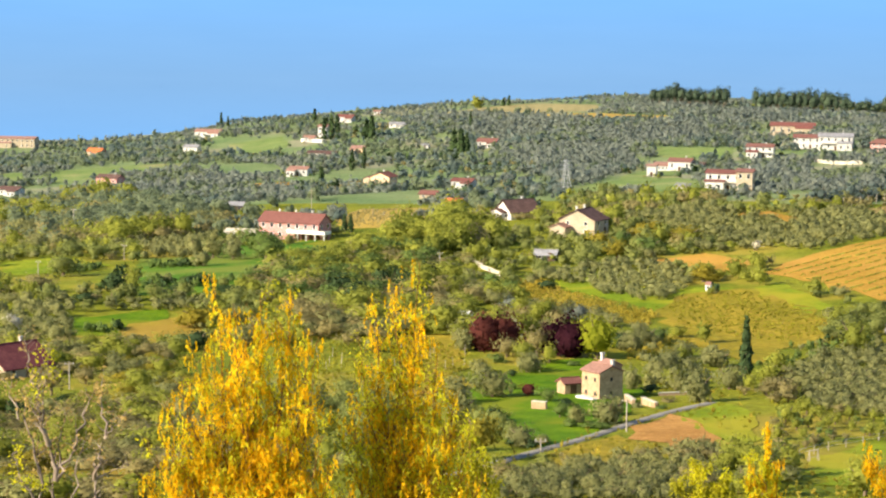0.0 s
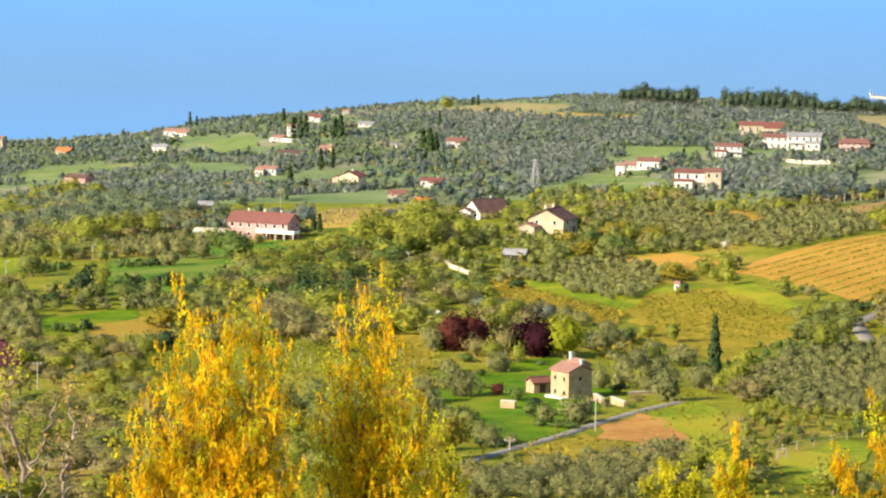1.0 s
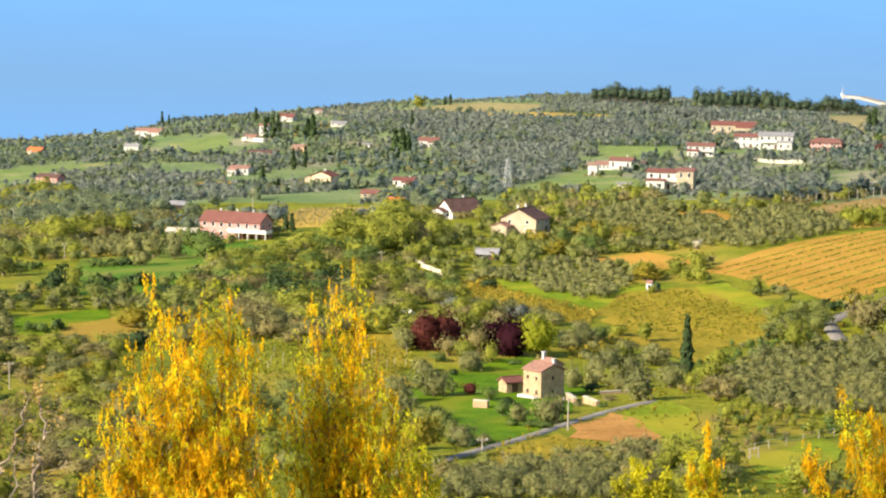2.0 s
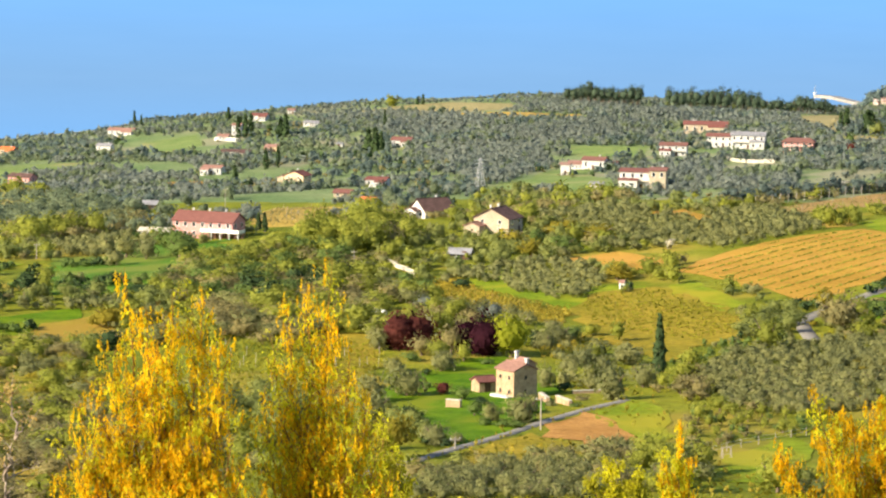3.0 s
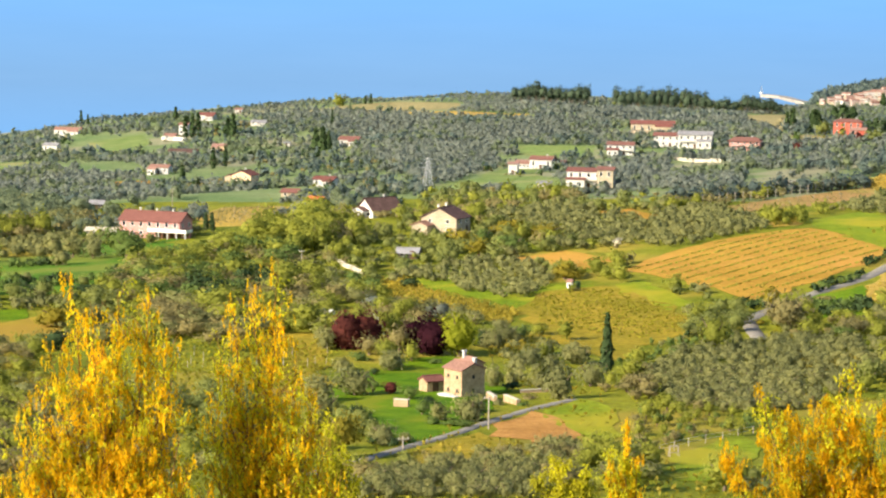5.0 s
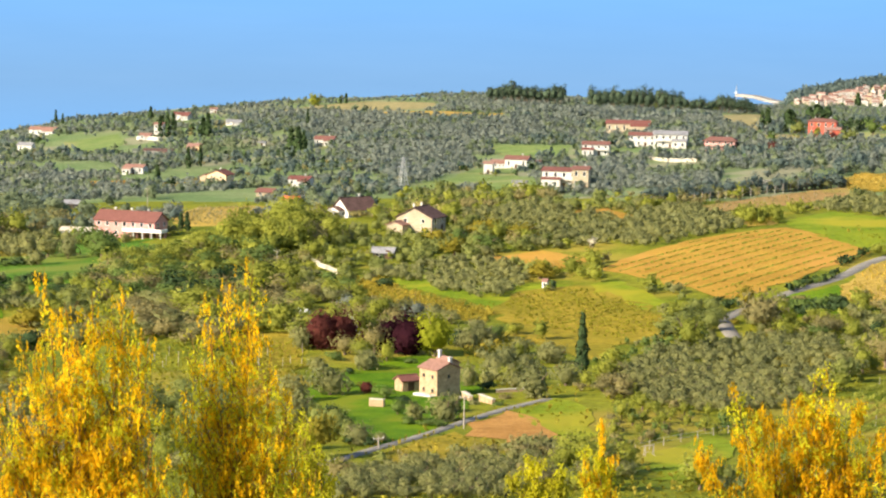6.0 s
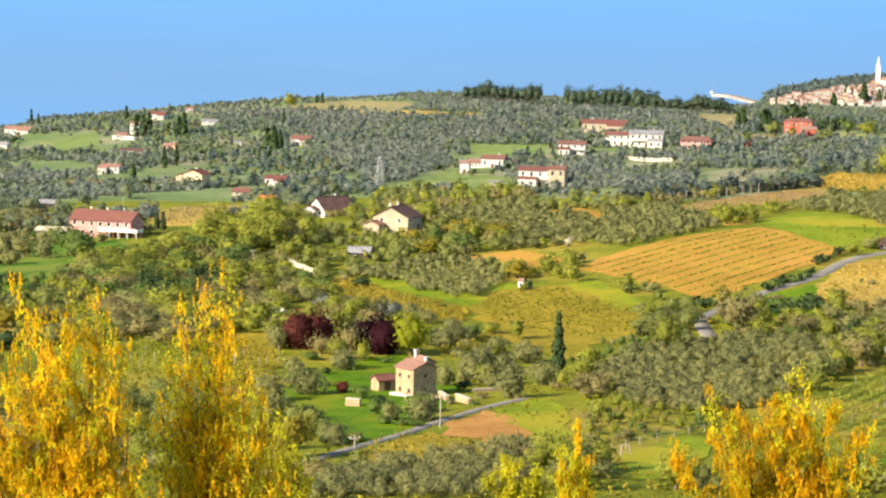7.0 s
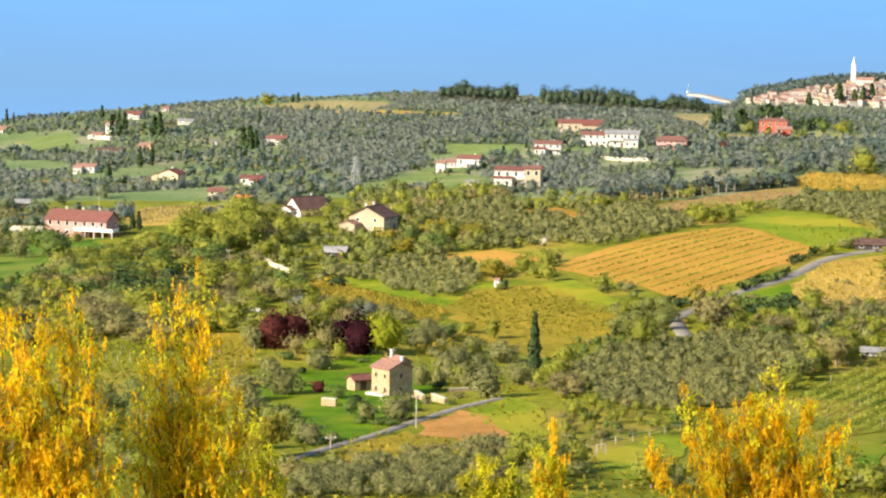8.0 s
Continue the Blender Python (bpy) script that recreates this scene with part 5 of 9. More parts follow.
house(-252.0, 1338.1, -25, 14.0, 8.0, 3.9, 1.6, "plaster_pink", "roof_dark", "pinkish house with a dark roof", cols=3, rows=1, wing=0)
house(-292.8, 1273.3, -15, 11.3, 8.0, 3.3, 1.3, "plaster_white", "roof_dark", "white house with a dark roof", cols=3, rows=1, wing=1)
house(-197.3, 1081.3, -10, 8.3, 6.0, 2.0, 1.2, "plaster_red", "roof_orange", "small cabin with a red sheet roof", cols=2, rows=1, chims=0, wing=-1)
house(-351.3, 1808.4, -20, 11.9, 7.0, 3.7, 1.9, "plaster_cream", "roof_orange", "house with an orange roof behind trees", cols=2, rows=1, wing=1)
house(-257.4, 1671.1, -20, 10.9, 7.0, 4.7, 1.5, "plaster_white", "roof_grey", "white house on a wooded slope", cols=2, rows=1, wing=0)
house(-266.8, 1815.3, -15, 20.3, 8.0, 4.1, 1.6, "plaster_white", "roof_pale", "white farmhouse on the crest", cols=3, rows=1, wing=1)
house(-142.6, 1305.2, -15, 10.8, 7.0, 3.8, 1.1, "plaster_white", "roof_pale", "white cottage with a pale roof", cols=3, rows=1, wing=-1)
house(-166.1, 1843.2, -10, 12.2, 8.0, 4.1, 1.4, "plaster_white", "roof_red", "white villa among cypresses on the crest", cols=3, rows=1, wing=1)
house(-168.5, 1694.4, -10, 6.4, 7.0, 7.4, 1.0, "plaster_white", "roof_pale", "tall white house beside cypresses", cols=2, rows=2)
house(-117.6, 1714.2, -10, 11.4, 7.0, 2.5, 1.0, "plaster_white", "roof_grey", "low white house on the upper slope", cols=3, rows=1, chims=0, wing=1)
house(-130.4, 1535.9, -10, 8.0, 7.0, 3.5, 1.1, "plaster_yellow", "roof_pale", "ochre house between cypresses", cols=2, rows=1, wing=-1)
house(-153.2, 1533.6, -8, 18.1, 7.0, 2.3, 0.9, "concrete", "roof_dark", "long low building on a terrace", cols=4, rows=1, chims=0, wing=1)
house(-53.6, 970.4, -15, 7.0, 6.0, 1.9, 1.1, "plaster_cream", "roof_red", "cottage half hidden by bushes", cols=2, rows=1, chims=0, wing=0)
house(-126.3, 919.0, -8, 9.6, 6.0, 1.8, 1.1, "dark_wood", "roof_grey", "dark timber barn with a grey roof", cols=2, rows=1, chims=0, name='barn')
house(-4.4, 662.5, -12, 5.7, 4.0, 1.5, 1.1, "dark_wood", "roof_grey", "dark wooden garden shed", cols=2, rows=1, chims=0, name='garden_shed')
house(-102.2, 769.8, -8, 10.2, 6.0, 1.6, 0.7, "plaster_white", "concrete", "low white outbuilding with a pale roof", cols=3, rows=1, chims=0, name='outbuilding')
house(-180.4, 802.0, -15, 5.6, 6.0, 1.3, 1.1, "plaster_cream", "roof_orange", "small house in the woods with an orange roof", cols=2, rows=1, chims=0)
house(-102.1, 442.7, 52, 11.0, 10.0, 2.3, 3.6, "plaster_cream", "roof_maroon", "house with a dark maroon roof behind bare branches", cols=3, rows=1, chims=2)
house(-437.8, 1924.9, -5, 32.2, 12.0, 7.5, 1.4, "plaster_cream", "roof_pale", "large pale building far along the coast", cols=8, rows=2, chims=0, wing=-1)
house(-21.3, 534.2, -30, 2.3, 2.4, 1.8, 0.5, "white_paint", "white_paint", "small white garden hut on the slope", cols=1, rows=1, side=0, chims=0, name='garden_hut', over=0.15)
house(35.5, 586.9, -20, 1.2, 1.6, 1.5, 0.4, "white_paint", "roof_pale", "tiny white hut beside the vineyard", cols=1, rows=1, side=0, chims=0, name='field_hut', over=0.15, door=False)
house(140.6, 646.1, -8, 10.9, 6.0, 1.4, 1.1, "dark_wood", "roof_dark", "dark open carport beside the road", cols=3, rows=1, side=0, chims=0, name='carport', door=False)
house(104.5, 478.1, -15, 4.0, 4.0, 0.9, 0.5, "plaster_white", "roof_grey", "low white shed above the vineyard", cols=2, rows=1, side=0, chims=0, name='shed', door=False)
house(48.6, 1199.4, -10, 7.4, 6.0, 2.8, 0.5, "plaster_white", "roof_pale", "long low white outbuilding beside a house", cols=3, rows=1, chims=0, wing=1)
house(129.4, 1474.0, -8, 9.0, 7.0, 5.7, 1.3, "plaster_pink", "roof_red", "pinkish house with a red tiled roof", cols=2, rows=2, chims=1, wing=0)
house(69.4, 930.9, -12, 6.2, 8.0, 7.6, 0.8, "plaster_cream", "roof_red", "cream block of a large house", cols=2, rows=2, chims=1)
house(219.5, 1232.5, -15, 7.8, 7.0, 4.9, 0.9, "plaster_red", "roof_pale", "lower wing of the brick red villa", cols=2, rows=1, chims=0, wing=-1)
house(-174.3, 1659.0, -8, 7.8, 6.0, 3.3, 1.0, "plaster_white", "roof_pale", "small white annex on the terrace", cols=2, rows=1, chims=0, wing=1)
house(-145.7, 1891.3, -8, 5.3, 6.0, 2.8, 0.8, "plaster_white", "roof_pale", "small white cottage on the crest", cols=2, rows=1, chims=0)
house(-88.2, 1540.1, -8, 4.4, 5.0, 2.3, 0.4, "plaster_white", "roof_grey", "tiny white hut among olive trees", cols=1, rows=1, chims=0)
pylon(0.8, 933.3, 13.9)
pole(-168.7, 827.2, 9.5)
pole(-137.8, 629.0, 5.4)
pole(-126.6, 692.7, 4.6)
pole(-94.9, 908.8, 7.7)
pole(-37.4, 946.3, 5.8)
pole(-86.4, 419.0, 5.0)
pole(-32.5, 639.5, 5.1)
pole(10.3, 371.4, 5.3)
pole(-2.7, 344.4, 2.0)
garden_wall("stone_wall", [(-24.7, 655), (-21.5, 645), (-14.9, 630)], 1.0, 0.5, "concrete", "pale retaining wall among the bushes")
garden_wall("stone_wall", [(11.3, 414.6), (12.5, 409.5)], 1.1, 0.6, "stone", "low sunlit stone wall beside the lane")
garden_wall("stone_wall", [(14.1, 410.5), (16.2, 405.4)], 1.0, 0.6, "stone", "low sunlit stone wall beside the lane")
garden_wall("stone_wall", [(17.3, 423.4), (22.4, 425.2)], 0.5, 0.5, "stone", "low stone kerb of a garden terrace")
garden_wall("stone_wall", [(-4.7, 403.6), (-2.3, 402.6)], 1.3, 0.8, "stone", "short stack of pale stone on the lawn")
garden_wall("stone_wall", [(123.9, 1210.4), (141, 1156.3)], 1.5, 0.5, "concrete", "long white retaining wall below the houses")
garden_wall("stone_wall", [(-181.2, 1665.3), (-161.8, 1638.2)], 2.4, 0.5, "plaster_white", "white terrace wall below the villa")
garden_wall("stone_wall", [(124.1, 874.1), (136.3, 878.4)], 2.6, 0.6, "concrete", "pale concrete wall beside a row of trees")


# ---- vine rows, fences, the town by the sea ----
def vine_rows(name, poly, turn, gap, label, mat="limeleaf", h=0.9, w=0.7, fill=0.8, seed=5, posts=0.0, size=0.5):
    """Rows of low vines over a plan outline, as one object; posts stand along them."""
    r = np.random.default_rng(seed)
    P = np.array(poly, float)
    mid, reach = P.mean(0), np.abs(P - P.mean(0)).max() * 1.5
    step = 0.9
    a, b = np.meshgrid(np.arange(-reach, reach, step), np.arange(-reach, reach, gap))
    a, b = a.ravel() + r.uniform(-0.3, 0.3, a.size), b.ravel() + r.normal(size=a.size) * 0.1
    px, py = mid[0] + a * math.cos(turn) - b * math.sin(turn), mid[1] + a * math.sin(turn) + b * math.cos(turn)
    ok = inside(px, py, poly) & (r.random(px.size) < fill)
    px, py = px[ok], py[ok]
    n = len(px) * 5
    c = np.repeat(np.stack((px, py, ground_z(px, py) + h * 0.55), 1), 5, 0) + r.normal(size=(n, 3)) * np.array((w * 0.3, w * 0.3, h * 0.24))
    tagged(new(name, quad_mesh(name, quads_at(c, r.normal(size=(n, 3)) + np.array((0, -0.5, 0.5)), size, r), M[mat])), label, "vines", kind="stuff")
    if posts:
        keep = r.random(len(px)) < posts
        me = tubes_mesh("vine_post", [([(0, 0, -0.4), (0, 0, 1.9)], [0.055, 0.05])], M["timber"], 5)
        for x, y in list(zip(px[keep], py[keep]))[:70]:
            ob = new("vine_post", me)
            ob.matrix_world = pose(float(x), float(y), gz(x, y), r.normal() * 2, r.normal() * 2, 0)
            tagged(ob, "pale wooden stake among the vines", "post", "vineyard stakes")


def fence_along(pts, label, h=1.3, gap=4.0, thick=0.07, mat="timber"):
    """Wire fence: posts with two wires, one thing."""
    e = empty("wire_fence", pose(pts[0][0], pts[0][1], gz(*pts[0])), label, "fence")
    x0, y0, z0 = pts[0][0], pts[0][1], gz(*pts[0])
    tops = []
    me = tubes_mesh("fence_post", [([(0, 0, -0.4), (0, 0, h)], [thick, thick * 0.85])], M[mat], 5)
    for (x1, y1), (x2, y2) in zip(pts[:-1], pts[1:]):
        n = max(1, int(math.hypot(x2 - x1, y2 - y1) / gap))
        for k in range(n):
            x, y = x1 + (x2 - x1) * k / n, y1 + (y2 - y1) * k / n
            ob = part("post", me, None, e)
            ob.location = (x - x0, y - y0, gz(x, y) - z0)
            tops.append((x - x0, y - y0, gz(x, y) - z0))
    for f in (0.5, 0.95):
        part("wire", tubes_mesh("fence_wire", [([(p[0], p[1], p[2] + h * f) for p in tops], [0.02] * len(tops))], M["steel"], 3), None, e)


def town_house(w, d, h, rh, wall, roof, m, label, group="houses of the old town"):
    e = empty("town_house", m, label, "house", group)
    part("wall", gable_wall(w, d, h, rh, 6.0), M[wall], e)
    part("roof", gable_roof(w, d, h, rh, 0.4), M[roof], e)
    for c in range(3):
        for q in range(2):
            opening(e, "window", -w / 2 + w * (c + 0.5) / 3, 1.2 + q * h * 0.48, 1.1, 1.5, -d / 2, -1, 0)
    return e


def church(x, y, z, label="white stone church with a tall bell tower above the town"):
    e = empty("church", pose(x, y, z, 0, 0, -15), label, "church")
    part("wall", gable_wall(26, 13, 11, 4, 6.0), M["plaster_white"], e)
    part("roof", gable_roof(26, 13, 11, 4, 0.5), M["roof_pale"], e)
    ox = -17.0
    bm = box((ox - 3.4, -3.4, -6), (ox + 3.4, 3.4, 27))
    box_into(bm, (ox - 3.8, -3.8, 27.004), (ox + 3.8, 3.8, 27.8))
    box_into(bm, (ox - 3.2, -3.2, 27.804), (ox + 3.2, 3.2, 33))
    tower = part("bell_tower", bm, M["plaster_white"], e)
    bm = bmesh.new()
    bmesh.ops.create_cone(bm, cap_ends=True, segments=8, radius1=3.1, radius2=0.2, depth=13, matrix=Matrix.Translation((ox, 0, 39.51)))
    part("spire", bm, M["plaster_white"], tower)
    for s in (-1.2, 1.2):
        opening(tower, "window", ox + s, 29, 1.2, 2.6, -3.2, -1, 0)
    return e


def trestle(x, y):
    """Weathered wooden frame on splayed legs in the grass."""
    e = empty("trestle", pose(x, y, gz(x, y), 0, 0, 20) @ Matrix.Scale(0.68, 4), "pale weathered wooden trestle standing in the grass", "trestle")
    for sx in (-1.1, 1.1):
        for sy in (-0.5, 0.5):
            part("leg", tubes_mesh("trestle_leg", [([(sx, sy, -0.2), (sx * 0.85, sy * 0.2, 2.2)], [0.09, 0.08])], M["timber"], 5), None, e)
    part("beam", box((-1.2, -0.12, 2.2), (1.2, 0.12, 2.4), 0.02), M["timber"], e)
    part("rail", box((-1.0, -0.42, 0.9), (1.0, -0.34, 1.02)), M["timber"], e)


def sailboat(x, y, turn):
    """Small white yacht with one sail up."""
    e = empty("sailboat", pose(x, y, 0.0, 0, 0, turn), "small white sailing boat on the calm sea", "boat")
    bm = bmesh.new()
    rings = []
    for k, (px, w, top) in enumerate(((-6, 1.5, 1.2), (-2, 1.9, 1.1), (2, 1.6, 1.3), (6.5, 0.1, 1.7))):
        rings.append([bm.verts.new(q) for q in ((px, -w, top), (px, -w * 0.6, -0.3), (px, w * 0.6, -0.3), (px, w, top))])
    for a, b in zip(rings[:-1], rings[1:]):
        for k in range(3):
            bm.faces.new((a[k], a[k + 1], b[k + 1], b[k]))
        bm.faces.new((a[3], a[0], b[0], b[3]))
    bm.faces.new(rings[0])
    bmesh.ops.recalc_face_normals(bm, faces=bm.faces[:])
    part("hull", bm, M["white_paint"], e)
    part("mast", tubes_mesh("mast", [([(0.8, 0, 1.0), (0.8, 0, 16)], [0.12, 0.08])], M["steel"], 6), None, e)
    bm = bmesh.new()
    vs = [bm.verts.new(q) for q in ((0.7, 0, 2.2), (-5.4, 0.3, 2.2), (-2.6, 0.5, 8.0), (0.7, 0, 15.6))]
    bm.faces.new(vs)
    r = bmesh.ops.extrude_face_region(bm, geom=bm.faces[:])
    for v in r["geom"]:
        if isinstance(v, bmesh.types.BMVert):
            v.co.y += 0.04
    part("sail", bm, M["white_paint"], e)
    return e


# ---- additions to the larger houses ----
# stone house: taller back block under its own roof, chimneys, pale plinth
_bm = gable_wall(3.0, 3.6, 5.6, 0.9)
_bm.transform(pose(-0.4, 1.6, 0))
part("back_block", _bm, M["stone"], stone_house)
_bm = gable_roof(3.0, 3.6, 5.6, 0.9, 0.25, 0.2)
_bm.transform(pose(-0.4, 1.6, 0))
part("roof", _bm, M["roof_pale"], stone_house)
chimney(stone_house, -1.6, 1.2, 5.5, 7.6, s=0.5)
chimney(stone_house, 2.0, 0.6, 4.6, 6.8, s=0.5)
part("plinth", box((-2.6, -3.9, -1.6), (2.2, -2.56, 0.5), 0.05), M["plaster_white"], stone_house)
# farmhouse: roof terrace over a lower floor with dark openings, low wing
_bm = box((1.6, -8.6, 2.5), (15.0, -4.31, 3.0), 0.03)
terrace = part("terrace", _bm, M["white_paint"], farmhouse, "white terrace slab")
part("parapet", box((1.6, -8.66, 3.004), (15.0, -8.5, 3.6), 0.02), M["white_paint"], terrace)
part("parapet", box((14.9, -8.49, 3.004), (15.06, -4.31, 3.6), 0.02), M["white_paint"], terrace)
part("lower_wall", box((2.0, -5.2, -2.2), (14.6, -4.31, 2.496)), M["plaster_pink"], farmhouse)
for _k in range(5):
    opening(farmhouse, "door", 3.6 + _k * 2.4, 0.0, 1.4, 2.2, -5.2, -1, 0)
for _k in range(5):
    part("pillar", box((2.0 + _k * 3.1, -8.4, -2.2), (2.35 + _k * 3.1, -8.05, 2.496), 0.02), M["plaster_white"], farmhouse)
# country house: lean-to porch and a low wing on its sunny side
_bm = gable_wall(4.6, 5.0, 2.4, 0.9)
_bm.transform(pose(-6.8, 4.2, 0))
part("side_wing", _bm, M["plaster_cream"], country_house)
_bm = gable_roof(4.6, 5.0, 2.4, 0.9, 0.4)
_bm.transform(pose(-6.8, 4.2, 0))
part("roof", _bm, M["roof_pale"], country_house)


_tr = random.Random(21)
for _row in range(9):
    _y = 3462 + _row * 17
    _x = 582 + max(0.0, 3572 - _y) * 1.05 + _tr.uniform(0, 8)
    while _x < 860:
        _w, _d, _h = _tr.uniform(8, 13), _tr.uniform(7, 10), _tr.uniform(6.0, 9.5)
        _turn = _tr.choice((-24, -12, 4, 14, 58, 72, 84)) + _tr.uniform(-6, 6)
        _yy = _y + _tr.uniform(-6, 6)
        town_house(_w, _d, _h, _tr.uniform(1.2, 1.9), _tr.choice(("plaster_town", "plaster_town", "plaster_town", "plaster_cream", "plaster_pale")), _tr.choice(("roof_pale", "roof_pale", "roof_red")), pose(_x, _yy, gz(_x, _yy), 0, 0, _turn), "pale town house with a tiled roof by the sea")
        _x += _w + _tr.uniform(0.5, 7)
church(757, 3590, gz(757, 3590))
quay = bmesh.new()
for (_x1, _y1), (_x2, _y2) in (((596, 4302), (620, 4250)), ((620, 4250), (627, 4110)), ((627, 4110), (642, 3950)), ((642, 3950), (640, 3700))):
    _t = box((0, -8, -12), (math.hypot(_x2 - _x1, _y2 - _y1) + 4, 8, 2.6), 0.8)
    _t.transform(pose(_x1, _y1, 0) @ Matrix.Rotation(math.atan2(_y2 - _y1, _x2 - _x1), 4, "Z"))
    _me = bpy.data.meshes.new("quay")
    _t.to_mesh(_me)
    _t.free()
    quay.from_mesh(_me)
    bpy.data.meshes.remove(_me)
breakwater = part("breakwater", quay, M["quay"], None)
tagged(breakwater, "long pale stone breakwater in the sea", "breakwater", kind="structure")
trestle(36.1, 342.5)
sailboat(607, 4409, 60)


# ---- single trees and bushes ----
plant("plum_tree", "plum", -15.4, 485.6, "dark purple-leaved plum tree beside the lawn", "tree", 1.75, 0.98, 3, sink=0.9)
plant("plum_tree", "plum", -11.6, 487.2, "reddish purple-leaved plum tree beside the lawn", "tree", 1.7, 1.0, 6, sink=0.9)
plant("plum_tree", "blackplum", 2.0, 479.5, "large dark purple-leaved plum tree", "tree", 1.75, 1.0, 8, sink=0.9)
plant("plum_tree", "blackplum", -1.9, 482.2, "dark purple-leaved plum tree", "tree", 1.6, 1.0, 13, sink=0.9)
plant("round_tree", "round", 7.0, 478.5, "round tree in bright yellow-green leaf", "tree", 2.1, 1.05, 18, sink=0.6, n=900)
plant("garden_shrub", "scrub", -10.8, 477.1, "leafy shrub among the garden trees", "bush", 1.34, 1.18, 23, sink=0.6)
plant("garden_shrub", "olive", -17.3, 492.0, "leafy shrub among the garden trees", "bush", 0.97, 1.33, 28, sink=0.6)
plant("garden_shrub", "dark", 12.1, 494.1, "leafy shrub among the garden trees", "bush", 1.38, 0.82, 33, sink=0.6)
plant("garden_shrub", "dark", 4.4, 494.3, "leafy shrub among the garden trees", "bush", 0.94, 1.16, 38, sink=0.6)
plant("garden_shrub", "scrub", -0.8, 496.3, "leafy shrub among the garden trees", "bush", 1.39, 1.50, 43, sink=0.6)
plant("garden_shrub", "olive", 14.6, 492.0, "leafy shrub among the garden trees", "bush", 1.26, 1.21, 48, sink=0.6)
plant("garden_shrub", "green", -12.3, 468.9, "leafy shrub among the garden trees", "bush", 0.96, 0.72, 53, sink=0.6)
plant("garden_shrub", "olive", -5.0, 461.0, "leafy shrub among the garden trees", "bush", 0.91, 1.00, 58, sink=0.6)
plant("garden_shrub", "green", 2.1, 467.1, "leafy shrub among the garden trees", "bush", 0.86, 0.59, 63, sink=0.6)
plant("garden_shrub", "olive", 12.8, 405.5, "leafy shrub among the garden trees", "bush", 0.48, 1.22, 68, sink=0.6)
plant("garden_shrub", "green", 16.9, 404.3, "leafy shrub among the garden trees", "bush", 0.71, 0.51, 73, sink=0.6)
plant("garden_shrub", "olive", 10.2, 410.6, "leafy shrub among the garden trees", "bush", 0.53, 1.23, 78, sink=0.6)
plant("garden_shrub", "green", 14.8, 404.4, "leafy shrub among the garden trees", "bush", 0.29, 0.68, 83, sink=0.6)
plant("garden_shrub", "scrub", 18.4, 414.3, "leafy shrub among the garden trees", "bush", 0.93, 0.51, 88, sink=0.6)
plant("blossom_tree", "blossom", -9.7, 494.2, "small tree in white blossom", "tree", 1.10, 1.21, 93)
plant("round_bush", "plum", -5.6, 422.7, "small round purple bush on the lawn", "bush", 0.62, 0.77, 98)
plant("leafy_tree", "scrub", -4.7, 479.1, "brownish budding tree between the plum trees", "tree", 1.61, 1.32, 103)
plant("leafy_tree", "fresh", -7.3, 470.0, "yellow-green tree beside the lawn", "tree", 1.19, 0.86, 108)
plant("leafy_tree", "fresh", -2.3, 469.1, "yellow-green tree beside the lawn", "tree", 0.85, 1.06, 113)
plant("green_bush", "green", -2.2, 414.7, "leafy green shrub on the lawn", "bush", 0.98, 0.62, 118)
plant("green_bush", "green", 0.0, 390.6, "leafy green shrub on the lawn", "bush", 0.80, 0.81, 123)
plant("green_bush", "green", 1.8, 376.5, "leafy green shrub on the lawn", "bush", 0.77, 0.48, 128)
plant("green_bush", "green", 6.4, 373.5, "leafy green shrub on the lawn", "bush", 0.88, 0.38, 133)
plant("green_bush", "green", -8.7, 432.7, "leafy green shrub on the lawn", "bush", 0.67, 0.45, 138)
plant("green_bush", "green", 4.5, 374.5, "leafy green shrub on the lawn", "bush", 0.77, 0.38, 143)
plant("golden_bush", "gold", -11.3, 333.2, "broad golden yellow bush below the lawn", "bush", 2.20, 1.23, 148)
plant("golden_bush", "gold", -15.3, 343.0, "broad golden yellow bush below the lawn", "bush", 1.58, 1.29, 153)
plant("olive_tree", "olive", -11.7, 420.5, "spreading grey-green olive tree in the garden", "tree", 1.82, 1.04, 158, sink=0.7, group='olive trees of the garden')
plant("olive_tree", "olive", -6.3, 455.9, "spreading grey-green olive tree in the garden", "tree", 1.42, 1.13, 163, sink=0.7, group='olive trees of the garden')
plant("olive_tree", "olive", 7.7, 381.5, "spreading grey-green olive tree in the garden", "tree", 1.43, 1.16, 168, sink=0.7, group='olive trees of the garden')
plant("olive_tree", "olive", 2.6, 382.5, "spreading grey-green olive tree in the garden", "tree", 0.92, 1.40, 173, sink=0.7, group='olive trees of the garden')
plant("olive_tree", "olive", -5.7, 350.4, "spreading grey-green olive tree in the garden", "tree", 1.18, 1.10, 178, sink=0.7, group='olive trees of the garden')
plant("olive_tree", "olive", -2.4, 354.4, "spreading grey-green olive tree in the garden", "tree", 0.77, 0.96, 183, sink=0.7, group='olive trees of the garden')
plant("olive_tree", "olive", 9.3, 394.5, "spreading grey-green olive tree in the garden", "tree", 0.85, 1.33, 188, sink=0.7, group='olive trees of the garden')
plant("olive_tree", "olive", 12.7, 433.6, "spreading grey-green olive tree in the garden", "tree", 1.04, 1.60, 193, sink=0.7, group='olive trees of the garden')
plant("olive_tree", "olive", 16.2, 433.5, "spreading grey-green olive tree in the garden", "tree", 0.78, 1.51, 198, sink=0.7, group='olive trees of the garden')
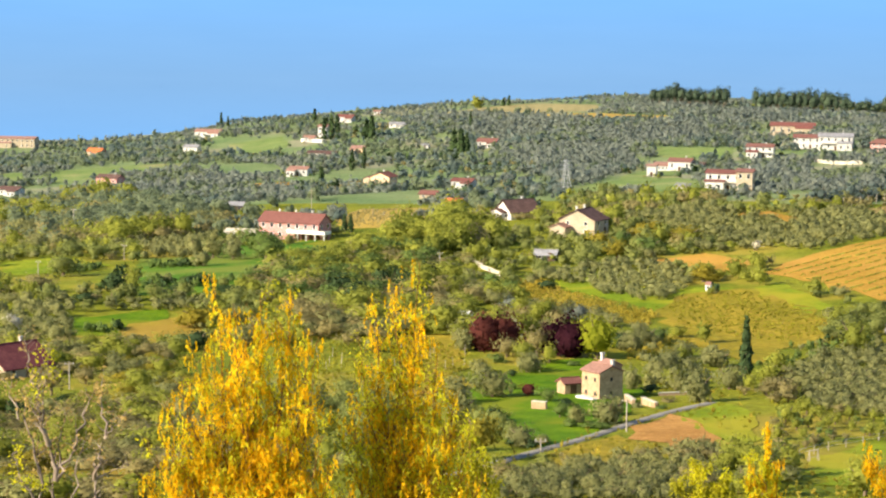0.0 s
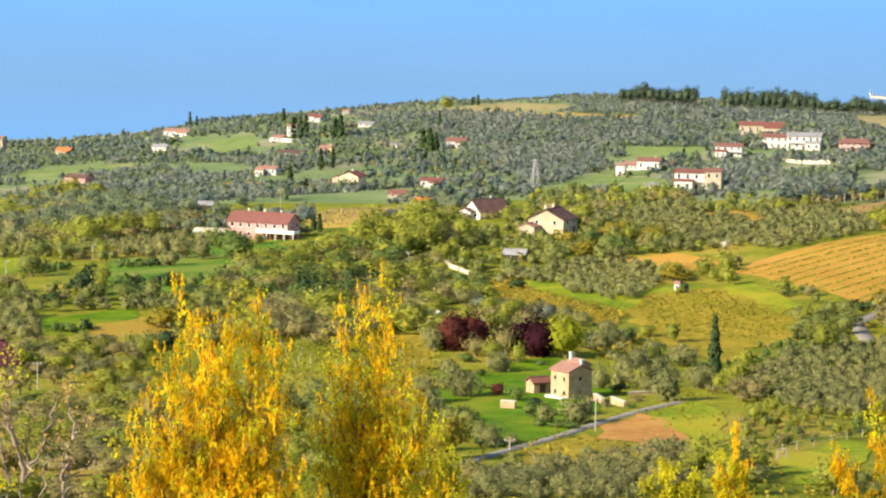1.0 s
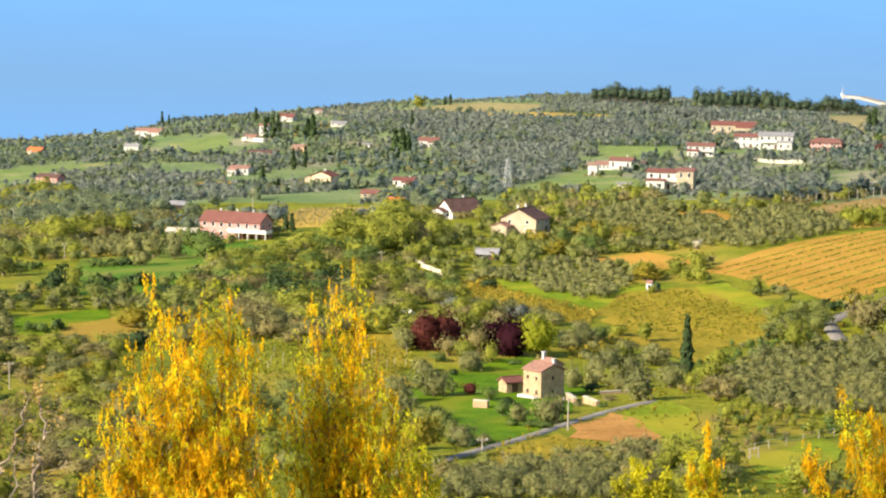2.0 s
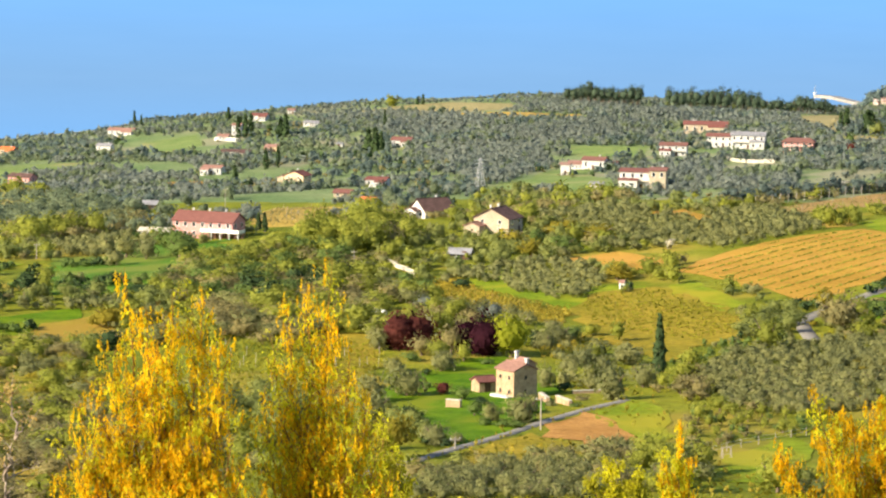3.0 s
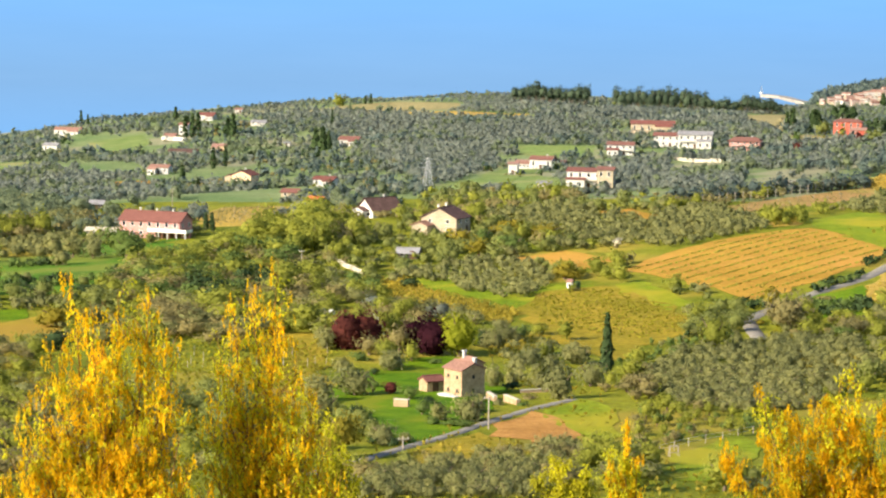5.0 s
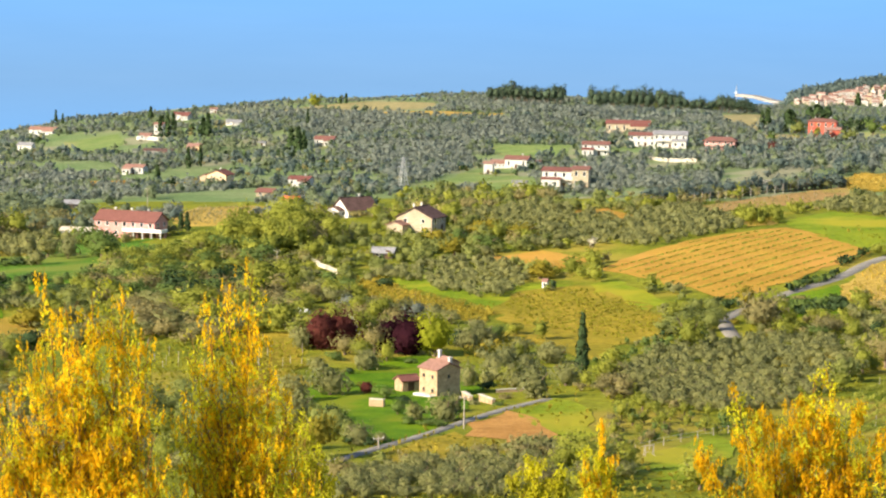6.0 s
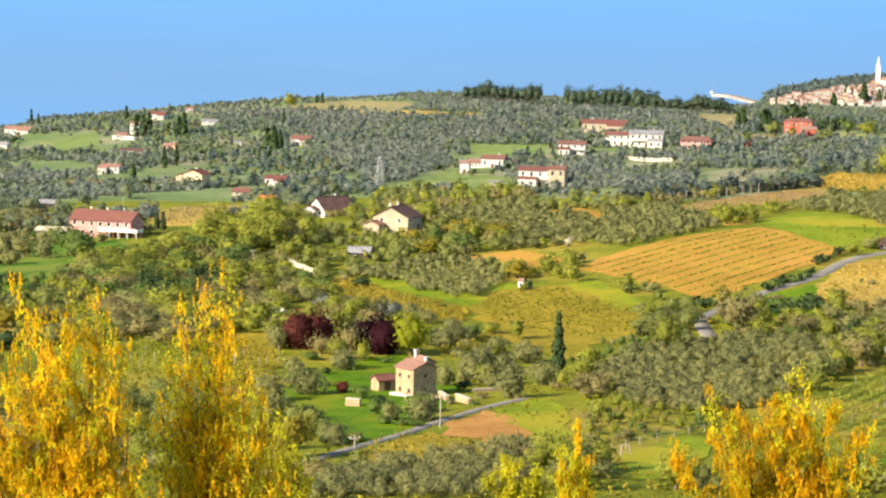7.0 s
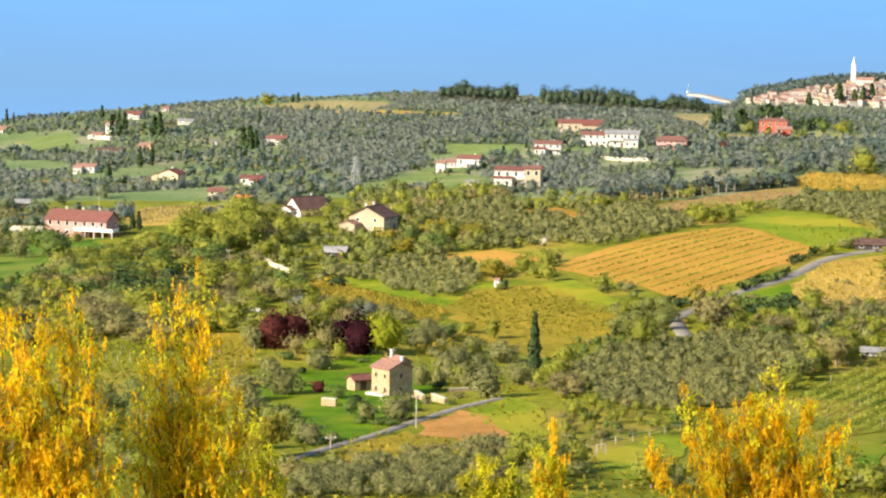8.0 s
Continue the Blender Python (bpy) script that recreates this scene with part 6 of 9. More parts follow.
plant("olive_tree", "olive", 18.3, 449.6, "spreading grey-green olive tree in the garden", "tree", 1.34, 1.33, 203, sink=0.7, group='olive trees of the garden')
plant("olive_tree", "olive", 23.8, 414.1, "spreading grey-green olive tree in the garden", "tree", 1.60, 1.29, 208, sink=0.7, group='olive trees of the garden')
plant("olive_tree", "olive", 20.8, 433.4, "spreading grey-green olive tree in the garden", "tree", 1.31, 1.33, 213, sink=0.7, group='olive trees of the garden')
plant("olive_tree", "olive", 30.4, 433.8, "spreading grey-green olive tree in the garden", "tree", 1.40, 1.23, 218, sink=0.7, group='olive trees of the garden')
plant("olive_tree", "olive", 13.7, 493.1, "spreading grey-green olive tree in the garden", "tree", 1.29, 1.33, 223, sink=0.7, group='olive trees of the garden')
plant("olive_tree", "olive", 17.4, 501.0, "spreading grey-green olive tree in the garden", "tree", 1.50, 1.07, 228, sink=0.7, group='olive trees of the garden')
plant("olive_tree", "olive", 30.7, 470.1, "spreading grey-green olive tree in the garden", "tree", 1.46, 1.18, 233, sink=0.7, group='olive trees of the garden')
plant("olive_tree", "olive", -19.5, 483.9, "spreading grey-green olive tree in the garden", "tree", 1.45, 1.23, 238, sink=0.7, group='olive trees of the garden')
plant("olive_tree", "olive", -15.1, 454.7, "spreading grey-green olive tree in the garden", "tree", 1.09, 1.00, 243, sink=0.7, group='olive trees of the garden')
plant("olive_tree", "olive", -17.8, 411.0, "spreading grey-green olive tree in the garden", "tree", 1.52, 1.25, 243, sink=0.7, group='olive trees of the garden')
plant("olive_tree", "olive", -15.7, 380.9, "spreading grey-green olive tree in the garden", "tree", 1.52, 1.25, 248, sink=0.7, group='olive trees of the garden')
plant("golden_bush", "gold", -18.2, 407.2, "golden yellow bush lit by the low sun", "bush", 1.34, 1.03, 263)
plant("leafy_bush", "fresh", -23.3, 636.9, "leafy bush in front of a pale wall", "bush", 1.03, 0.70, 268)
plant("leafy_bush", "green", -18.3, 620.9, "leafy bush in front of a pale wall", "bush", 1.39, 0.48, 273)
plant("leafy_bush", "fresh", -14.6, 612.9, "leafy bush in front of a pale wall", "bush", 0.83, 0.77, 278)
plant("leafy_bush", "olive", -21.2, 628.8, "leafy bush in front of a pale wall", "bush", 0.74, 0.78, 283)
plant("roadside_bush", "scrub", 77.9, 535.2, "bush at the edge of the hill road", "bush", 1.39, 0.84, 288)
plant("roadside_bush", "olive", 81.8, 542.8, "bush at the edge of the hill road", "bush", 1.07, 1.00, 293)
plant("roadside_bush", "fresh", 85.7, 549.4, "bush at the edge of the hill road", "bush", 1.10, 0.57, 298)
plant("roadside_bush", "olive", 88.6, 555.1, "bush at the edge of the hill road", "bush", 0.99, 0.96, 303)
plant("roadside_bush", "scrub", 93.5, 561.5, "bush at the edge of the hill road", "bush", 1.14, 0.44, 308)
plant("roadside_bush", "gold", 74.0, 529.6, "bush at the edge of the hill road", "bush", 0.91, 0.59, 313)
plant("slope_bush", "dark", -81.0, 388.3, "bush on the rough grass slope", "bush", 1.43, 0.50, 318)
plant("slope_bush", "dark", -84.7, 371.1, "bush on the rough grass slope", "bush", 1.37, 0.78, 323)
plant("slope_bush", "olive", -84.6, 451.1, "bush on the rough grass slope", "bush", 1.18, 0.97, 328)
plant("slope_bush", "olive", -79.1, 441.9, "bush on the rough grass slope", "bush", 1.10, 0.96, 333)
plant("slope_bush", "olive", -59.6, 380.9, "bush on the rough grass slope", "bush", 0.95, 1.07, 338)
plant("slope_bush", "scrub", -58.9, 298.8, "bush on the rough grass slope", "bush", 1.03, 0.83, 343)
plant("slope_bush", "olive", -59.5, 332.1, "bush on the rough grass slope", "bush", 1.11, 0.95, 348)
plant("slope_bush", "scrub", -85.4, 428.4, "bush on the rough grass slope", "bush", 1.23, 0.82, 353)
plant("slope_bush", "olive", -55.1, 336.9, "bush on the rough grass slope", "bush", 1.06, 0.89, 358)
plant("slope_bush", "scrub", -87.6, 409.5, "bush on the rough grass slope", "bush", 1.18, 1.36, 363)
plant("green_tree", "green", -83.2, 675.3, "dense green tree in front of the farmhouse", "tree", 2.56, 0.73, 368)
# added dark clump fills a shadowed patch of the terrace
plant("dark_tree", "dark", -109.4, 587.9, "dark leafy clump put for shade on the terrace", "tree", 2.00, 0.60, 373)
plant("dark_tree", "dark", -73.9, 483.5, "dark evergreen tree beside a terrace", "tree", 1.64, 0.77, 378)
plant("orange_bush", "gold", -80.9, 529.2, "rust-gold bush above the terrace", "bush", 3.15, 0.66, 383)
plant("leafy_tree", "fresh", -107.8, 602.5, "yellow-green tree on the terrace", "tree", 1.21, 0.88, 388)
plant("blossom_tree", "blossom", 53.4, 668.8, "small tree in white blossom", "tree", 0.83, 0.97, 393)
plant("blossom_tree", "blossom", -118.1, 515.1, "tree in pale blossom on the slope", "tree", 1.44, 0.62, 398)
plant("leafy_tree", "fresh", -103.6, 577.1, "yellow-green tree on the green terrace", "tree", 1.16, 1.04, 1001)
# two added dark clumps stand in for the shade beside the terrace
plant("dark_tree", "dark", -107.7, 573.9, "dark leafy clump put for shade beside the terrace", "tree", 1.54, 0.84, 1006)
plant("dark_tree", "dark", -111.7, 558.6, "low dark leafy clump put for shade beside the terrace", "bush", 1.81, 0.45, 1011)
plant("green_tree", "green", -51.2, 594.4, "bright green tree above dark bushes", "tree", 1.73, 0.76, 1016)
plant("dark_tree", "dark", -53.8, 584.2, "dark evergreen trees in the hollow", "tree", 1.43, 0.77, 1021)
plant("dark_tree", "dark", -45.1, 587.6, "dark evergreen trees in the hollow", "tree", 1.56, 0.84, 1026)
plant("green_tree", "green", -57.8, 597.1, "green tree in the hollow", "tree", 1.16, 1.03, 1031)
plant("leafy_tree", "moss", -71.1, 607.7, "soft green tree among bushes", "tree", 1.75, 0.80, 1036)
plant("leafy_tree", "fresh", -65.3, 621.0, "soft yellow-green tree among bushes", "tree", 1.61, 0.69, 1041)
plant("brown_tree", "scrub", -60.9, 585.9, "brownish budding thicket below the wood", "bush", 2.00, 0.85, 1046)
plant("brown_tree", "scrub", -52.0, 531.0, "grey-brown budding thicket above the terrace", "bush", 2.33, 0.72, 1051)
plant("grey_bush", "olive", -98.8, 601.5, "small grey-green bush on the terrace", "bush", 1.02, 0.82, 1056)
plant("grey_bush", "olive", -93.4, 598.7, "small grey-green bush on the terrace", "bush", 0.85, 0.88, 1061)
plant("leafy_tree", "moss", -133.2, 639.9, "soft green bush on the slope", "bush", 2.34, 0.69, 1066)
plant("brown_tree", "scrub", -127.0, 580.1, "brownish budding thicket on the slope", "bush", 2.30, 0.71, 1071)
plant("lime_tree", "scrub", 93.9, 461.5, "golden brown budding tree above the road", "tree", 1.60, 1.41, 1076)
plant("lime_tree", "fresh", 88.0, 453.7, "golden green tree beside the vineyard", "tree", 1.19, 1.04, 1081)
plant("dark_tree", "dark", 100.2, 502.5, "dark bush among the trees above the vineyard", "bush", 1.19, 0.95, 1086)
plant("green_bush", "green", 89.0, 506.9, "green hedge below the road", "bush", 1.50, 0.50, 1091)
plant("lime_tree", "fresh", 82.4, 507.1, "bright yellow-green bush below the road", "bush", 1.11, 0.58, 1096)
plant("villa_tree", "dark", 251.1, 1446.1, "dense dark tree beside the red villa", "tree", 4.88, 0.33, 403)
plant("villa_tree", "dark", 242.6, 1299.2, "dense dark tree beside the red villa", "tree", 3.67, 0.39, 408)
plant("villa_tree", "green", 220.6, 1332.4, "dense dark tree beside the red villa", "tree", 1.64, 0.80, 413)
plant("villa_tree", "green", 232.4, 1284.7, "dense dark tree beside the red villa", "tree", 1.72, 0.59, 418)
plant("villa_tree", "olive", 210.6, 1241.7, "dense dark tree beside the red villa", "tree", 1.22, 0.93, 423)
plant("lime_tree", "fresh", 59.3, 489.7, "yellow-green tree beside the road", "tree", 1.70, 1.01, 428)
plant("lime_tree", "scrub", 78.6, 518.7, "budding brown-green tree at the bend of the road", "tree", 2.70, 1.06, 433)
plant("golden_bush", "gold", 80.2, 556.3, "golden bush at the bend of the road", "bush", 1.83, 1.03, 438)
plant("lime_tree", "fresh", 95.4, 469.8, "yellow-green tree above the vineyard", "tree", 1.52, 0.88, 443)
plant("lime_tree", "fresh", 195.9, 923.7, "yellow-green tree above tall grass", "tree", 3.39, 0.67, 448)
plant("dark_tree", "green", 24.2, 669.3, "dark green bush beside the tilled field", "bush", 2.04, 0.70, 453)
plant("dark_tree", "green", 16.8, 683.6, "dark green bush beside the tilled field", "bush", 1.39, 0.96, 458)
plant("golden_bush", "gold", 34.7, 694.1, "golden yellow bush beside the field", "bush", 4.06, 0.49, 463)
plant("golden_bush", "gold", 25.4, 705.6, "golden yellow bush beside the field", "bush", 3.21, 0.66, 468)
plant("golden_bush", "gold", 14.8, 662.5, "golden yellow bush beside the field", "bush", 2.15, 1.03, 473)
plant("golden_bush", "gold", 35.4, 604.3, "golden yellow bush beside the field", "bush", 2.76, 0.62, 478)
plant("golden_bush", "gold", 10.4, 683.7, "golden yellow bush beside the field", "bush", 2.22, 1.03, 483)
plant("crest_tree", "fresh", -67.3, 1879.1, "round light green tree on the crest", "tree", 2.69, 0.78, 488)
# pines on the crest: place along it, depth, height
plant("evergreen_tree", "dark", 240.9, 1320.2, "dark evergreen tree beside the red villa", "tree", 1.60, 0.98, 2001)
plant("evergreen_tree", "dark", 244.9, 1320.1, "dark evergreen tree beside the red villa", "tree", 1.62, 1.10, 2006)
plant("evergreen_tree", "dark", 247.7, 1312.1, "dark evergreen tree beside the red villa", "tree", 1.60, 1.16, 2011)
plant("evergreen_tree", "dark", 250.1, 1302.0, "dark evergreen tree beside the red villa", "tree", 1.59, 1.10, 2016)
plant("evergreen_tree", "dark", 253.7, 1302.0, "dark evergreen tree beside the red villa", "tree", 1.39, 1.12, 2021)
plant("evergreen_tree", "dark", 242.8, 1355.3, "dark evergreen tree beside the red villa", "tree", 1.55, 1.43, 2026)
plant("evergreen_tree", "dark", 236.5, 1389.6, "dark evergreen tree beside the red villa", "tree", 1.69, 1.34, 2031)
plant("evergreen_tree", "dark", 243.6, 1408.5, "dark evergreen tree beside the red villa", "tree", 1.51, 1.40, 2036)
plant("leafy_tree", "moss", 221.6, 1195.1, "bright green tree among the olives by the villa", "tree", 2.47, 0.69, 2041)
plant("leafy_tree", "green", 242.6, 1246.0, "bright green tree among the olives by the villa", "tree", 2.10, 1.04, 2046)
plant("leafy_tree", "fresh", 248.8, 1228.8, "bright green tree among the olives by the villa", "tree", 2.75, 0.62, 2051)
plant("leafy_tree", "fresh", 217.0, 1263.5, "bright green tree among the olives by the villa", "tree", 1.41, 0.93, 2056)
plant("leafy_tree", "moss", 212.9, 1296.6, "bright green tree among the olives by the villa", "tree", 2.00, 1.17, 2061)
plant("leafy_tree", "green", 188.9, 1237.8, "bright green tree among the olives by the villa", "tree", 2.07, 0.87, 2066)
plant("leafy_tree", "moss", 259.9, 1276.8, "bright green tree among the olives by the villa", "tree", 1.32, 1.00, 2071)
plant("leafy_tree", "fern", 367.9, 1767.5, "bright green tree among the olives by the villa", "tree", 1.60, 1.43, 2076)
plant("plum_tree", "plum", 177.6, 1157.7, "dark purple-leaved tree on the far slope", "tree", 1.14, 1.04, 2081)
plant("green_tree", "green", -86.6, 691.0, "dense green tree below the farmhouse", "tree", 2.78, 0.79, 2086)
plant("evergreen_tree", "dark", -82.5, 687.9, "dark evergreen tree below the farmhouse", "tree", 1.76, 1.04, 2091)
plant("olive_tree", "olive", -107.5, 701.4, "grey-green olive tree beside the farmhouse meadow", "tree", 1.87, 1.09, 2096)
plant("olive_tree", "olive", -100.4, 691.2, "grey-green olive tree beside the farmhouse meadow", "tree", 2.03, 1.05, 2101)
plant("olive_tree", "olive", -93.4, 682.1, "grey-green olive tree beside the farmhouse meadow", "tree", 1.82, 1.09, 2106)
plant("olive_tree", "olive", -98.4, 658.2, "grey-green olive tree beside the farmhouse meadow", "tree", 1.58, 0.93, 2111)
plant("olive_tree", "olive", -59.1, 692.5, "grey-green olive tree beside the farmhouse meadow", "tree", 1.38, 0.94, 2116)
plant("olive_tree", "olive", -83.4, 736.0, "grey-green olive tree beside the farmhouse meadow", "tree", 1.28, 0.89, 2121)
plant("dark_bush", "dark", -81.4, 583.5, "low dark bush along a green terrace", "bush", 2.66, 0.23, 2126)
plant("dark_bush", "dark", -91.1, 602.9, "low dark bush along a green terrace", "bush", 2.10, 0.34, 2131)
plant("dark_bush", "dark", -75.9, 604.6, "low dark bush along a green terrace", "bush", 2.74, 0.29, 2136)
plant("dark_bush", "dark", -93.9, 584.8, "low dark bush along a green terrace", "bush", 1.77, 0.29, 2141)
# added bush stands in for a dark shadow on the lawn
plant("dark_bush", "dark", -10.6, 384.9, "low dark bush put for a shadow on the lawn", "bush", 1.39, 0.41, 2146)
plant("olive_tree", "olive", -20.2, 594.8, "low olive tree on the bank above the garden", "tree", 1.58, 0.82, 2301)
plant("olive_tree", "olive", -15.8, 573.6, "low olive tree on the bank above the garden", "tree", 1.53, 0.82, 2306)
plant("grey_bush", "sage", -11.7, 558.5, "grey-green bush on the bank above the garden", "bush", 1.41, 0.76, 2311)
plant("olive_tree", "olive", -7.7, 552.4, "low olive tree on the bank above the garden", "tree", 1.40, 0.85, 2316)
plant("olive_tree", "olive", -3.1, 547.2, "low olive tree on the bank above the garden", "tree", 1.46, 0.82, 2321)
plant("olive_tree", "olive", 0.5, 537.1, "low olive tree on the bank above the garden", "tree", 1.62, 0.87, 2326)
plant("grey_bush", "sage", 4.1, 535.0, "grey-green bush on the bank above the garden", "bush", 1.55, 0.81, 2331)
plant("olive_tree", "olive", 7.8, 530.9, "low olive tree on the bank above the garden", "tree", 1.41, 0.87, 2336)
plant("olive_tree", "olive", 11.4, 526.8, "low olive tree on the bank above the garden", "tree", 1.27, 0.83, 2341)
plant("green_bush", "green", -16.9, 603.7, "mid-green leafy bush on the bank above the garden", "bush", 1.37, 0.87, 2346)
plant("green_bush", "green", -12.9, 595.6, "mid-green leafy bush on the bank above the garden", "bush", 1.50, 0.73, 2351)
plant("olive_tree", "olive", 16.5, 517.6, "low olive tree on the bank above the garden", "tree", 1.19, 0.81, 2356)
plant("green_bush", "green", 20.4, 506.4, "mid-green leafy bush on the bank above the garden", "bush", 1.28, 0.68, 2361)
plant("leafy_bush", "fresh", 24.6, 513.3, "yellow-green bush on the bank above the garden", "bush", 1.04, 0.57, 2366)
plant("evergreen_bush", "dark", -3.5, 605.4, "dark evergreen bush on the bank above the garden", "bush", 1.66, 0.44, 2371)
plant("olive_tree", "olive", -7.7, 615.6, "low olive tree on the bank above the garden", "tree", 1.34, 0.71, 2376)
# dark row of trees above the brown vineyard
for _k in range(34):
    _f = _k / 33 * 2
    _a, _b = ((81.0, 810.3), (120.6, 851.1)) if _f < 1 else ((120.6, 851.1), (161.0, 876.9))
    _f = _f % 1 if _k < 33 else 1
    plant("row_tree", "holm" if _k % 3 else "olive", _a[0] + (_b[0] - _a[0]) * _f, _a[1] + (_b[1] - _a[1]) * _f + 3 * (_k % 2), "dark grey-green tree in the row above the vineyard", "tree", 1.15 + 0.12 * (_k * 7 % 5), 0.9 + 0.06 * (_k % 4), 2501 + 5 * _k, group="row of trees above the vineyard")
# clumps of pines on the crest: from x to x, depth, heights along the clump; a second row stands behind the first
PINES = []
for _x1, _x2, _y, _tops in (
    (66.5, 120.3, 1852, (12.8, 13.4, 14.6, 17.9, 16, 14.3, 14.1, 12.8, 14.9, 17.3, 15.7)),
    (142.3, 231.9, 1846, (17.6, 16.7, 16.4, 18.6, 21.1, 19.3, 19.1, 20.2, 19, 20.8, 18.7, 16.9, 16.4, 14.2, 10.8, 11.6, 8.1)),
    (235.8, 266.2, 1850, (11.3, 13.5, 15.3, 15.4, 14.6, 13.9, 11.3, 13.3, 10.9, 7.6)),
):
    for _k, _h in enumerate(_tops):
        _x = _x1 + (_x2 - _x1) * _k / (len(_tops) - 1)
        PINES += [(_x, _y, _h), (_x * 1.02 + 1.0, _y + 28, _h * (1.03 if _y != 1850 else 0.85))]
for _k, (_x, _y, _h) in enumerate(PINES):
    _w = 1.35 + 0.5 * ((_k * 37) % 11) / 10
    plant("pine_tree", "moss" if _k % 9 == 4 and _k > 20 else "pine", _x, _y, "pale green young tree before the pines" if _k % 9 == 4 and _k > 20 else "dark green pine on the crest of the hill", "tree", _w, max(0.5, _h / 9.2 / _w), 493 + 5 * _k, group="pines on the crest", n=300)
cypress(-268.9, 1893.3, 11.6, 2.2, seed=158)
cypress(-262.0, 1882.2, 8.9, 1.8, seed=159)
cypress(-192.8, 1867.7, 9.6, 3.1, seed=160)
cypress(-165.9, 1672.1, 14.1, 3.1, seed=161)
cypress(-159.8, 1661.6, 16.3, 3.5, seed=162)
cypress(-155.9, 1662.0, 15.6, 3.1, seed=163)
cypress(-168.1, 1710.1, 12.0, 3.2, seed=164)
cypress(-130.9, 1646.1, 15.4, 3.8, seed=165)
cypress(-134.6, 1648.9, 11.6, 4.6, seed=166)
cypress(-63.4, 1637.6, 13.0, 1.9, seed=167)
cypress(-67.2, 1482.6, 13.8, 4.2, seed=168)
cypress(-60.9, 1431.9, 15.4, 4.0, seed=169)
cypress(-58.4, 1453.0, 12.2, 3.4, seed=170)
cypress(-116.4, 1327.7, 11.8, 2.5, seed=171)
cypress(-111.1, 1343.2, 11.9, 2.2, seed=172)
cypress(-69.8, 771.5, 5.4, 1.6, seed=173)
cypress(-67.6, 768.7, 5.8, 1.6, seed=174)
cypress(-128.1, 1277.1, 6.6, 2.4, seed=175)
cypress(-42.8, 1861.0, 7.8, 2.2, seed=176)
cypress(-47.4, 1869.8, 6.1, 2.2, seed=177)
cypress(199.8, 1344.8, 10.8, 2.2, seed=178)
cypress(202.9, 1344.3, 12.0, 3.5, seed=179)
cypress(213.1, 1334.6, 11.3, 5.0, seed=180)
cypress(215.5, 1334.2, 9.4, 4.4, seed=181)
cypress(247.1, 1469.0, 7.6, 4.9, seed=182)
cypress(290.5, 1691.6, 9.6, 6.4, seed=183)
cypress(253.4, 1443.7, 8.2, 4.8, seed=184)
cypress(232.1, 1297.0, 6.1, 2.5, seed=185)
cypress(34.4, 449.7, 11.7, 2.1, seed=186, label="tall slim dark cypress above the olive grove")
cypress(698.9, 3486.4, 31.5, 9.9, seed=187)
cypress(718.6, 3474.2, 23.1, 7.4, seed=188)
cypress(734.3, 3491.6, 23.3, 7.5, seed=189)
cypress(748.6, 3496.8, 25.0, 7.5, seed=190)
cypress(376.5, 2002.4, 10.4, 4.3, seed=191)
plant("dark_bush", "dark", -6.9, 350.3, "low dark evergreen bush in the garden", "bush", 0.71, 0.55, 963)
plant("dark_bush", "dark", -4.0, 347.4, "low dark evergreen bush in the garden", "bush", 0.59, 0.60, 968)
plant("dark_bush", "dark", 1.0, 407.6, "low dark evergreen bush in the garden", "bush", 0.92, 0.45, 973)
plant("dark_bush", "dark", 15.8, 426.5, "low dark evergreen bush in the garden", "bush", 0.82, 0.68, 978)
plant("dark_bush", "dark", -9.1, 449.8, "low dark evergreen bush in the garden", "bush", 0.66, 0.62, 983)
plant("dark_bush", "dark", -7.9, 374.4, "low dark evergreen bush in the garden", "bush", 0.76, 0.60, 988)
plant("dark_bush", "dark", -11.0, 390.4, "low dark evergreen bush in the garden", "bush", 0.88, 0.58, 993)
plant("green_bush", "green", -78.3, 750.8, "leafy green bush beside a house", "bush", 0.57, 0.79, 998, "plants beside the houses")
plant("brown_bush", "scrub", -74.0, 748.8, "brownish budding bush beside a house", "bush", 0.50, 0.70, 1003, "plants beside the houses")
plant("grey_bush", "sage", -92.5, 747.4, "grey-green bush beside a house", "bush", 0.45, 0.95, 1008, "plants beside the houses")
plant("green_bush", "green", -95.3, 748.9, "leafy green bush beside a house", "bush", 0.38, 0.84, 1013, "plants beside the houses")
plant("leafy_tree", "fresh", -102.6, 762.1, "tree in yellow-green leaf beside a house", "tree", 0.61, 1.26, 1018, "plants beside the houses")
plant("olive_tree", "olive", -101.1, 763.5, "grey-green olive tree beside a house", "tree", 0.62, 1.20, 1023, "plants beside the houses")
plant("olive_tree", "olive", -101.6, 762.0, "grey-green olive tree beside a house", "tree", 0.66, 1.21, 1028, "plants beside the houses")
plant("green_bush", "green", 14.5, 700.3, "leafy green bush beside a house", "bush", 0.46, 0.74, 1033, "plants beside the houses")
plant("olive_tree", "olive", 14.6, 700.3, "grey-green olive tree beside a house", "tree", 0.42, 0.87, 1038, "plants beside the houses")
plant("leafy_tree", "fresh", 7.4, 702.0, "tree in yellow-green leaf beside a house", "tree", 0.51, 0.93, 1043, "plants beside the houses")
plant("olive_tree", "olive", 3.2, 701.1, "grey-green olive tree beside a house", "tree", 0.52, 0.93, 1048, "plants beside the houses")
plant("olive_tree", "olive", 16.0, 712.8, "grey-green olive tree beside a house", "tree", 0.58, 1.10, 1053, "plants beside the houses")
plant("evergreen_bush", "dark", 16.8, 709.3, "dark evergreen bush beside a house", "bush", 0.56, 0.91, 1058, "plants beside the houses")
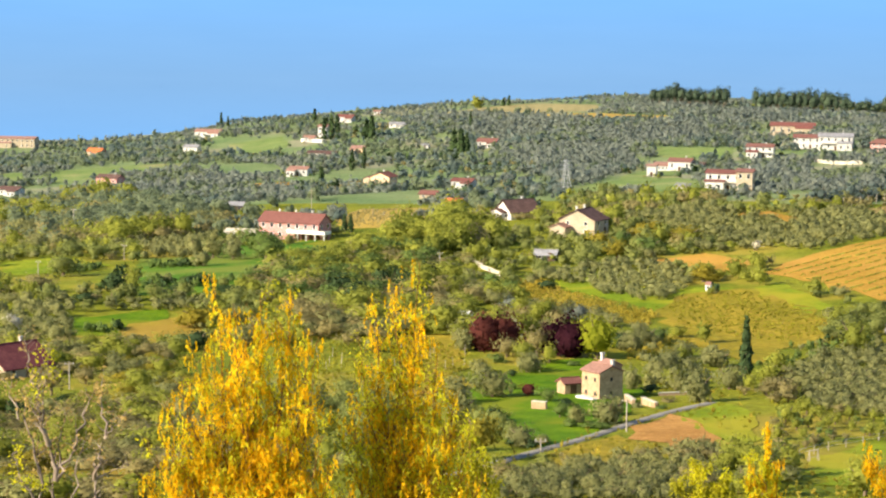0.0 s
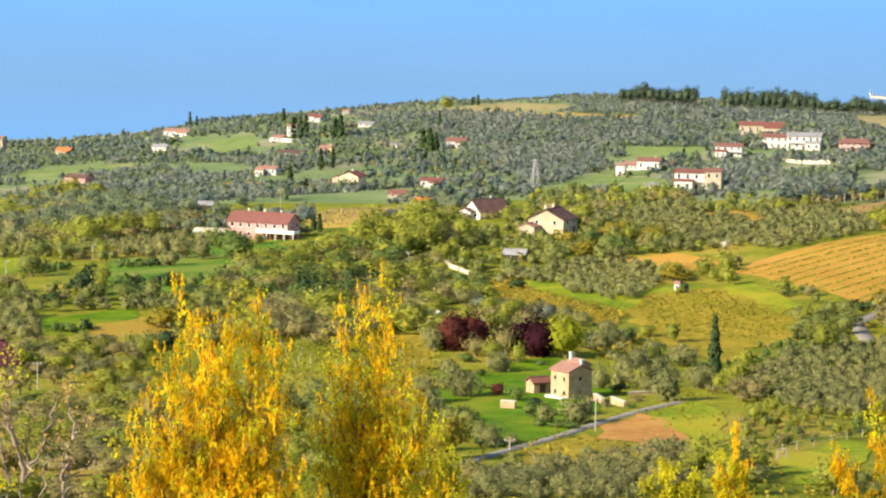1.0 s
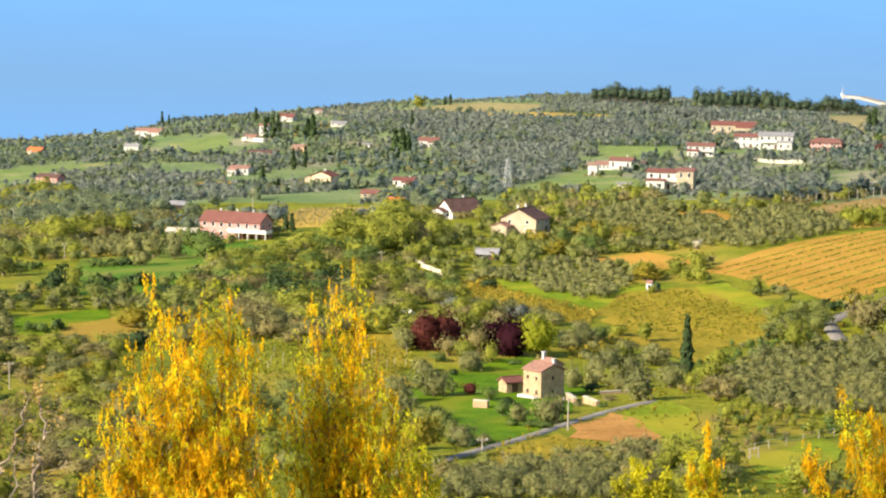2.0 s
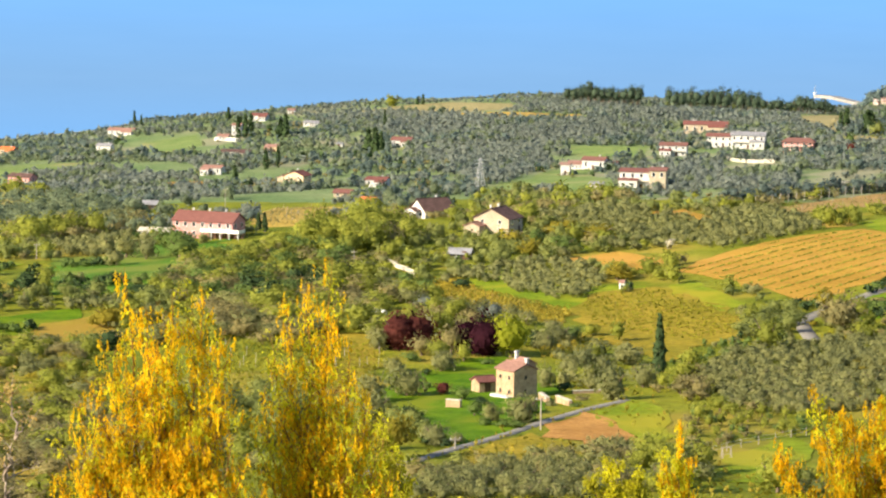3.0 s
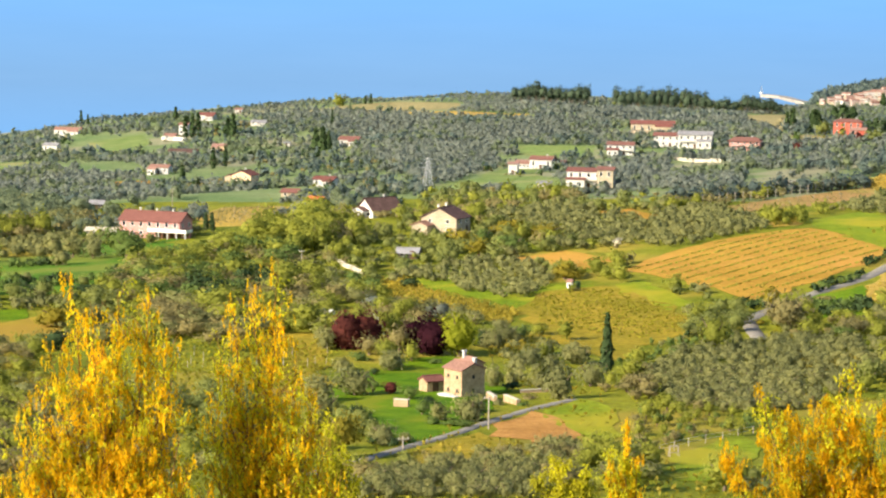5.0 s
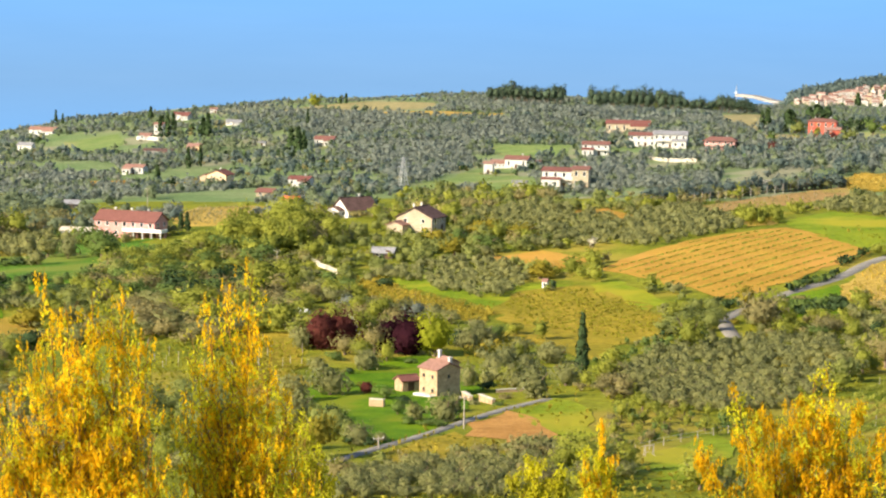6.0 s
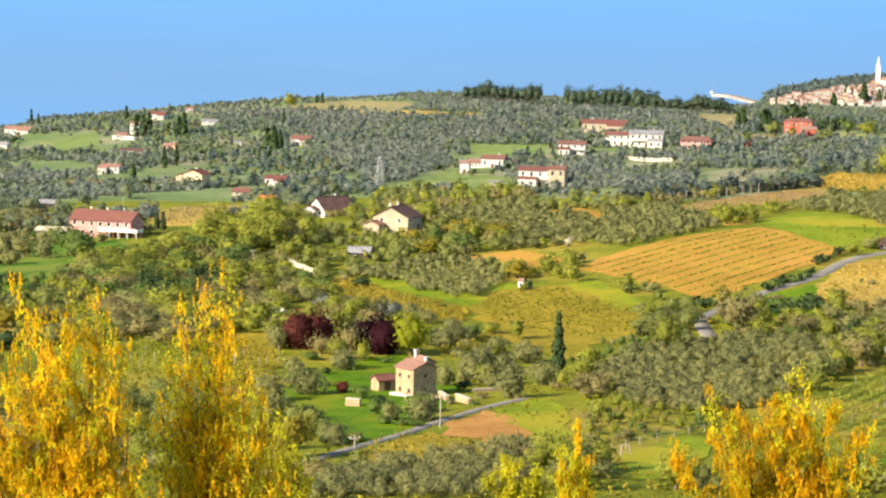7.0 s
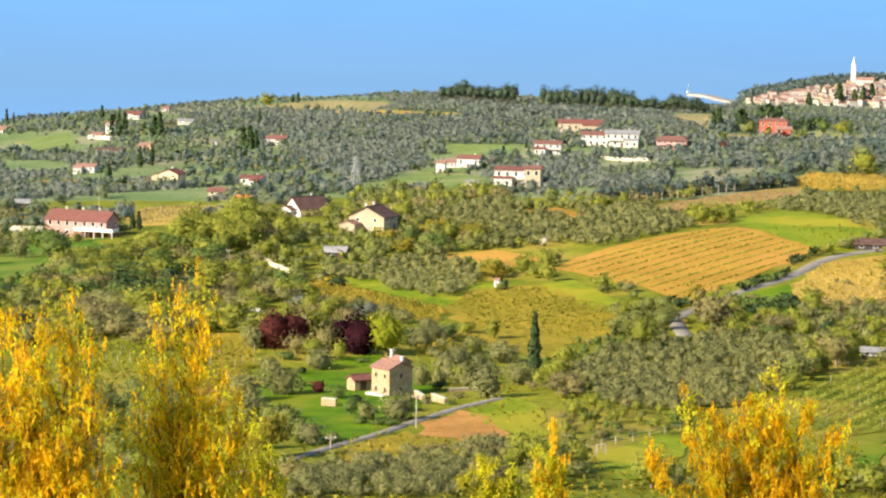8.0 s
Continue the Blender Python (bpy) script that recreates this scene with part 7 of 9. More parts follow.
plant("green_bush", "green", 17.3, 715.3, "leafy green bush beside a house", "bush", 0.58, 0.92, 1063, "plants beside the houses")
plant("olive_tree", "olive", -14.8, 783.7, "grey-green olive tree beside a house", "tree", 0.50, 0.84, 1068, "plants beside the houses")
plant("grey_bush", "sage", -9.1, 780.3, "grey-green bush beside a house", "bush", 0.38, 0.76, 1073, "plants beside the houses")
plant("leafy_tree", "fresh", -9.5, 784.9, "tree in yellow-green leaf beside a house", "tree", 0.58, 0.77, 1078, "plants beside the houses")
plant("grey_bush", "sage", -13.9, 781.9, "grey-green bush beside a house", "bush", 0.51, 0.83, 1083, "plants beside the houses")
plant("brown_bush", "scrub", -3.7, 788.1, "brownish budding bush beside a house", "bush", 0.59, 1.02, 1088, "plants beside the houses")
plant("green_bush", "green", -4.5, 788.9, "leafy green bush beside a house", "bush", 0.58, 0.93, 1093, "plants beside the houses")
plant("evergreen_bush", "dark", -26.1, 787.9, "dark evergreen bush beside a house", "bush", 0.65, 1.10, 1098, "plants beside the houses")
plant("grey_bush", "sage", -87.2, 1176.1, "grey-green bush beside a house", "bush", 0.42, 0.84, 1103, "plants beside the houses")
plant("evergreen_bush", "dark", -89.6, 1179.1, "dark evergreen bush beside a house", "bush", 0.55, 0.89, 1108, "plants beside the houses")
plant("green_bush", "green", -82.5, 1176.6, "leafy green bush beside a house", "bush", 0.55, 0.80, 1113, "plants beside the houses")
plant("green_bush", "green", -80.9, 1177.2, "leafy green bush beside a house", "bush", 0.59, 0.84, 1118, "plants beside the houses")
plant("brown_bush", "scrub", -78.4, 1192.5, "brownish budding bush beside a house", "bush", 0.50, 1.29, 1123, "plants beside the houses")
plant("olive_tree", "olive", -79.0, 1183.9, "grey-green olive tree beside a house", "tree", 0.47, 1.27, 1128, "plants beside the houses")
plant("leafy_tree", "fresh", -100.7, 1188.7, "tree in yellow-green leaf beside a house", "tree", 0.57, 1.17, 1133, "plants beside the houses")
plant("olive_tree", "olive", -48.5, 1042.3, "grey-green olive tree beside a house", "tree", 0.34, 0.91, 1138, "plants beside the houses")
plant("leafy_tree", "fresh", -48.0, 1045.7, "tree in yellow-green leaf beside a house", "tree", 0.50, 0.92, 1143, "plants beside the houses")
plant("grey_bush", "sage", -43.1, 1043.7, "grey-green bush beside a house", "bush", 0.33, 0.84, 1148, "plants beside the houses")
plant("olive_tree", "olive", -42.7, 1043.5, "grey-green olive tree beside a house", "tree", 0.35, 0.82, 1153, "plants beside the houses")
plant("grey_bush", "sage", -52.0, 1048.9, "grey-green bush beside a house", "bush", 0.63, 0.92, 1158, "plants beside the houses")
plant("green_bush", "green", -35.6, 850.5, "leafy green bush beside a house", "bush", 0.48, 0.95, 1163, "plants beside the houses")
plant("evergreen_bush", "dark", -39.2, 855.4, "dark evergreen bush beside a house", "bush", 0.59, 0.92, 1168, "plants beside the houses")
plant("olive_tree", "olive", -39.3, 853.0, "grey-green olive tree beside a house", "tree", 0.46, 0.93, 1173, "plants beside the houses")
plant("grey_bush", "sage", -40.9, 852.9, "grey-green bush beside a house", "bush", 0.43, 0.87, 1178, "plants beside the houses")
plant("grey_bush", "sage", -43.6, 858.2, "grey-green bush beside a house", "bush", 0.59, 1.30, 1183, "plants beside the houses")
plant("evergreen_bush", "dark", -50.9, 1496.7, "dark evergreen bush beside a house", "bush", 0.43, 0.85, 1188, "plants beside the houses")
plant("evergreen_bush", "dark", -50.4, 1500.1, "dark evergreen bush beside a house", "bush", 0.37, 0.75, 1193, "plants beside the houses")
plant("green_bush", "green", -44.4, 1499.6, "leafy green bush beside a house", "bush", 0.40, 0.77, 1198, "plants beside the houses")
plant("grey_bush", "sage", -39.7, 1501.6, "grey-green bush beside a house", "bush", 0.39, 0.99, 1203, "plants beside the houses")
plant("brown_bush", "scrub", -37.7, 1508.7, "brownish budding bush beside a house", "bush", 0.59, 1.18, 1208, "plants beside the houses")
plant("evergreen_bush", "dark", -57.2, 1512.1, "dark evergreen bush beside a house", "bush", 0.52, 1.10, 1213, "plants beside the houses")
plant("leafy_tree", "fresh", -37.8, 1512.2, "tree in yellow-green leaf beside a house", "tree", 0.54, 1.20, 1218, "plants beside the houses")
plant("brown_bush", "scrub", 52.7, 934.2, "brownish budding bush beside a house", "bush", 0.45, 0.83, 1223, "plants beside the houses")
plant("brown_bush", "scrub", 64.9, 933.9, "brownish budding bush beside a house", "bush", 0.58, 0.90, 1228, "plants beside the houses")
plant("olive_tree", "olive", 66.1, 935.0, "grey-green olive tree beside a house", "tree", 0.43, 0.97, 1233, "plants beside the houses")
plant("grey_bush", "sage", 56.5, 933.9, "grey-green bush beside a house", "bush", 0.58, 0.96, 1238, "plants beside the houses")
plant("leafy_tree", "fresh", 77.0, 942.5, "tree in yellow-green leaf beside a house", "tree", 0.44, 1.14, 1243, "plants beside the houses")
plant("leafy_tree", "fresh", 77.0, 944.6, "tree in yellow-green leaf beside a house", "tree", 0.44, 1.27, 1248, "plants beside the houses")
plant("olive_tree", "olive", 77.9, 942.5, "grey-green olive tree beside a house", "tree", 0.44, 0.91, 1253, "plants beside the houses")
plant("grey_bush", "sage", 58.9, 1164.3, "grey-green bush beside a house", "bush", 0.33, 0.76, 1258, "plants beside the houses")
plant("leafy_tree", "fresh", 53.0, 1161.8, "tree in yellow-green leaf beside a house", "tree", 0.32, 0.90, 1263, "plants beside the houses")
plant("evergreen_bush", "dark", 56.9, 1165.6, "dark evergreen bush beside a house", "bush", 0.46, 0.76, 1268, "plants beside the houses")
plant("green_bush", "green", 51.7, 1163.6, "leafy green bush beside a house", "bush", 0.33, 0.76, 1273, "plants beside the houses")
plant("evergreen_bush", "dark", 65.3, 1177.5, "dark evergreen bush beside a house", "bush", 0.46, 1.09, 1278, "plants beside the houses")
plant("evergreen_bush", "dark", 64.8, 1172.7, "dark evergreen bush beside a house", "bush", 0.53, 0.95, 1283, "plants beside the houses")
plant("leafy_tree", "fresh", 64.6, 1176.0, "tree in yellow-green leaf beside a house", "tree", 0.67, 1.20, 1288, "plants beside the houses")
plant("grey_bush", "sage", 39.2, 1114.4, "grey-green bush beside a house", "bush", 0.56, 0.71, 1293, "plants beside the houses")
plant("brown_bush", "scrub", 37.0, 1110.8, "brownish budding bush beside a house", "bush", 0.54, 0.71, 1298, "plants beside the houses")
plant("leafy_tree", "fresh", 43.4, 1112.4, "tree in yellow-green leaf beside a house", "tree", 0.43, 0.88, 1303, "plants beside the houses")
plant("leafy_tree", "fresh", 41.6, 1114.8, "tree in yellow-green leaf beside a house", "tree", 0.52, 0.74, 1308, "plants beside the houses")
plant("grey_bush", "sage", 44.5, 1121.6, "grey-green bush beside a house", "bush", 0.67, 1.09, 1313, "plants beside the houses")
plant("leafy_tree", "fresh", 44.3, 929.6, "tree in yellow-green leaf beside a house", "tree", 0.36, 0.99, 1318, "plants beside the houses")
plant("grey_bush", "sage", 48.9, 927.2, "grey-green bush beside a house", "bush", 0.33, 0.78, 1323, "plants beside the houses")
plant("brown_bush", "scrub", 48.4, 924.5, "brownish budding bush beside a house", "bush", 0.44, 0.74, 1328, "plants beside the houses")
plant("leafy_tree", "fresh", 44.1, 928.9, "tree in yellow-green leaf beside a house", "tree", 0.46, 0.78, 1333, "plants beside the houses")
plant("olive_tree", "olive", 51.2, 934.0, "grey-green olive tree beside a house", "tree", 0.64, 1.00, 1338, "plants beside the houses")
plant("green_bush", "green", 93.8, 1237.9, "leafy green bush beside a house", "bush", 0.51, 0.75, 1343, "plants beside the houses")
plant("evergreen_bush", "dark", 91.9, 1236.1, "dark evergreen bush beside a house", "bush", 0.55, 0.76, 1348, "plants beside the houses")
plant("olive_tree", "olive", 106.5, 1240.0, "grey-green olive tree beside a house", "tree", 0.51, 0.83, 1353, "plants beside the houses")
plant("grey_bush", "sage", 97.4, 1235.1, "grey-green bush beside a house", "bush", 0.54, 0.95, 1358, "plants beside the houses")
plant("leafy_tree", "fresh", 111.2, 1246.8, "tree in yellow-green leaf beside a house", "tree", 0.50, 1.01, 1363, "plants beside the houses")
plant("olive_tree", "olive", 110.2, 1249.9, "grey-green olive tree beside a house", "tree", 0.46, 1.13, 1368, "plants beside the houses")
plant("green_bush", "green", 89.3, 1246.7, "leafy green bush beside a house", "bush", 0.59, 1.00, 1373, "plants beside the houses")
plant("leafy_tree", "fresh", 147.5, 1446.8, "tree in yellow-green leaf beside a house", "tree", 0.51, 0.88, 1378, "plants beside the houses")
plant("evergreen_bush", "dark", 136.6, 1449.2, "dark evergreen bush beside a house", "bush", 0.42, 0.71, 1383, "plants beside the houses")
plant("brown_bush", "scrub", 125.6, 1446.3, "brownish budding bush beside a house", "bush", 0.34, 0.86, 1388, "plants beside the houses")
plant("brown_bush", "scrub", 137.4, 1449.3, "brownish budding bush beside a house", "bush", 0.56, 0.87, 1393, "plants beside the houses")
plant("leafy_tree", "fresh", 117.4, 1457.8, "tree in yellow-green leaf beside a house", "tree", 0.47, 0.93, 1398, "plants beside the houses")
plant("olive_tree", "olive", 115.5, 1461.0, "grey-green olive tree beside a house", "tree", 0.63, 1.01, 1403, "plants beside the houses")
plant("leafy_tree", "fresh", 156.3, 1455.6, "tree in yellow-green leaf beside a house", "tree", 0.66, 1.23, 1408, "plants beside the houses")
plant("grey_bush", "sage", 125.1, 1269.8, "grey-green bush beside a house", "bush", 0.55, 0.96, 1413, "plants beside the houses")
plant("olive_tree", "olive", 117.8, 1270.9, "grey-green olive tree beside a house", "tree", 0.48, 0.73, 1418, "plants beside the houses")
plant("green_bush", "green", 122.4, 1267.0, "leafy green bush beside a house", "bush", 0.37, 0.83, 1423, "plants beside the houses")
plant("olive_tree", "olive", 118.5, 1269.4, "grey-green olive tree beside a house", "tree", 0.50, 0.79, 1428, "plants beside the houses")
plant("evergreen_bush", "dark", 138.3, 1276.8, "dark evergreen bush beside a house", "bush", 0.68, 1.27, 1433, "plants beside the houses")
plant("grey_bush", "sage", 116.0, 1274.4, "grey-green bush beside a house", "bush", 0.64, 1.25, 1438, "plants beside the houses")
plant("evergreen_bush", "dark", 116.1, 1281.5, "dark evergreen bush beside a house", "bush", 0.64, 0.99, 1443, "plants beside the houses")
plant("brown_bush", "scrub", 143.9, 1253.5, "brownish budding bush beside a house", "bush", 0.32, 0.96, 1448, "plants beside the houses")
plant("grey_bush", "sage", 140.7, 1251.5, "grey-green bush beside a house", "bush", 0.42, 0.89, 1453, "plants beside the houses")
plant("olive_tree", "olive", 136.5, 1253.8, "grey-green olive tree beside a house", "tree", 0.55, 0.81, 1458, "plants beside the houses")
plant("olive_tree", "olive", 148.1, 1254.7, "grey-green olive tree beside a house", "tree", 0.50, 0.95, 1463, "plants beside the houses")
plant("evergreen_bush", "dark", 153.5, 1267.7, "dark evergreen bush beside a house", "bush", 0.56, 0.91, 1468, "plants beside the houses")
plant("grey_bush", "sage", 153.1, 1265.2, "grey-green bush beside a house", "bush", 0.64, 1.28, 1473, "plants beside the houses")
plant("grey_bush", "sage", 126.2, 1262.6, "grey-green bush beside a house", "bush", 0.50, 1.09, 1478, "plants beside the houses")
plant("green_bush", "green", 169.8, 1225.5, "leafy green bush beside a house", "bush", 0.42, 0.88, 1483, "plants beside the houses")
plant("leafy_tree", "fresh", 171.0, 1227.5, "tree in yellow-green leaf beside a house", "tree", 0.53, 0.76, 1488, "plants beside the houses")
plant("brown_bush", "scrub", 168.0, 1225.6, "brownish budding bush beside a house", "bush", 0.57, 0.88, 1493, "plants beside the houses")
plant("evergreen_bush", "dark", 160.5, 1226.7, "dark evergreen bush beside a house", "bush", 0.35, 0.98, 1498, "plants beside the houses")
plant("olive_tree", "olive", 175.2, 1236.9, "grey-green olive tree beside a house", "tree", 0.61, 0.98, 1503, "plants beside the houses")
plant("grey_bush", "sage", 149.6, 1232.3, "grey-green bush beside a house", "bush", 0.64, 1.15, 1508, "plants beside the houses")
plant("grey_bush", "sage", 175.0, 1236.7, "grey-green bush beside a house", "bush", 0.46, 1.13, 1513, "plants beside the houses")
plant("green_bush", "green", 214.1, 1273.1, "leafy green bush beside a house", "bush", 0.47, 0.75, 1518, "plants beside the houses")
plant("olive_tree", "olive", 231.7, 1268.4, "grey-green olive tree beside a house", "tree", 0.51, 0.98, 1523, "plants beside the houses")
plant("leafy_tree", "fresh", 222.4, 1273.1, "tree in yellow-green leaf beside a house", "tree", 0.41, 0.73, 1528, "plants beside the houses")
plant("grey_bush", "sage", 216.7, 1269.8, "grey-green bush beside a house", "bush", 0.50, 0.90, 1533, "plants beside the houses")
plant("grey_bush", "sage", 235.9, 1276.8, "grey-green bush beside a house", "bush", 0.64, 1.02, 1538, "plants beside the houses")
plant("olive_tree", "olive", 209.5, 1279.8, "grey-green olive tree beside a house", "tree", 0.57, 0.99, 1543, "plants beside the houses")
plant("green_bush", "green", 210.3, 1280.8, "leafy green bush beside a house", "bush", 0.51, 1.11, 1548, "plants beside the houses")
plant("brown_bush", "scrub", -262.0, 1331.5, "brownish budding bush beside a house", "bush", 0.35, 0.85, 1553, "plants beside the houses")
plant("brown_bush", "scrub", -249.4, 1331.7, "brownish budding bush beside a house", "bush", 0.41, 0.75, 1558, "plants beside the houses")
plant("green_bush", "green", -245.2, 1332.4, "leafy green bush beside a house", "bush", 0.42, 0.99, 1563, "plants beside the houses")
plant("brown_bush", "scrub", -259.8, 1331.3, "brownish budding bush beside a house", "bush", 0.53, 0.71, 1568, "plants beside the houses")
plant("grey_bush", "sage", -239.9, 1342.2, "grey-green bush beside a house", "bush", 0.51, 1.05, 1573, "plants beside the houses")
plant("olive_tree", "olive", -263.4, 1342.8, "grey-green olive tree beside a house", "tree", 0.45, 1.12, 1578, "plants beside the houses")
plant("olive_tree", "olive", -241.4, 1338.9, "grey-green olive tree beside a house", "tree", 0.68, 1.16, 1583, "plants beside the houses")
plant("evergreen_bush", "dark", -284.7, 1267.2, "dark evergreen bush beside a house", "bush", 0.51, 0.72, 1588, "plants beside the houses")
plant("evergreen_bush", "dark", -296.6, 1267.0, "dark evergreen bush beside a house", "bush", 0.32, 0.84, 1593, "plants beside the houses")
plant("evergreen_bush", "dark", -293.4, 1266.7, "dark evergreen bush beside a house", "bush", 0.33, 0.96, 1598, "plants beside the houses")
plant("grey_bush", "sage", -297.3, 1264.8, "grey-green bush beside a house", "bush", 0.41, 0.88, 1603, "plants beside the houses")
plant("grey_bush", "sage", -282.5, 1273.7, "grey-green bush beside a house", "bush", 0.60, 1.26, 1608, "plants beside the houses")
plant("grey_bush", "sage", -302.5, 1272.4, "grey-green bush beside a house", "bush", 0.61, 0.95, 1613, "plants beside the houses")
plant("green_bush", "green", -284.0, 1278.2, "leafy green bush beside a house", "bush", 0.48, 1.13, 1618, "plants beside the houses")
plant("brown_bush", "scrub", -198.9, 1076.3, "brownish budding bush beside a house", "bush", 0.48, 0.86, 1623, "plants beside the houses")
plant("leafy_tree", "fresh", -199.5, 1073.7, "tree in yellow-green leaf beside a house", "tree", 0.46, 0.73, 1628, "plants beside the houses")
plant("leafy_tree", "fresh", -200.7, 1076.1, "tree in yellow-green leaf beside a house", "tree", 0.54, 0.98, 1633, "plants beside the houses")
plant("grey_bush", "sage", -199.5, 1074.5, "grey-green bush beside a house", "bush", 0.40, 0.89, 1638, "plants beside the houses")
plant("grey_bush", "sage", -203.6, 1085.7, "grey-green bush beside a house", "bush", 0.43, 1.29, 1643, "plants beside the houses")
plant("brown_bush", "scrub", -353.7, 1799.1, "brownish budding bush beside a house", "bush", 0.44, 0.86, 1648, "plants beside the houses")
plant("green_bush", "green", -344.2, 1800.6, "leafy green bush beside a house", "bush", 0.38, 0.89, 1653, "plants beside the houses")
plant("olive_tree", "olive", -346.2, 1798.2, "grey-green olive tree beside a house", "tree", 0.53, 0.91, 1658, "plants beside the houses")
plant("brown_bush", "scrub", -346.5, 1803.2, "brownish budding bush beside a house", "bush", 0.38, 0.71, 1663, "plants beside the houses")
plant("grey_bush", "sage", -342.2, 1808.6, "grey-green bush beside a house", "bush", 0.45, 0.90, 1668, "plants beside the houses")
plant("evergreen_bush", "dark", -341.8, 1807.7, "dark evergreen bush beside a house", "bush", 0.52, 1.25, 1673, "plants beside the houses")
plant("brown_bush", "scrub", -342.2, 1813.9, "brownish budding bush beside a house", "bush", 0.51, 1.19, 1678, "plants beside the houses")
plant("grey_bush", "sage", -250.8, 1661.9, "grey-green bush beside a house", "bush", 0.33, 0.97, 1683, "plants beside the houses")
plant("evergreen_bush", "dark", -263.3, 1664.4, "dark evergreen bush beside a house", "bush", 0.45, 0.87, 1688, "plants beside the houses")
plant("evergreen_bush", "dark", -255.0, 1665.5, "dark evergreen bush beside a house", "bush", 0.38, 0.85, 1693, "plants beside the houses")
plant("olive_tree", "olive", -261.1, 1662.0, "grey-green olive tree beside a house", "tree", 0.53, 0.83, 1698, "plants beside the houses")
plant("grey_bush", "sage", -248.4, 1668.0, "grey-green bush beside a house", "bush", 0.66, 1.03, 1703, "plants beside the houses")
plant("green_bush", "green", -267.2, 1669.3, "leafy green bush beside a house", "bush", 0.46, 0.96, 1708, "plants beside the houses")
plant("olive_tree", "olive", -247.8, 1671.0, "grey-green olive tree beside a house", "tree", 0.60, 1.10, 1713, "plants beside the houses")
plant("evergreen_bush", "dark", -266.5, 1806.2, "dark evergreen bush beside a house", "bush", 0.39, 0.79, 1718, "plants beside the houses")
plant("brown_bush", "scrub", -264.5, 1808.2, "brownish budding bush beside a house", "bush", 0.56, 0.76, 1723, "plants beside the houses")
plant("leafy_tree", "fresh", -267.5, 1809.4, "tree in yellow-green leaf beside a house", "tree", 0.35, 0.73, 1728, "plants beside the houses")
plant("evergreen_bush", "dark", -280.6, 1805.1, "dark evergreen bush beside a house", "bush", 0.40, 0.77, 1733, "plants beside the houses")
plant("leafy_tree", "fresh", -282.9, 1812.3, "tree in yellow-green leaf beside a house", "tree", 0.51, 0.99, 1738, "plants beside the houses")
plant("evergreen_bush", "dark", -282.9, 1817.4, "dark evergreen bush beside a house", "bush", 0.50, 1.12, 1743, "plants beside the houses")
plant("leafy_tree", "fresh", -250.8, 1819.3, "tree in yellow-green leaf beside a house", "tree", 0.66, 1.19, 1748, "plants beside the houses")
plant("green_bush", "green", -146.5, 1298.2, "leafy green bush beside a house", "bush", 0.50, 0.94, 1753, "plants beside the houses")
plant("brown_bush", "scrub", -144.0, 1295.6, "brownish budding bush beside a house", "bush", 0.39, 0.99, 1758, "plants beside the houses")
plant("green_bush", "green", -136.3, 1298.1, "leafy green bush beside a house", "bush", 0.55, 0.78, 1763, "plants beside the houses")
plant("grey_bush", "sage", -141.2, 1297.4, "grey-green bush beside a house", "bush", 0.58, 0.99, 1768, "plants beside the houses")
plant("evergreen_bush", "dark", -151.4, 1301.4, "dark evergreen bush beside a house", "bush", 0.62, 0.91, 1773, "plants beside the houses")
plant("leafy_tree", "fresh", -151.4, 1307.5, "tree in yellow-green leaf beside a house", "tree", 0.45, 1.27, 1778, "plants beside the houses")
plant("olive_tree", "olive", -134.5, 1304.2, "grey-green olive tree beside a house", "tree", 0.50, 1.05, 1783, "plants beside the houses")
plant("evergreen_bush", "dark", -168.1, 1837.0, "dark evergreen bush beside a house", "bush", 0.55, 0.74, 1788, "plants beside the houses")
plant("evergreen_bush", "dark", -173.6, 1837.2, "dark evergreen bush beside a house", "bush", 0.45, 0.74, 1793, "plants beside the houses")
plant("olive_tree", "olive", -164.4, 1836.5, "grey-green olive tree beside a house", "tree", 0.32, 0.84, 1798, "plants beside the houses")
plant("green_bush", "green", -158.7, 1833.1, "leafy green bush beside a house", "bush", 0.54, 0.88, 1803, "plants beside the houses")
plant("olive_tree", "olive", -175.0, 1840.0, "grey-green olive tree beside a house", "tree", 0.45, 1.27, 1808, "plants beside the houses")
plant("grey_bush", "sage", -175.3, 1848.1, "grey-green bush beside a house", "bush", 0.50, 1.01, 1813, "plants beside the houses")
plant("grey_bush", "sage", -156.6, 1844.9, "grey-green bush beside a house", "bush", 0.62, 0.90, 1818, "plants beside the houses")
plant("grey_bush", "sage", -163.2, 1689.0, "grey-green bush beside a house", "bush", 0.37, 0.78, 1823, "plants beside the houses")
plant("olive_tree", "olive", -167.7, 1684.3, "grey-green olive tree beside a house", "tree", 0.47, 0.97, 1828, "plants beside the houses")
plant("grey_bush", "sage", -165.0, 1684.9, "grey-green bush beside a house", "bush", 0.48, 0.81, 1833, "plants beside the houses")
plant("brown_bush", "scrub", -171.7, 1687.3, "brownish budding bush beside a house", "bush", 0.48, 0.82, 1838, "plants beside the houses")
plant("olive_tree", "olive", -164.0, 1696.0, "grey-green olive tree beside a house", "tree", 0.64, 1.22, 1843, "plants beside the houses")
plant("evergreen_bush", "dark", -125.9, 1707.7, "dark evergreen bush beside a house", "bush", 0.52, 0.78, 1848, "plants beside the houses")
plant("green_bush", "green", -112.9, 1709.1, "leafy green bush beside a house", "bush", 0.46, 0.74, 1853, "plants beside the houses")
plant("green_bush", "green", -112.7, 1707.1, "leafy green bush beside a house", "bush", 0.55, 0.78, 1858, "plants beside the houses")
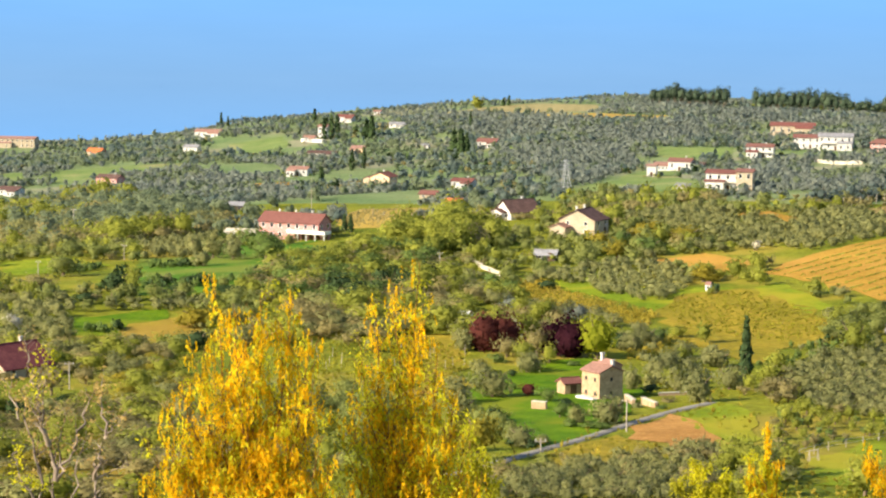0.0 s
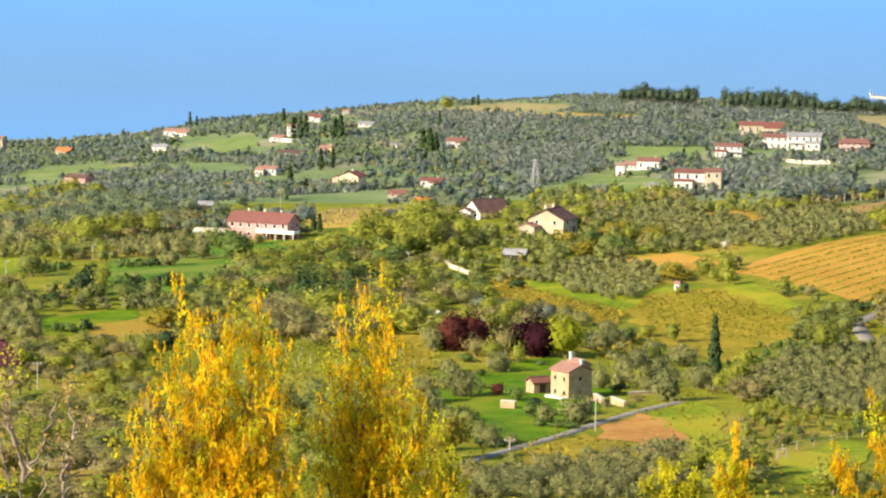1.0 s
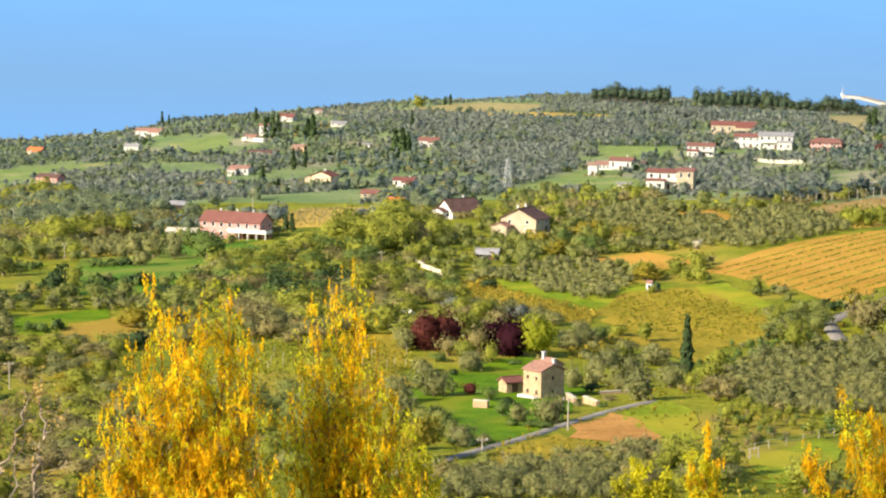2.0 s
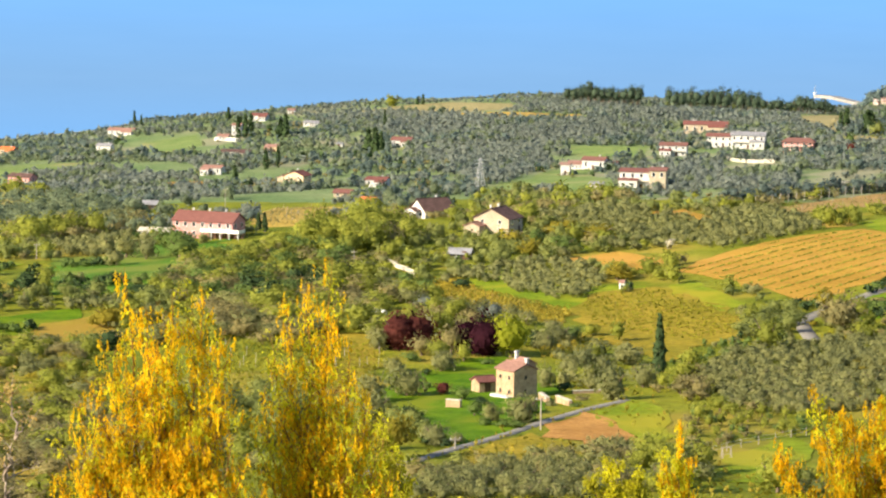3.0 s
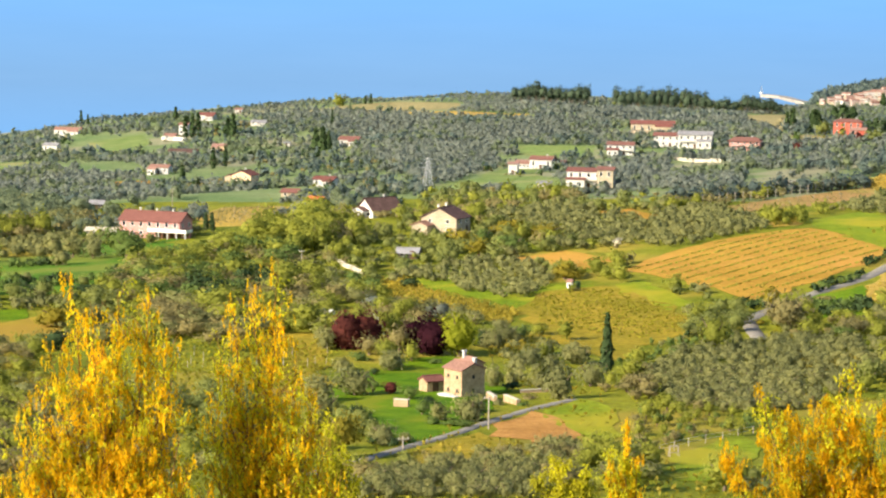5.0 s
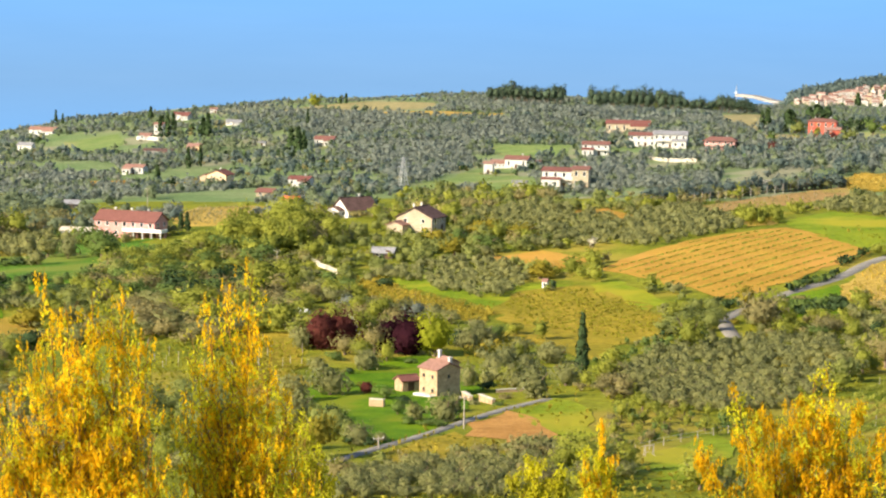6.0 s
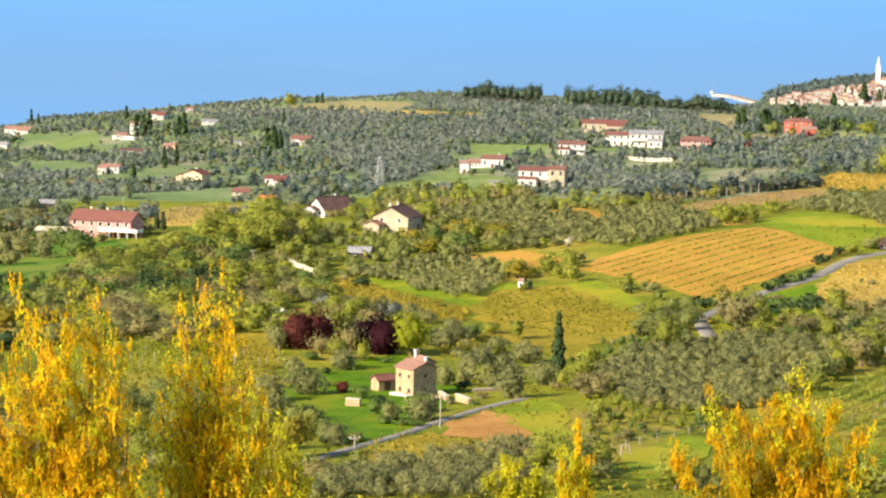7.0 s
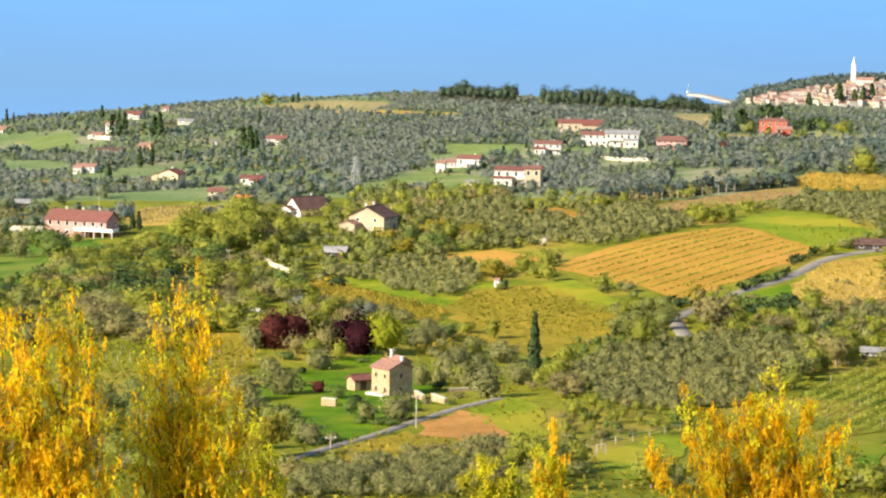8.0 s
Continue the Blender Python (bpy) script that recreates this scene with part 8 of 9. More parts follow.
plant("olive_tree", "olive", -119.8, 1704.1, "grey-green olive tree beside a house", "tree", 0.40, 0.82, 1863, "plants beside the houses")
plant("evergreen_bush", "dark", -108.4, 1716.5, "dark evergreen bush beside a house", "bush", 0.46, 0.90, 1868, "plants beside the houses")
plant("brown_bush", "scrub", -126.4, 1718.4, "brownish budding bush beside a house", "bush", 0.60, 1.04, 1873, "plants beside the houses")
plant("evergreen_bush", "dark", -107.8, 1710.5, "dark evergreen bush beside a house", "bush", 0.67, 1.21, 1878, "plants beside the houses")
plant("olive_tree", "olive", -133.9, 1528.4, "grey-green olive tree beside a house", "tree", 0.35, 0.99, 1883, "plants beside the houses")
plant("grey_bush", "sage", -131.7, 1527.8, "grey-green bush beside a house", "bush", 0.34, 0.74, 1888, "plants beside the houses")
plant("brown_bush", "scrub", -126.8, 1526.2, "brownish budding bush beside a house", "bush", 0.46, 0.92, 1893, "plants beside the houses")
plant("brown_bush", "scrub", -127.9, 1527.6, "brownish budding bush beside a house", "bush", 0.40, 0.83, 1898, "plants beside the houses")
plant("evergreen_bush", "dark", -136.4, 1534.6, "dark evergreen bush beside a house", "bush", 0.66, 1.07, 1903, "plants beside the houses")
plant("olive_tree", "olive", -143.5, 1526.4, "grey-green olive tree beside a house", "tree", 0.37, 0.75, 1908, "plants beside the houses")
plant("evergreen_bush", "dark", -157.0, 1524.8, "dark evergreen bush beside a house", "bush", 0.51, 0.85, 1913, "plants beside the houses")
plant("green_bush", "green", -153.2, 1527.2, "leafy green bush beside a house", "bush", 0.42, 0.83, 1918, "plants beside the houses")
plant("evergreen_bush", "dark", -160.7, 1525.8, "dark evergreen bush beside a house", "bush", 0.41, 0.96, 1923, "plants beside the houses")
plant("brown_bush", "scrub", -139.6, 1529.8, "brownish budding bush beside a house", "bush", 0.46, 0.96, 1928, "plants beside the houses")
plant("green_bush", "green", -140.2, 1529.9, "leafy green bush beside a house", "bush", 0.56, 1.06, 1933, "plants beside the houses")
plant("brown_bush", "scrub", -139.8, 1535.1, "brownish budding bush beside a house", "bush", 0.68, 0.90, 1938, "plants beside the houses")
plant("leafy_tree", "fresh", -49.0, 965.0, "tree in yellow-green leaf beside a house", "tree", 0.51, 0.93, 1943, "plants beside the houses")
plant("evergreen_bush", "dark", -53.6, 960.9, "dark evergreen bush beside a house", "bush", 0.45, 0.88, 1948, "plants beside the houses")
plant("green_bush", "green", -53.6, 963.8, "leafy green bush beside a house", "bush", 0.35, 0.94, 1953, "plants beside the houses")
plant("olive_tree", "olive", -50.4, 962.6, "grey-green olive tree beside a house", "tree", 0.58, 0.91, 1958, "plants beside the houses")
plant("evergreen_bush", "dark", -48.4, 970.8, "dark evergreen bush beside a house", "bush", 0.60, 1.29, 1963, "plants beside the houses")
plant("brown_bush", "scrub", -129.5, 909.1, "brownish budding bush beside a house", "bush", 0.51, 0.83, 1968, "plants beside the houses")
plant("leafy_tree", "fresh", -127.0, 910.4, "tree in yellow-green leaf beside a house", "tree", 0.58, 0.71, 1973, "plants beside the houses")
plant("green_bush", "green", -131.8, 909.7, "leafy green bush beside a house", "bush", 0.58, 0.72, 1978, "plants beside the houses")
plant("leafy_tree", "fresh", -121.7, 913.1, "tree in yellow-green leaf beside a house", "tree", 0.36, 0.75, 1983, "plants beside the houses")
plant("green_bush", "green", -119.4, 916.7, "leafy green bush beside a house", "bush", 0.68, 1.06, 1988, "plants beside the houses")
plant("evergreen_bush", "dark", -5.6, 655.5, "dark evergreen bush beside a house", "bush", 0.54, 0.73, 1993, "plants beside the houses")
plant("leafy_tree", "fresh", -2.5, 658.2, "tree in yellow-green leaf beside a house", "tree", 0.53, 0.98, 1998, "plants beside the houses")
plant("brown_bush", "scrub", -6.5, 658.4, "brownish budding bush beside a house", "bush", 0.52, 0.79, 2003, "plants beside the houses")
plant("green_bush", "green", -4.8, 657.8, "leafy green bush beside a house", "bush", 0.42, 0.92, 2008, "plants beside the houses")
plant("brown_bush", "scrub", -8.6, 660.3, "brownish budding bush beside a house", "bush", 0.66, 1.08, 2013, "plants beside the houses")
plant("green_bush", "green", -103.0, 762.4, "leafy green bush beside a house", "bush", 0.55, 0.90, 2018, "plants beside the houses")
plant("green_bush", "green", -107.4, 764.4, "leafy green bush beside a house", "bush", 0.52, 0.96, 2023, "plants beside the houses")
plant("green_bush", "green", -99.4, 763.1, "leafy green bush beside a house", "bush", 0.54, 0.82, 2028, "plants beside the houses")
plant("green_bush", "green", -108.0, 763.5, "leafy green bush beside a house", "bush", 0.54, 0.71, 2033, "plants beside the houses")
plant("evergreen_bush", "dark", -109.1, 766.7, "dark evergreen bush beside a house", "bush", 0.51, 1.26, 2038, "plants beside the houses")
plant("grey_bush", "sage", -180.1, 794.7, "grey-green bush beside a house", "bush", 0.58, 0.89, 2043, "plants beside the houses")
plant("olive_tree", "olive", -183.7, 794.2, "grey-green olive tree beside a house", "tree", 0.55, 0.98, 2048, "plants beside the houses")
plant("olive_tree", "olive", -179.1, 795.3, "grey-green olive tree beside a house", "tree", 0.39, 0.87, 2053, "plants beside the houses")
plant("evergreen_bush", "dark", -178.0, 793.6, "dark evergreen bush beside a house", "bush", 0.45, 0.98, 2058, "plants beside the houses")
plant("grey_bush", "sage", -186.1, 800.7, "grey-green bush beside a house", "bush", 0.48, 1.19, 2063, "plants beside the houses")
plant("evergreen_bush", "dark", -417.2, 1912.2, "dark evergreen bush beside a house", "bush", 0.40, 0.71, 2068, "plants beside the houses")
plant("olive_tree", "olive", -453.6, 1912.1, "grey-green olive tree beside a house", "tree", 0.51, 0.88, 2073, "plants beside the houses")
plant("green_bush", "green", -435.7, 1915.8, "leafy green bush beside a house", "bush", 0.45, 0.72, 2078, "plants beside the houses")
plant("brown_bush", "scrub", -450.0, 1913.8, "brownish budding bush beside a house", "bush", 0.46, 0.98, 2083, "plants beside the houses")
plant("green_bush", "green", -413.0, 1922.0, "leafy green bush beside a house", "bush", 0.51, 0.92, 2088, "plants beside the houses")
plant("green_bush", "green", -461.3, 1925.9, "leafy green bush beside a house", "bush", 0.62, 1.23, 2093, "plants beside the houses")
plant("green_bush", "green", -461.7, 1925.1, "leafy green bush beside a house", "bush", 0.61, 1.06, 2098, "plants beside the houses")
plant("leafy_tree", "fresh", -22.6, 527.5, "tree in yellow-green leaf beside a house", "tree", 0.55, 0.74, 2103, "plants beside the houses")
plant("brown_bush", "scrub", -22.1, 528.0, "brownish budding bush beside a house", "bush", 0.55, 0.95, 2108, "plants beside the houses")
plant("brown_bush", "scrub", -21.1, 529.8, "brownish budding bush beside a house", "bush", 0.37, 0.72, 2113, "plants beside the houses")
plant("leafy_tree", "fresh", -19.9, 531.1, "tree in yellow-green leaf beside a house", "tree", 0.50, 0.85, 2118, "plants beside the houses")
plant("brown_bush", "scrub", -18.3, 530.4, "brownish budding bush beside a house", "bush", 0.44, 0.99, 2123, "plants beside the houses")
plant("olive_tree", "olive", 36.5, 580.3, "grey-green olive tree beside a house", "tree", 0.43, 0.95, 2128, "plants beside the houses")
plant("leafy_tree", "fresh", 35.8, 580.4, "tree in yellow-green leaf beside a house", "tree", 0.51, 0.77, 2133, "plants beside the houses")
plant("leafy_tree", "fresh", 34.9, 579.6, "tree in yellow-green leaf beside a house", "tree", 0.37, 0.74, 2138, "plants beside the houses")
plant("green_bush", "green", 35.7, 582.5, "leafy green bush beside a house", "bush", 0.59, 0.73, 2143, "plants beside the houses")
plant("evergreen_bush", "dark", 37.2, 583.4, "dark evergreen bush beside a house", "bush", 0.56, 1.23, 2148, "plants beside the houses")
plant("green_bush", "green", 143.2, 641.2, "leafy green bush beside a house", "bush", 0.51, 0.86, 2153, "plants beside the houses")
plant("brown_bush", "scrub", 139.5, 639.1, "brownish budding bush beside a house", "bush", 0.35, 0.88, 2158, "plants beside the houses")
plant("leafy_tree", "fresh", 141.9, 636.7, "tree in yellow-green leaf beside a house", "tree", 0.58, 0.81, 2163, "plants beside the houses")
plant("green_bush", "green", 146.7, 639.4, "leafy green bush beside a house", "bush", 0.51, 0.77, 2168, "plants beside the houses")
plant("leafy_tree", "fresh", 131.5, 647.5, "tree in yellow-green leaf beside a house", "tree", 0.45, 0.90, 2173, "plants beside the houses")
plant("evergreen_bush", "dark", 106.1, 472.7, "dark evergreen bush beside a house", "bush", 0.49, 0.98, 2178, "plants beside the houses")
plant("brown_bush", "scrub", 106.5, 473.2, "brownish budding bush beside a house", "bush", 0.32, 0.72, 2183, "plants beside the houses")
plant("olive_tree", "olive", 101.6, 473.1, "grey-green olive tree beside a house", "tree", 0.43, 0.85, 2188, "plants beside the houses")
plant("evergreen_bush", "dark", 106.0, 472.7, "dark evergreen bush beside a house", "bush", 0.56, 0.83, 2193, "plants beside the houses")
plant("grey_bush", "sage", 108.5, 475.5, "grey-green bush beside a house", "bush", 0.48, 1.28, 2198, "plants beside the houses")
plant("brown_bush", "scrub", 47.7, 1192.2, "brownish budding bush beside a house", "bush", 0.58, 0.81, 2203, "plants beside the houses")
plant("brown_bush", "scrub", 49.0, 1193.6, "brownish budding bush beside a house", "bush", 0.38, 0.83, 2208, "plants beside the houses")
plant("leafy_tree", "fresh", 48.1, 1194.1, "tree in yellow-green leaf beside a house", "tree", 0.53, 0.86, 2213, "plants beside the houses")
plant("leafy_tree", "fresh", 53.8, 1189.7, "tree in yellow-green leaf beside a house", "tree", 0.53, 0.97, 2218, "plants beside the houses")
plant("green_bush", "green", 42.7, 1195.5, "leafy green bush beside a house", "bush", 0.50, 1.04, 2223, "plants beside the houses")
plant("grey_bush", "sage", 129.6, 1467.8, "grey-green bush beside a house", "bush", 0.51, 0.79, 2228, "plants beside the houses")
plant("olive_tree", "olive", 135.3, 1468.6, "grey-green olive tree beside a house", "tree", 0.42, 0.84, 2233, "plants beside the houses")
plant("olive_tree", "olive", 128.6, 1463.7, "grey-green olive tree beside a house", "tree", 0.42, 0.98, 2238, "plants beside the houses")
plant("brown_bush", "scrub", 129.1, 1466.1, "brownish budding bush beside a house", "bush", 0.53, 0.89, 2243, "plants beside the houses")
plant("grey_bush", "sage", 136.0, 1476.1, "grey-green bush beside a house", "bush", 0.65, 1.09, 2248, "plants beside the houses")
plant("grey_bush", "sage", 67.9, 921.5, "grey-green bush beside a house", "bush", 0.37, 0.99, 2253, "plants beside the houses")
plant("grey_bush", "sage", 68.4, 923.6, "grey-green bush beside a house", "bush", 0.38, 0.87, 2258, "plants beside the houses")
plant("olive_tree", "olive", 70.2, 924.7, "grey-green olive tree beside a house", "tree", 0.54, 0.80, 2263, "plants beside the houses")
plant("brown_bush", "scrub", 70.8, 922.4, "brownish budding bush beside a house", "bush", 0.45, 0.77, 2268, "plants beside the houses")
plant("brown_bush", "scrub", 64.1, 931.3, "brownish budding bush beside a house", "bush", 0.57, 1.27, 2273, "plants beside the houses")
plant("leafy_tree", "fresh", 222.9, 1227.4, "tree in yellow-green leaf beside a house", "tree", 0.55, 0.86, 2278, "plants beside the houses")
plant("leafy_tree", "fresh", 220.8, 1225.3, "tree in yellow-green leaf beside a house", "tree", 0.41, 0.93, 2283, "plants beside the houses")
plant("olive_tree", "olive", 221.6, 1227.0, "grey-green olive tree beside a house", "tree", 0.38, 0.81, 2288, "plants beside the houses")
plant("olive_tree", "olive", 224.0, 1227.4, "grey-green olive tree beside a house", "tree", 0.42, 0.96, 2293, "plants beside the houses")
plant("grey_bush", "sage", 226.1, 1237.1, "grey-green bush beside a house", "bush", 0.46, 1.02, 2298, "plants beside the houses")
plant("grey_bush", "sage", -176.4, 1649.8, "grey-green bush beside a house", "bush", 0.56, 0.71, 2303, "plants beside the houses")
plant("olive_tree", "olive", -175.0, 1649.1, "grey-green olive tree beside a house", "tree", 0.39, 0.76, 2308, "plants beside the houses")
plant("evergreen_bush", "dark", -178.1, 1653.4, "dark evergreen bush beside a house", "bush", 0.38, 0.85, 2313, "plants beside the houses")
plant("brown_bush", "scrub", -177.5, 1649.5, "brownish budding bush beside a house", "bush", 0.59, 0.95, 2318, "plants beside the houses")
plant("grey_bush", "sage", -167.3, 1664.0, "grey-green bush beside a house", "bush", 0.51, 1.29, 2323, "plants beside the houses")
plant("leafy_tree", "fresh", -145.9, 1883.6, "tree in yellow-green leaf beside a house", "tree", 0.41, 0.78, 2328, "plants beside the houses")
plant("grey_bush", "sage", -147.0, 1883.6, "grey-green bush beside a house", "bush", 0.38, 0.85, 2333, "plants beside the houses")
plant("green_bush", "green", -142.7, 1884.7, "leafy green bush beside a house", "bush", 0.53, 0.76, 2338, "plants beside the houses")
plant("grey_bush", "sage", -146.1, 1881.4, "grey-green bush beside a house", "bush", 0.48, 0.71, 2343, "plants beside the houses")
plant("green_bush", "green", -140.8, 1888.7, "leafy green bush beside a house", "bush", 0.53, 1.22, 2348, "plants beside the houses")
plant("grey_bush", "sage", -90.5, 1535.1, "grey-green bush beside a house", "bush", 0.43, 0.75, 2353, "plants beside the houses")
plant("evergreen_bush", "dark", -90.3, 1535.5, "dark evergreen bush beside a house", "bush", 0.31, 0.92, 2358, "plants beside the houses")
plant("brown_bush", "scrub", -85.8, 1532.1, "brownish budding bush beside a house", "bush", 0.55, 0.74, 2363, "plants beside the houses")
plant("green_bush", "green", -90.0, 1535.3, "leafy green bush beside a house", "bush", 0.51, 0.75, 2368, "plants beside the houses")
plant("olive_tree", "olive", -90.9, 1542.2, "grey-green olive tree beside a house", "tree", 0.66, 1.15, 2373, "plants beside the houses")


# ---- trees close to the camera ----
foreground_tree("yellow_tree", -5.62, 43.61, [(-0.79, -0.25, 6.57, 0.8), (-0.3, -0.5, 5.95, 1.1), (0.16, -0.5, 6.21, 1.2), (0.73, -0.5, 6.06, 1.2), (1.11, -0.5, 5.54, 1.2), (-1.1, -0.5, 5.23, 1.2), (-1.64, -0.5, 4.31, 1.1), (-1.92, -0.5, 3.4, 1.0), (1.45, -0.5, 4.0, 0.9), (-0.13, -0.5, 5.23, 1.4), (1.58, -0.5, 3.18, 1.1), (-2.05, -0.5, 2.79, 1.1), (-1.49, -0.5, 2.69, 1.3), (-1.0, -0.5, 3.39, 1.3), (-0.5, -0.5, 3.79, 1.4), (0.53, -0.5, 3.79, 1.4), (0.96, -0.5, 2.88, 1.3), (1.85, -0.5, 2.67, 1.1), (0.24, -0.5, 2.77, 1.3), (-1.73, -0.5, 3.8, 1.1), (1.13, -0.5, 4.61, 1.2), (-1.24, -0.5, 4.41, 1.2)], "young tree in golden yellow leaf", 11, leaves=44000, leaf=0.058, lime=0.36)
foreground_tree("yellow_tree", -2.92, 44.86, [(0.26, -0.5, 7.05, 0.9), (-0.22, -0.5, 6.62, 1.1), (-0.58, -0.5, 6.04, 1.2), (0.17, -0.5, 6.04, 1.3), (0.61, -0.5, 5.2, 1.2), (0.94, -0.5, 4.57, 1.0), (-0.83, -0.5, 5.4, 1.1), (-1.05, -0.25, 4.45, 1.0), (-1.11, -0.5, 3.51, 1.1), (1.28, -0.5, 3.74, 1.1), (-0.67, -0.5, 3.09, 1.3), (-0.16, -0.5, 3.72, 1.4), (0.49, -0.5, 3.31, 1.3), (1.03, -0.5, 2.9, 1.1), (1.46, -0.5, 3.01, 1.0), (-1.2, -0.5, 2.78, 1.0), (-0.39, -0.5, 4.56, 1.2), (0.79, -0.5, 4.05, 1.2)], "young tree in golden yellow leaf with green tips", 12, leaves=30000, lime=0.46, leaf=0.058)
foreground_tree("yellow_tree", 7.66, 44.34, [(-0.0, -0.5, 4.97, 0.9), (-1.51, -0.5, 4.55, 1.0), (-0.78, -0.5, 4.21, 1.3), (0.77, -0.5, 4.43, 1.3), (1.49, -0.5, 4.15, 1.0), (-2.14, -0.5, 3.59, 1.1), (0.31, -0.5, 4.83, 0.9), (-0.36, -0.5, 4.38, 1.2), (-0.99, -0.5, 3.63, 1.2), (1.08, -0.5, 3.82, 1.2), (-1.72, -0.5, 2.98, 1.0), (1.59, -0.5, 3.43, 0.9)], "broad young tree in orange yellow leaf", 13, leaves=40000, main='amberleaf', lime=0.34, leaf=0.054)
bare_tree(-8.14, 38.24, [(-0.02, 1.14, -0.02, 2.38, 0.1, 0), (-0.02, 2.38, -0.13, 2.96, 0.085, 0), (-0.13, 2.96, -0.27, 3.59, 0.07, 1), (-0.27, 3.59, -0.47, 4.27, 0.045, 2), (-0.47, 4.27, -0.53, 4.74, 0.025, 1), (-0.25, 3.28, -0.09, 4.63, 0.03, 5), (-0.02, 2.38, 0.28, 2.91, 0.055, 1), (0.28, 2.91, 0.56, 3.81, 0.04, 3), (-0.13, 2.96, -0.4, 3.73, 0.035, 3), (-0.23, 2.3, -0.63, 3.82, 0.04, 4), (-0.62, 3.38, -0.85, 3.92, 0.03, 3), (0.6, 1.39, 0.62, 2.41, 0.08, 0), (0.62, 2.41, 0.79, 3.08, 0.06, 1), (0.79, 3.08, 0.68, 3.9, 0.04, 5), (0.77, 3.08, 1.02, 3.39, 0.02, 1), (0.62, 2.41, 1.18, 2.67, 0.03, 0), (0.23, 1.93, 0.45, 3.18, 0.03, 2), (-0.3, 1.94, -0.69, 2.84, 0.04, 5), (-0.3, 1.94, -0.34, 2.92, 0.03, 3), (0.03, 2.56, 0.09, 3.41, 0.025, 3)], "crooked nearly bare tree with a few brownish buds", 14)
foreground_tree("lime_tree", 6.56, 77.96, [(0.06, -0.5, 6.43, 0.7), (-0.44, -0.5, 5.41, 0.8), (0.5, -0.5, 5.2, 0.8), (-0.28, -0.5, 4.71, 0.9)], "young tree in yellow-green leaf on the slope", 15, leaves=15000, lime=0.5, leaf=0.075)
foreground_tree("lime_tree", 4.07, 68.32, [(-0.09, -0.5, 4.3, 1.4), (0.63, -0.5, 4.09, 1.2), (-0.65, -0.5, 3.89, 1.2)], "low tree in yellow-green leaf", 16, leaves=13000, lime=0.3, main='freshleaf', leaf=0.085)
foreground_tree("lime_tree", -2.18, 58.60, [(-0.04, -0.5, 4.86, 1.0), (0.39, -0.5, 4.19, 1.0), (-0.44, -0.5, 4.04, 1.0)], "thin tree in yellow-green leaf", 17, leaves=9000, lime=0.4, main='freshleaf', leaf=0.07)


# ---- groves and hedges ----
grove("pine_wood", [(556, 3640), (600, 3612), (660, 3620), (740, 3622), (860, 3640), (860, 3720), (640, 3760), (570, 3720)], [("holm", 1.0)], 7.5, "dark wood on the headland behind the town", size=2.1, jitter=0.45, seed=80)
grove("town_trees", [(600, 3480), (900, 3440), (1050, 3480), (1050, 3600), (640, 3600)], [("green", 0.5), ("dark", 0.3), ("olive", 0.2)], 22.0, "trees among the houses of the town", size=1.3, jitter=0.5, seed=81)
# far groves use the leaves whose colour has haze mixed in
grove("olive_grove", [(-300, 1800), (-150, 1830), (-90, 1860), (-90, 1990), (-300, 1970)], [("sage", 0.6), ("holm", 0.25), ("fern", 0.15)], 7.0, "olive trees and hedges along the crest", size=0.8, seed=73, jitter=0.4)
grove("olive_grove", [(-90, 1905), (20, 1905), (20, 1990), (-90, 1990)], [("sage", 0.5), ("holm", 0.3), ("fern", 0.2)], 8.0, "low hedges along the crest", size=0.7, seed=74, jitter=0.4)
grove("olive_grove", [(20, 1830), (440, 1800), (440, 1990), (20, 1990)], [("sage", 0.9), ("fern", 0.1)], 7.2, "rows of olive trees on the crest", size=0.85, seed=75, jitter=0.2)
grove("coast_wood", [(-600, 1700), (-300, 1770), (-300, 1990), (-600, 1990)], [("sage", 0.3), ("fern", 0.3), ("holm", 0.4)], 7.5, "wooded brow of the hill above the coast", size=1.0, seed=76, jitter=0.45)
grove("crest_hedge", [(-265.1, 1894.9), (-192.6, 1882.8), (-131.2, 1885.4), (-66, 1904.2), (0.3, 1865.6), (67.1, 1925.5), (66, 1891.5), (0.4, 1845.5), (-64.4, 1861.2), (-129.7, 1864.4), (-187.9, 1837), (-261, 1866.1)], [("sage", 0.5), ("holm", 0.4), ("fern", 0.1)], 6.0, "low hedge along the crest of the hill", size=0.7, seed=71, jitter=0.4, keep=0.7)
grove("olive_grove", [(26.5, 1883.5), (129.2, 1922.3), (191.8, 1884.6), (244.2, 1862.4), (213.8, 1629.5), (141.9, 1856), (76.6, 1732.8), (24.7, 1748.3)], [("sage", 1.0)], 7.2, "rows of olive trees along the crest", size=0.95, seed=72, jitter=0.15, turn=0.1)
grove("olive_grove", [(-133.6, 1858.1), (0.5, 1729.3), (141.9, 1856), (213.8, 1629.5), (198.1, 1508.4), (127, 1563.1), (98.1, 1404.6), (102, 1327), (46, 1394.9), (35.5, 1246.7), (13, 1047.1), (-4.1, 1053.2), (-11.1, 1278), (-37.9, 1385.6), (-55, 1594.7), (-116.5, 1675.5)], [("sage", 0.85), ("fern", 0.08), ("holm", 0.07)], 5.2, "olive groves on the far hillside, leaves tinted for haze", size=1.05, seed=21)
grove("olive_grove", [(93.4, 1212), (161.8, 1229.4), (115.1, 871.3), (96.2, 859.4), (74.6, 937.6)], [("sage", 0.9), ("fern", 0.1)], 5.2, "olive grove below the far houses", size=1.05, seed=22)
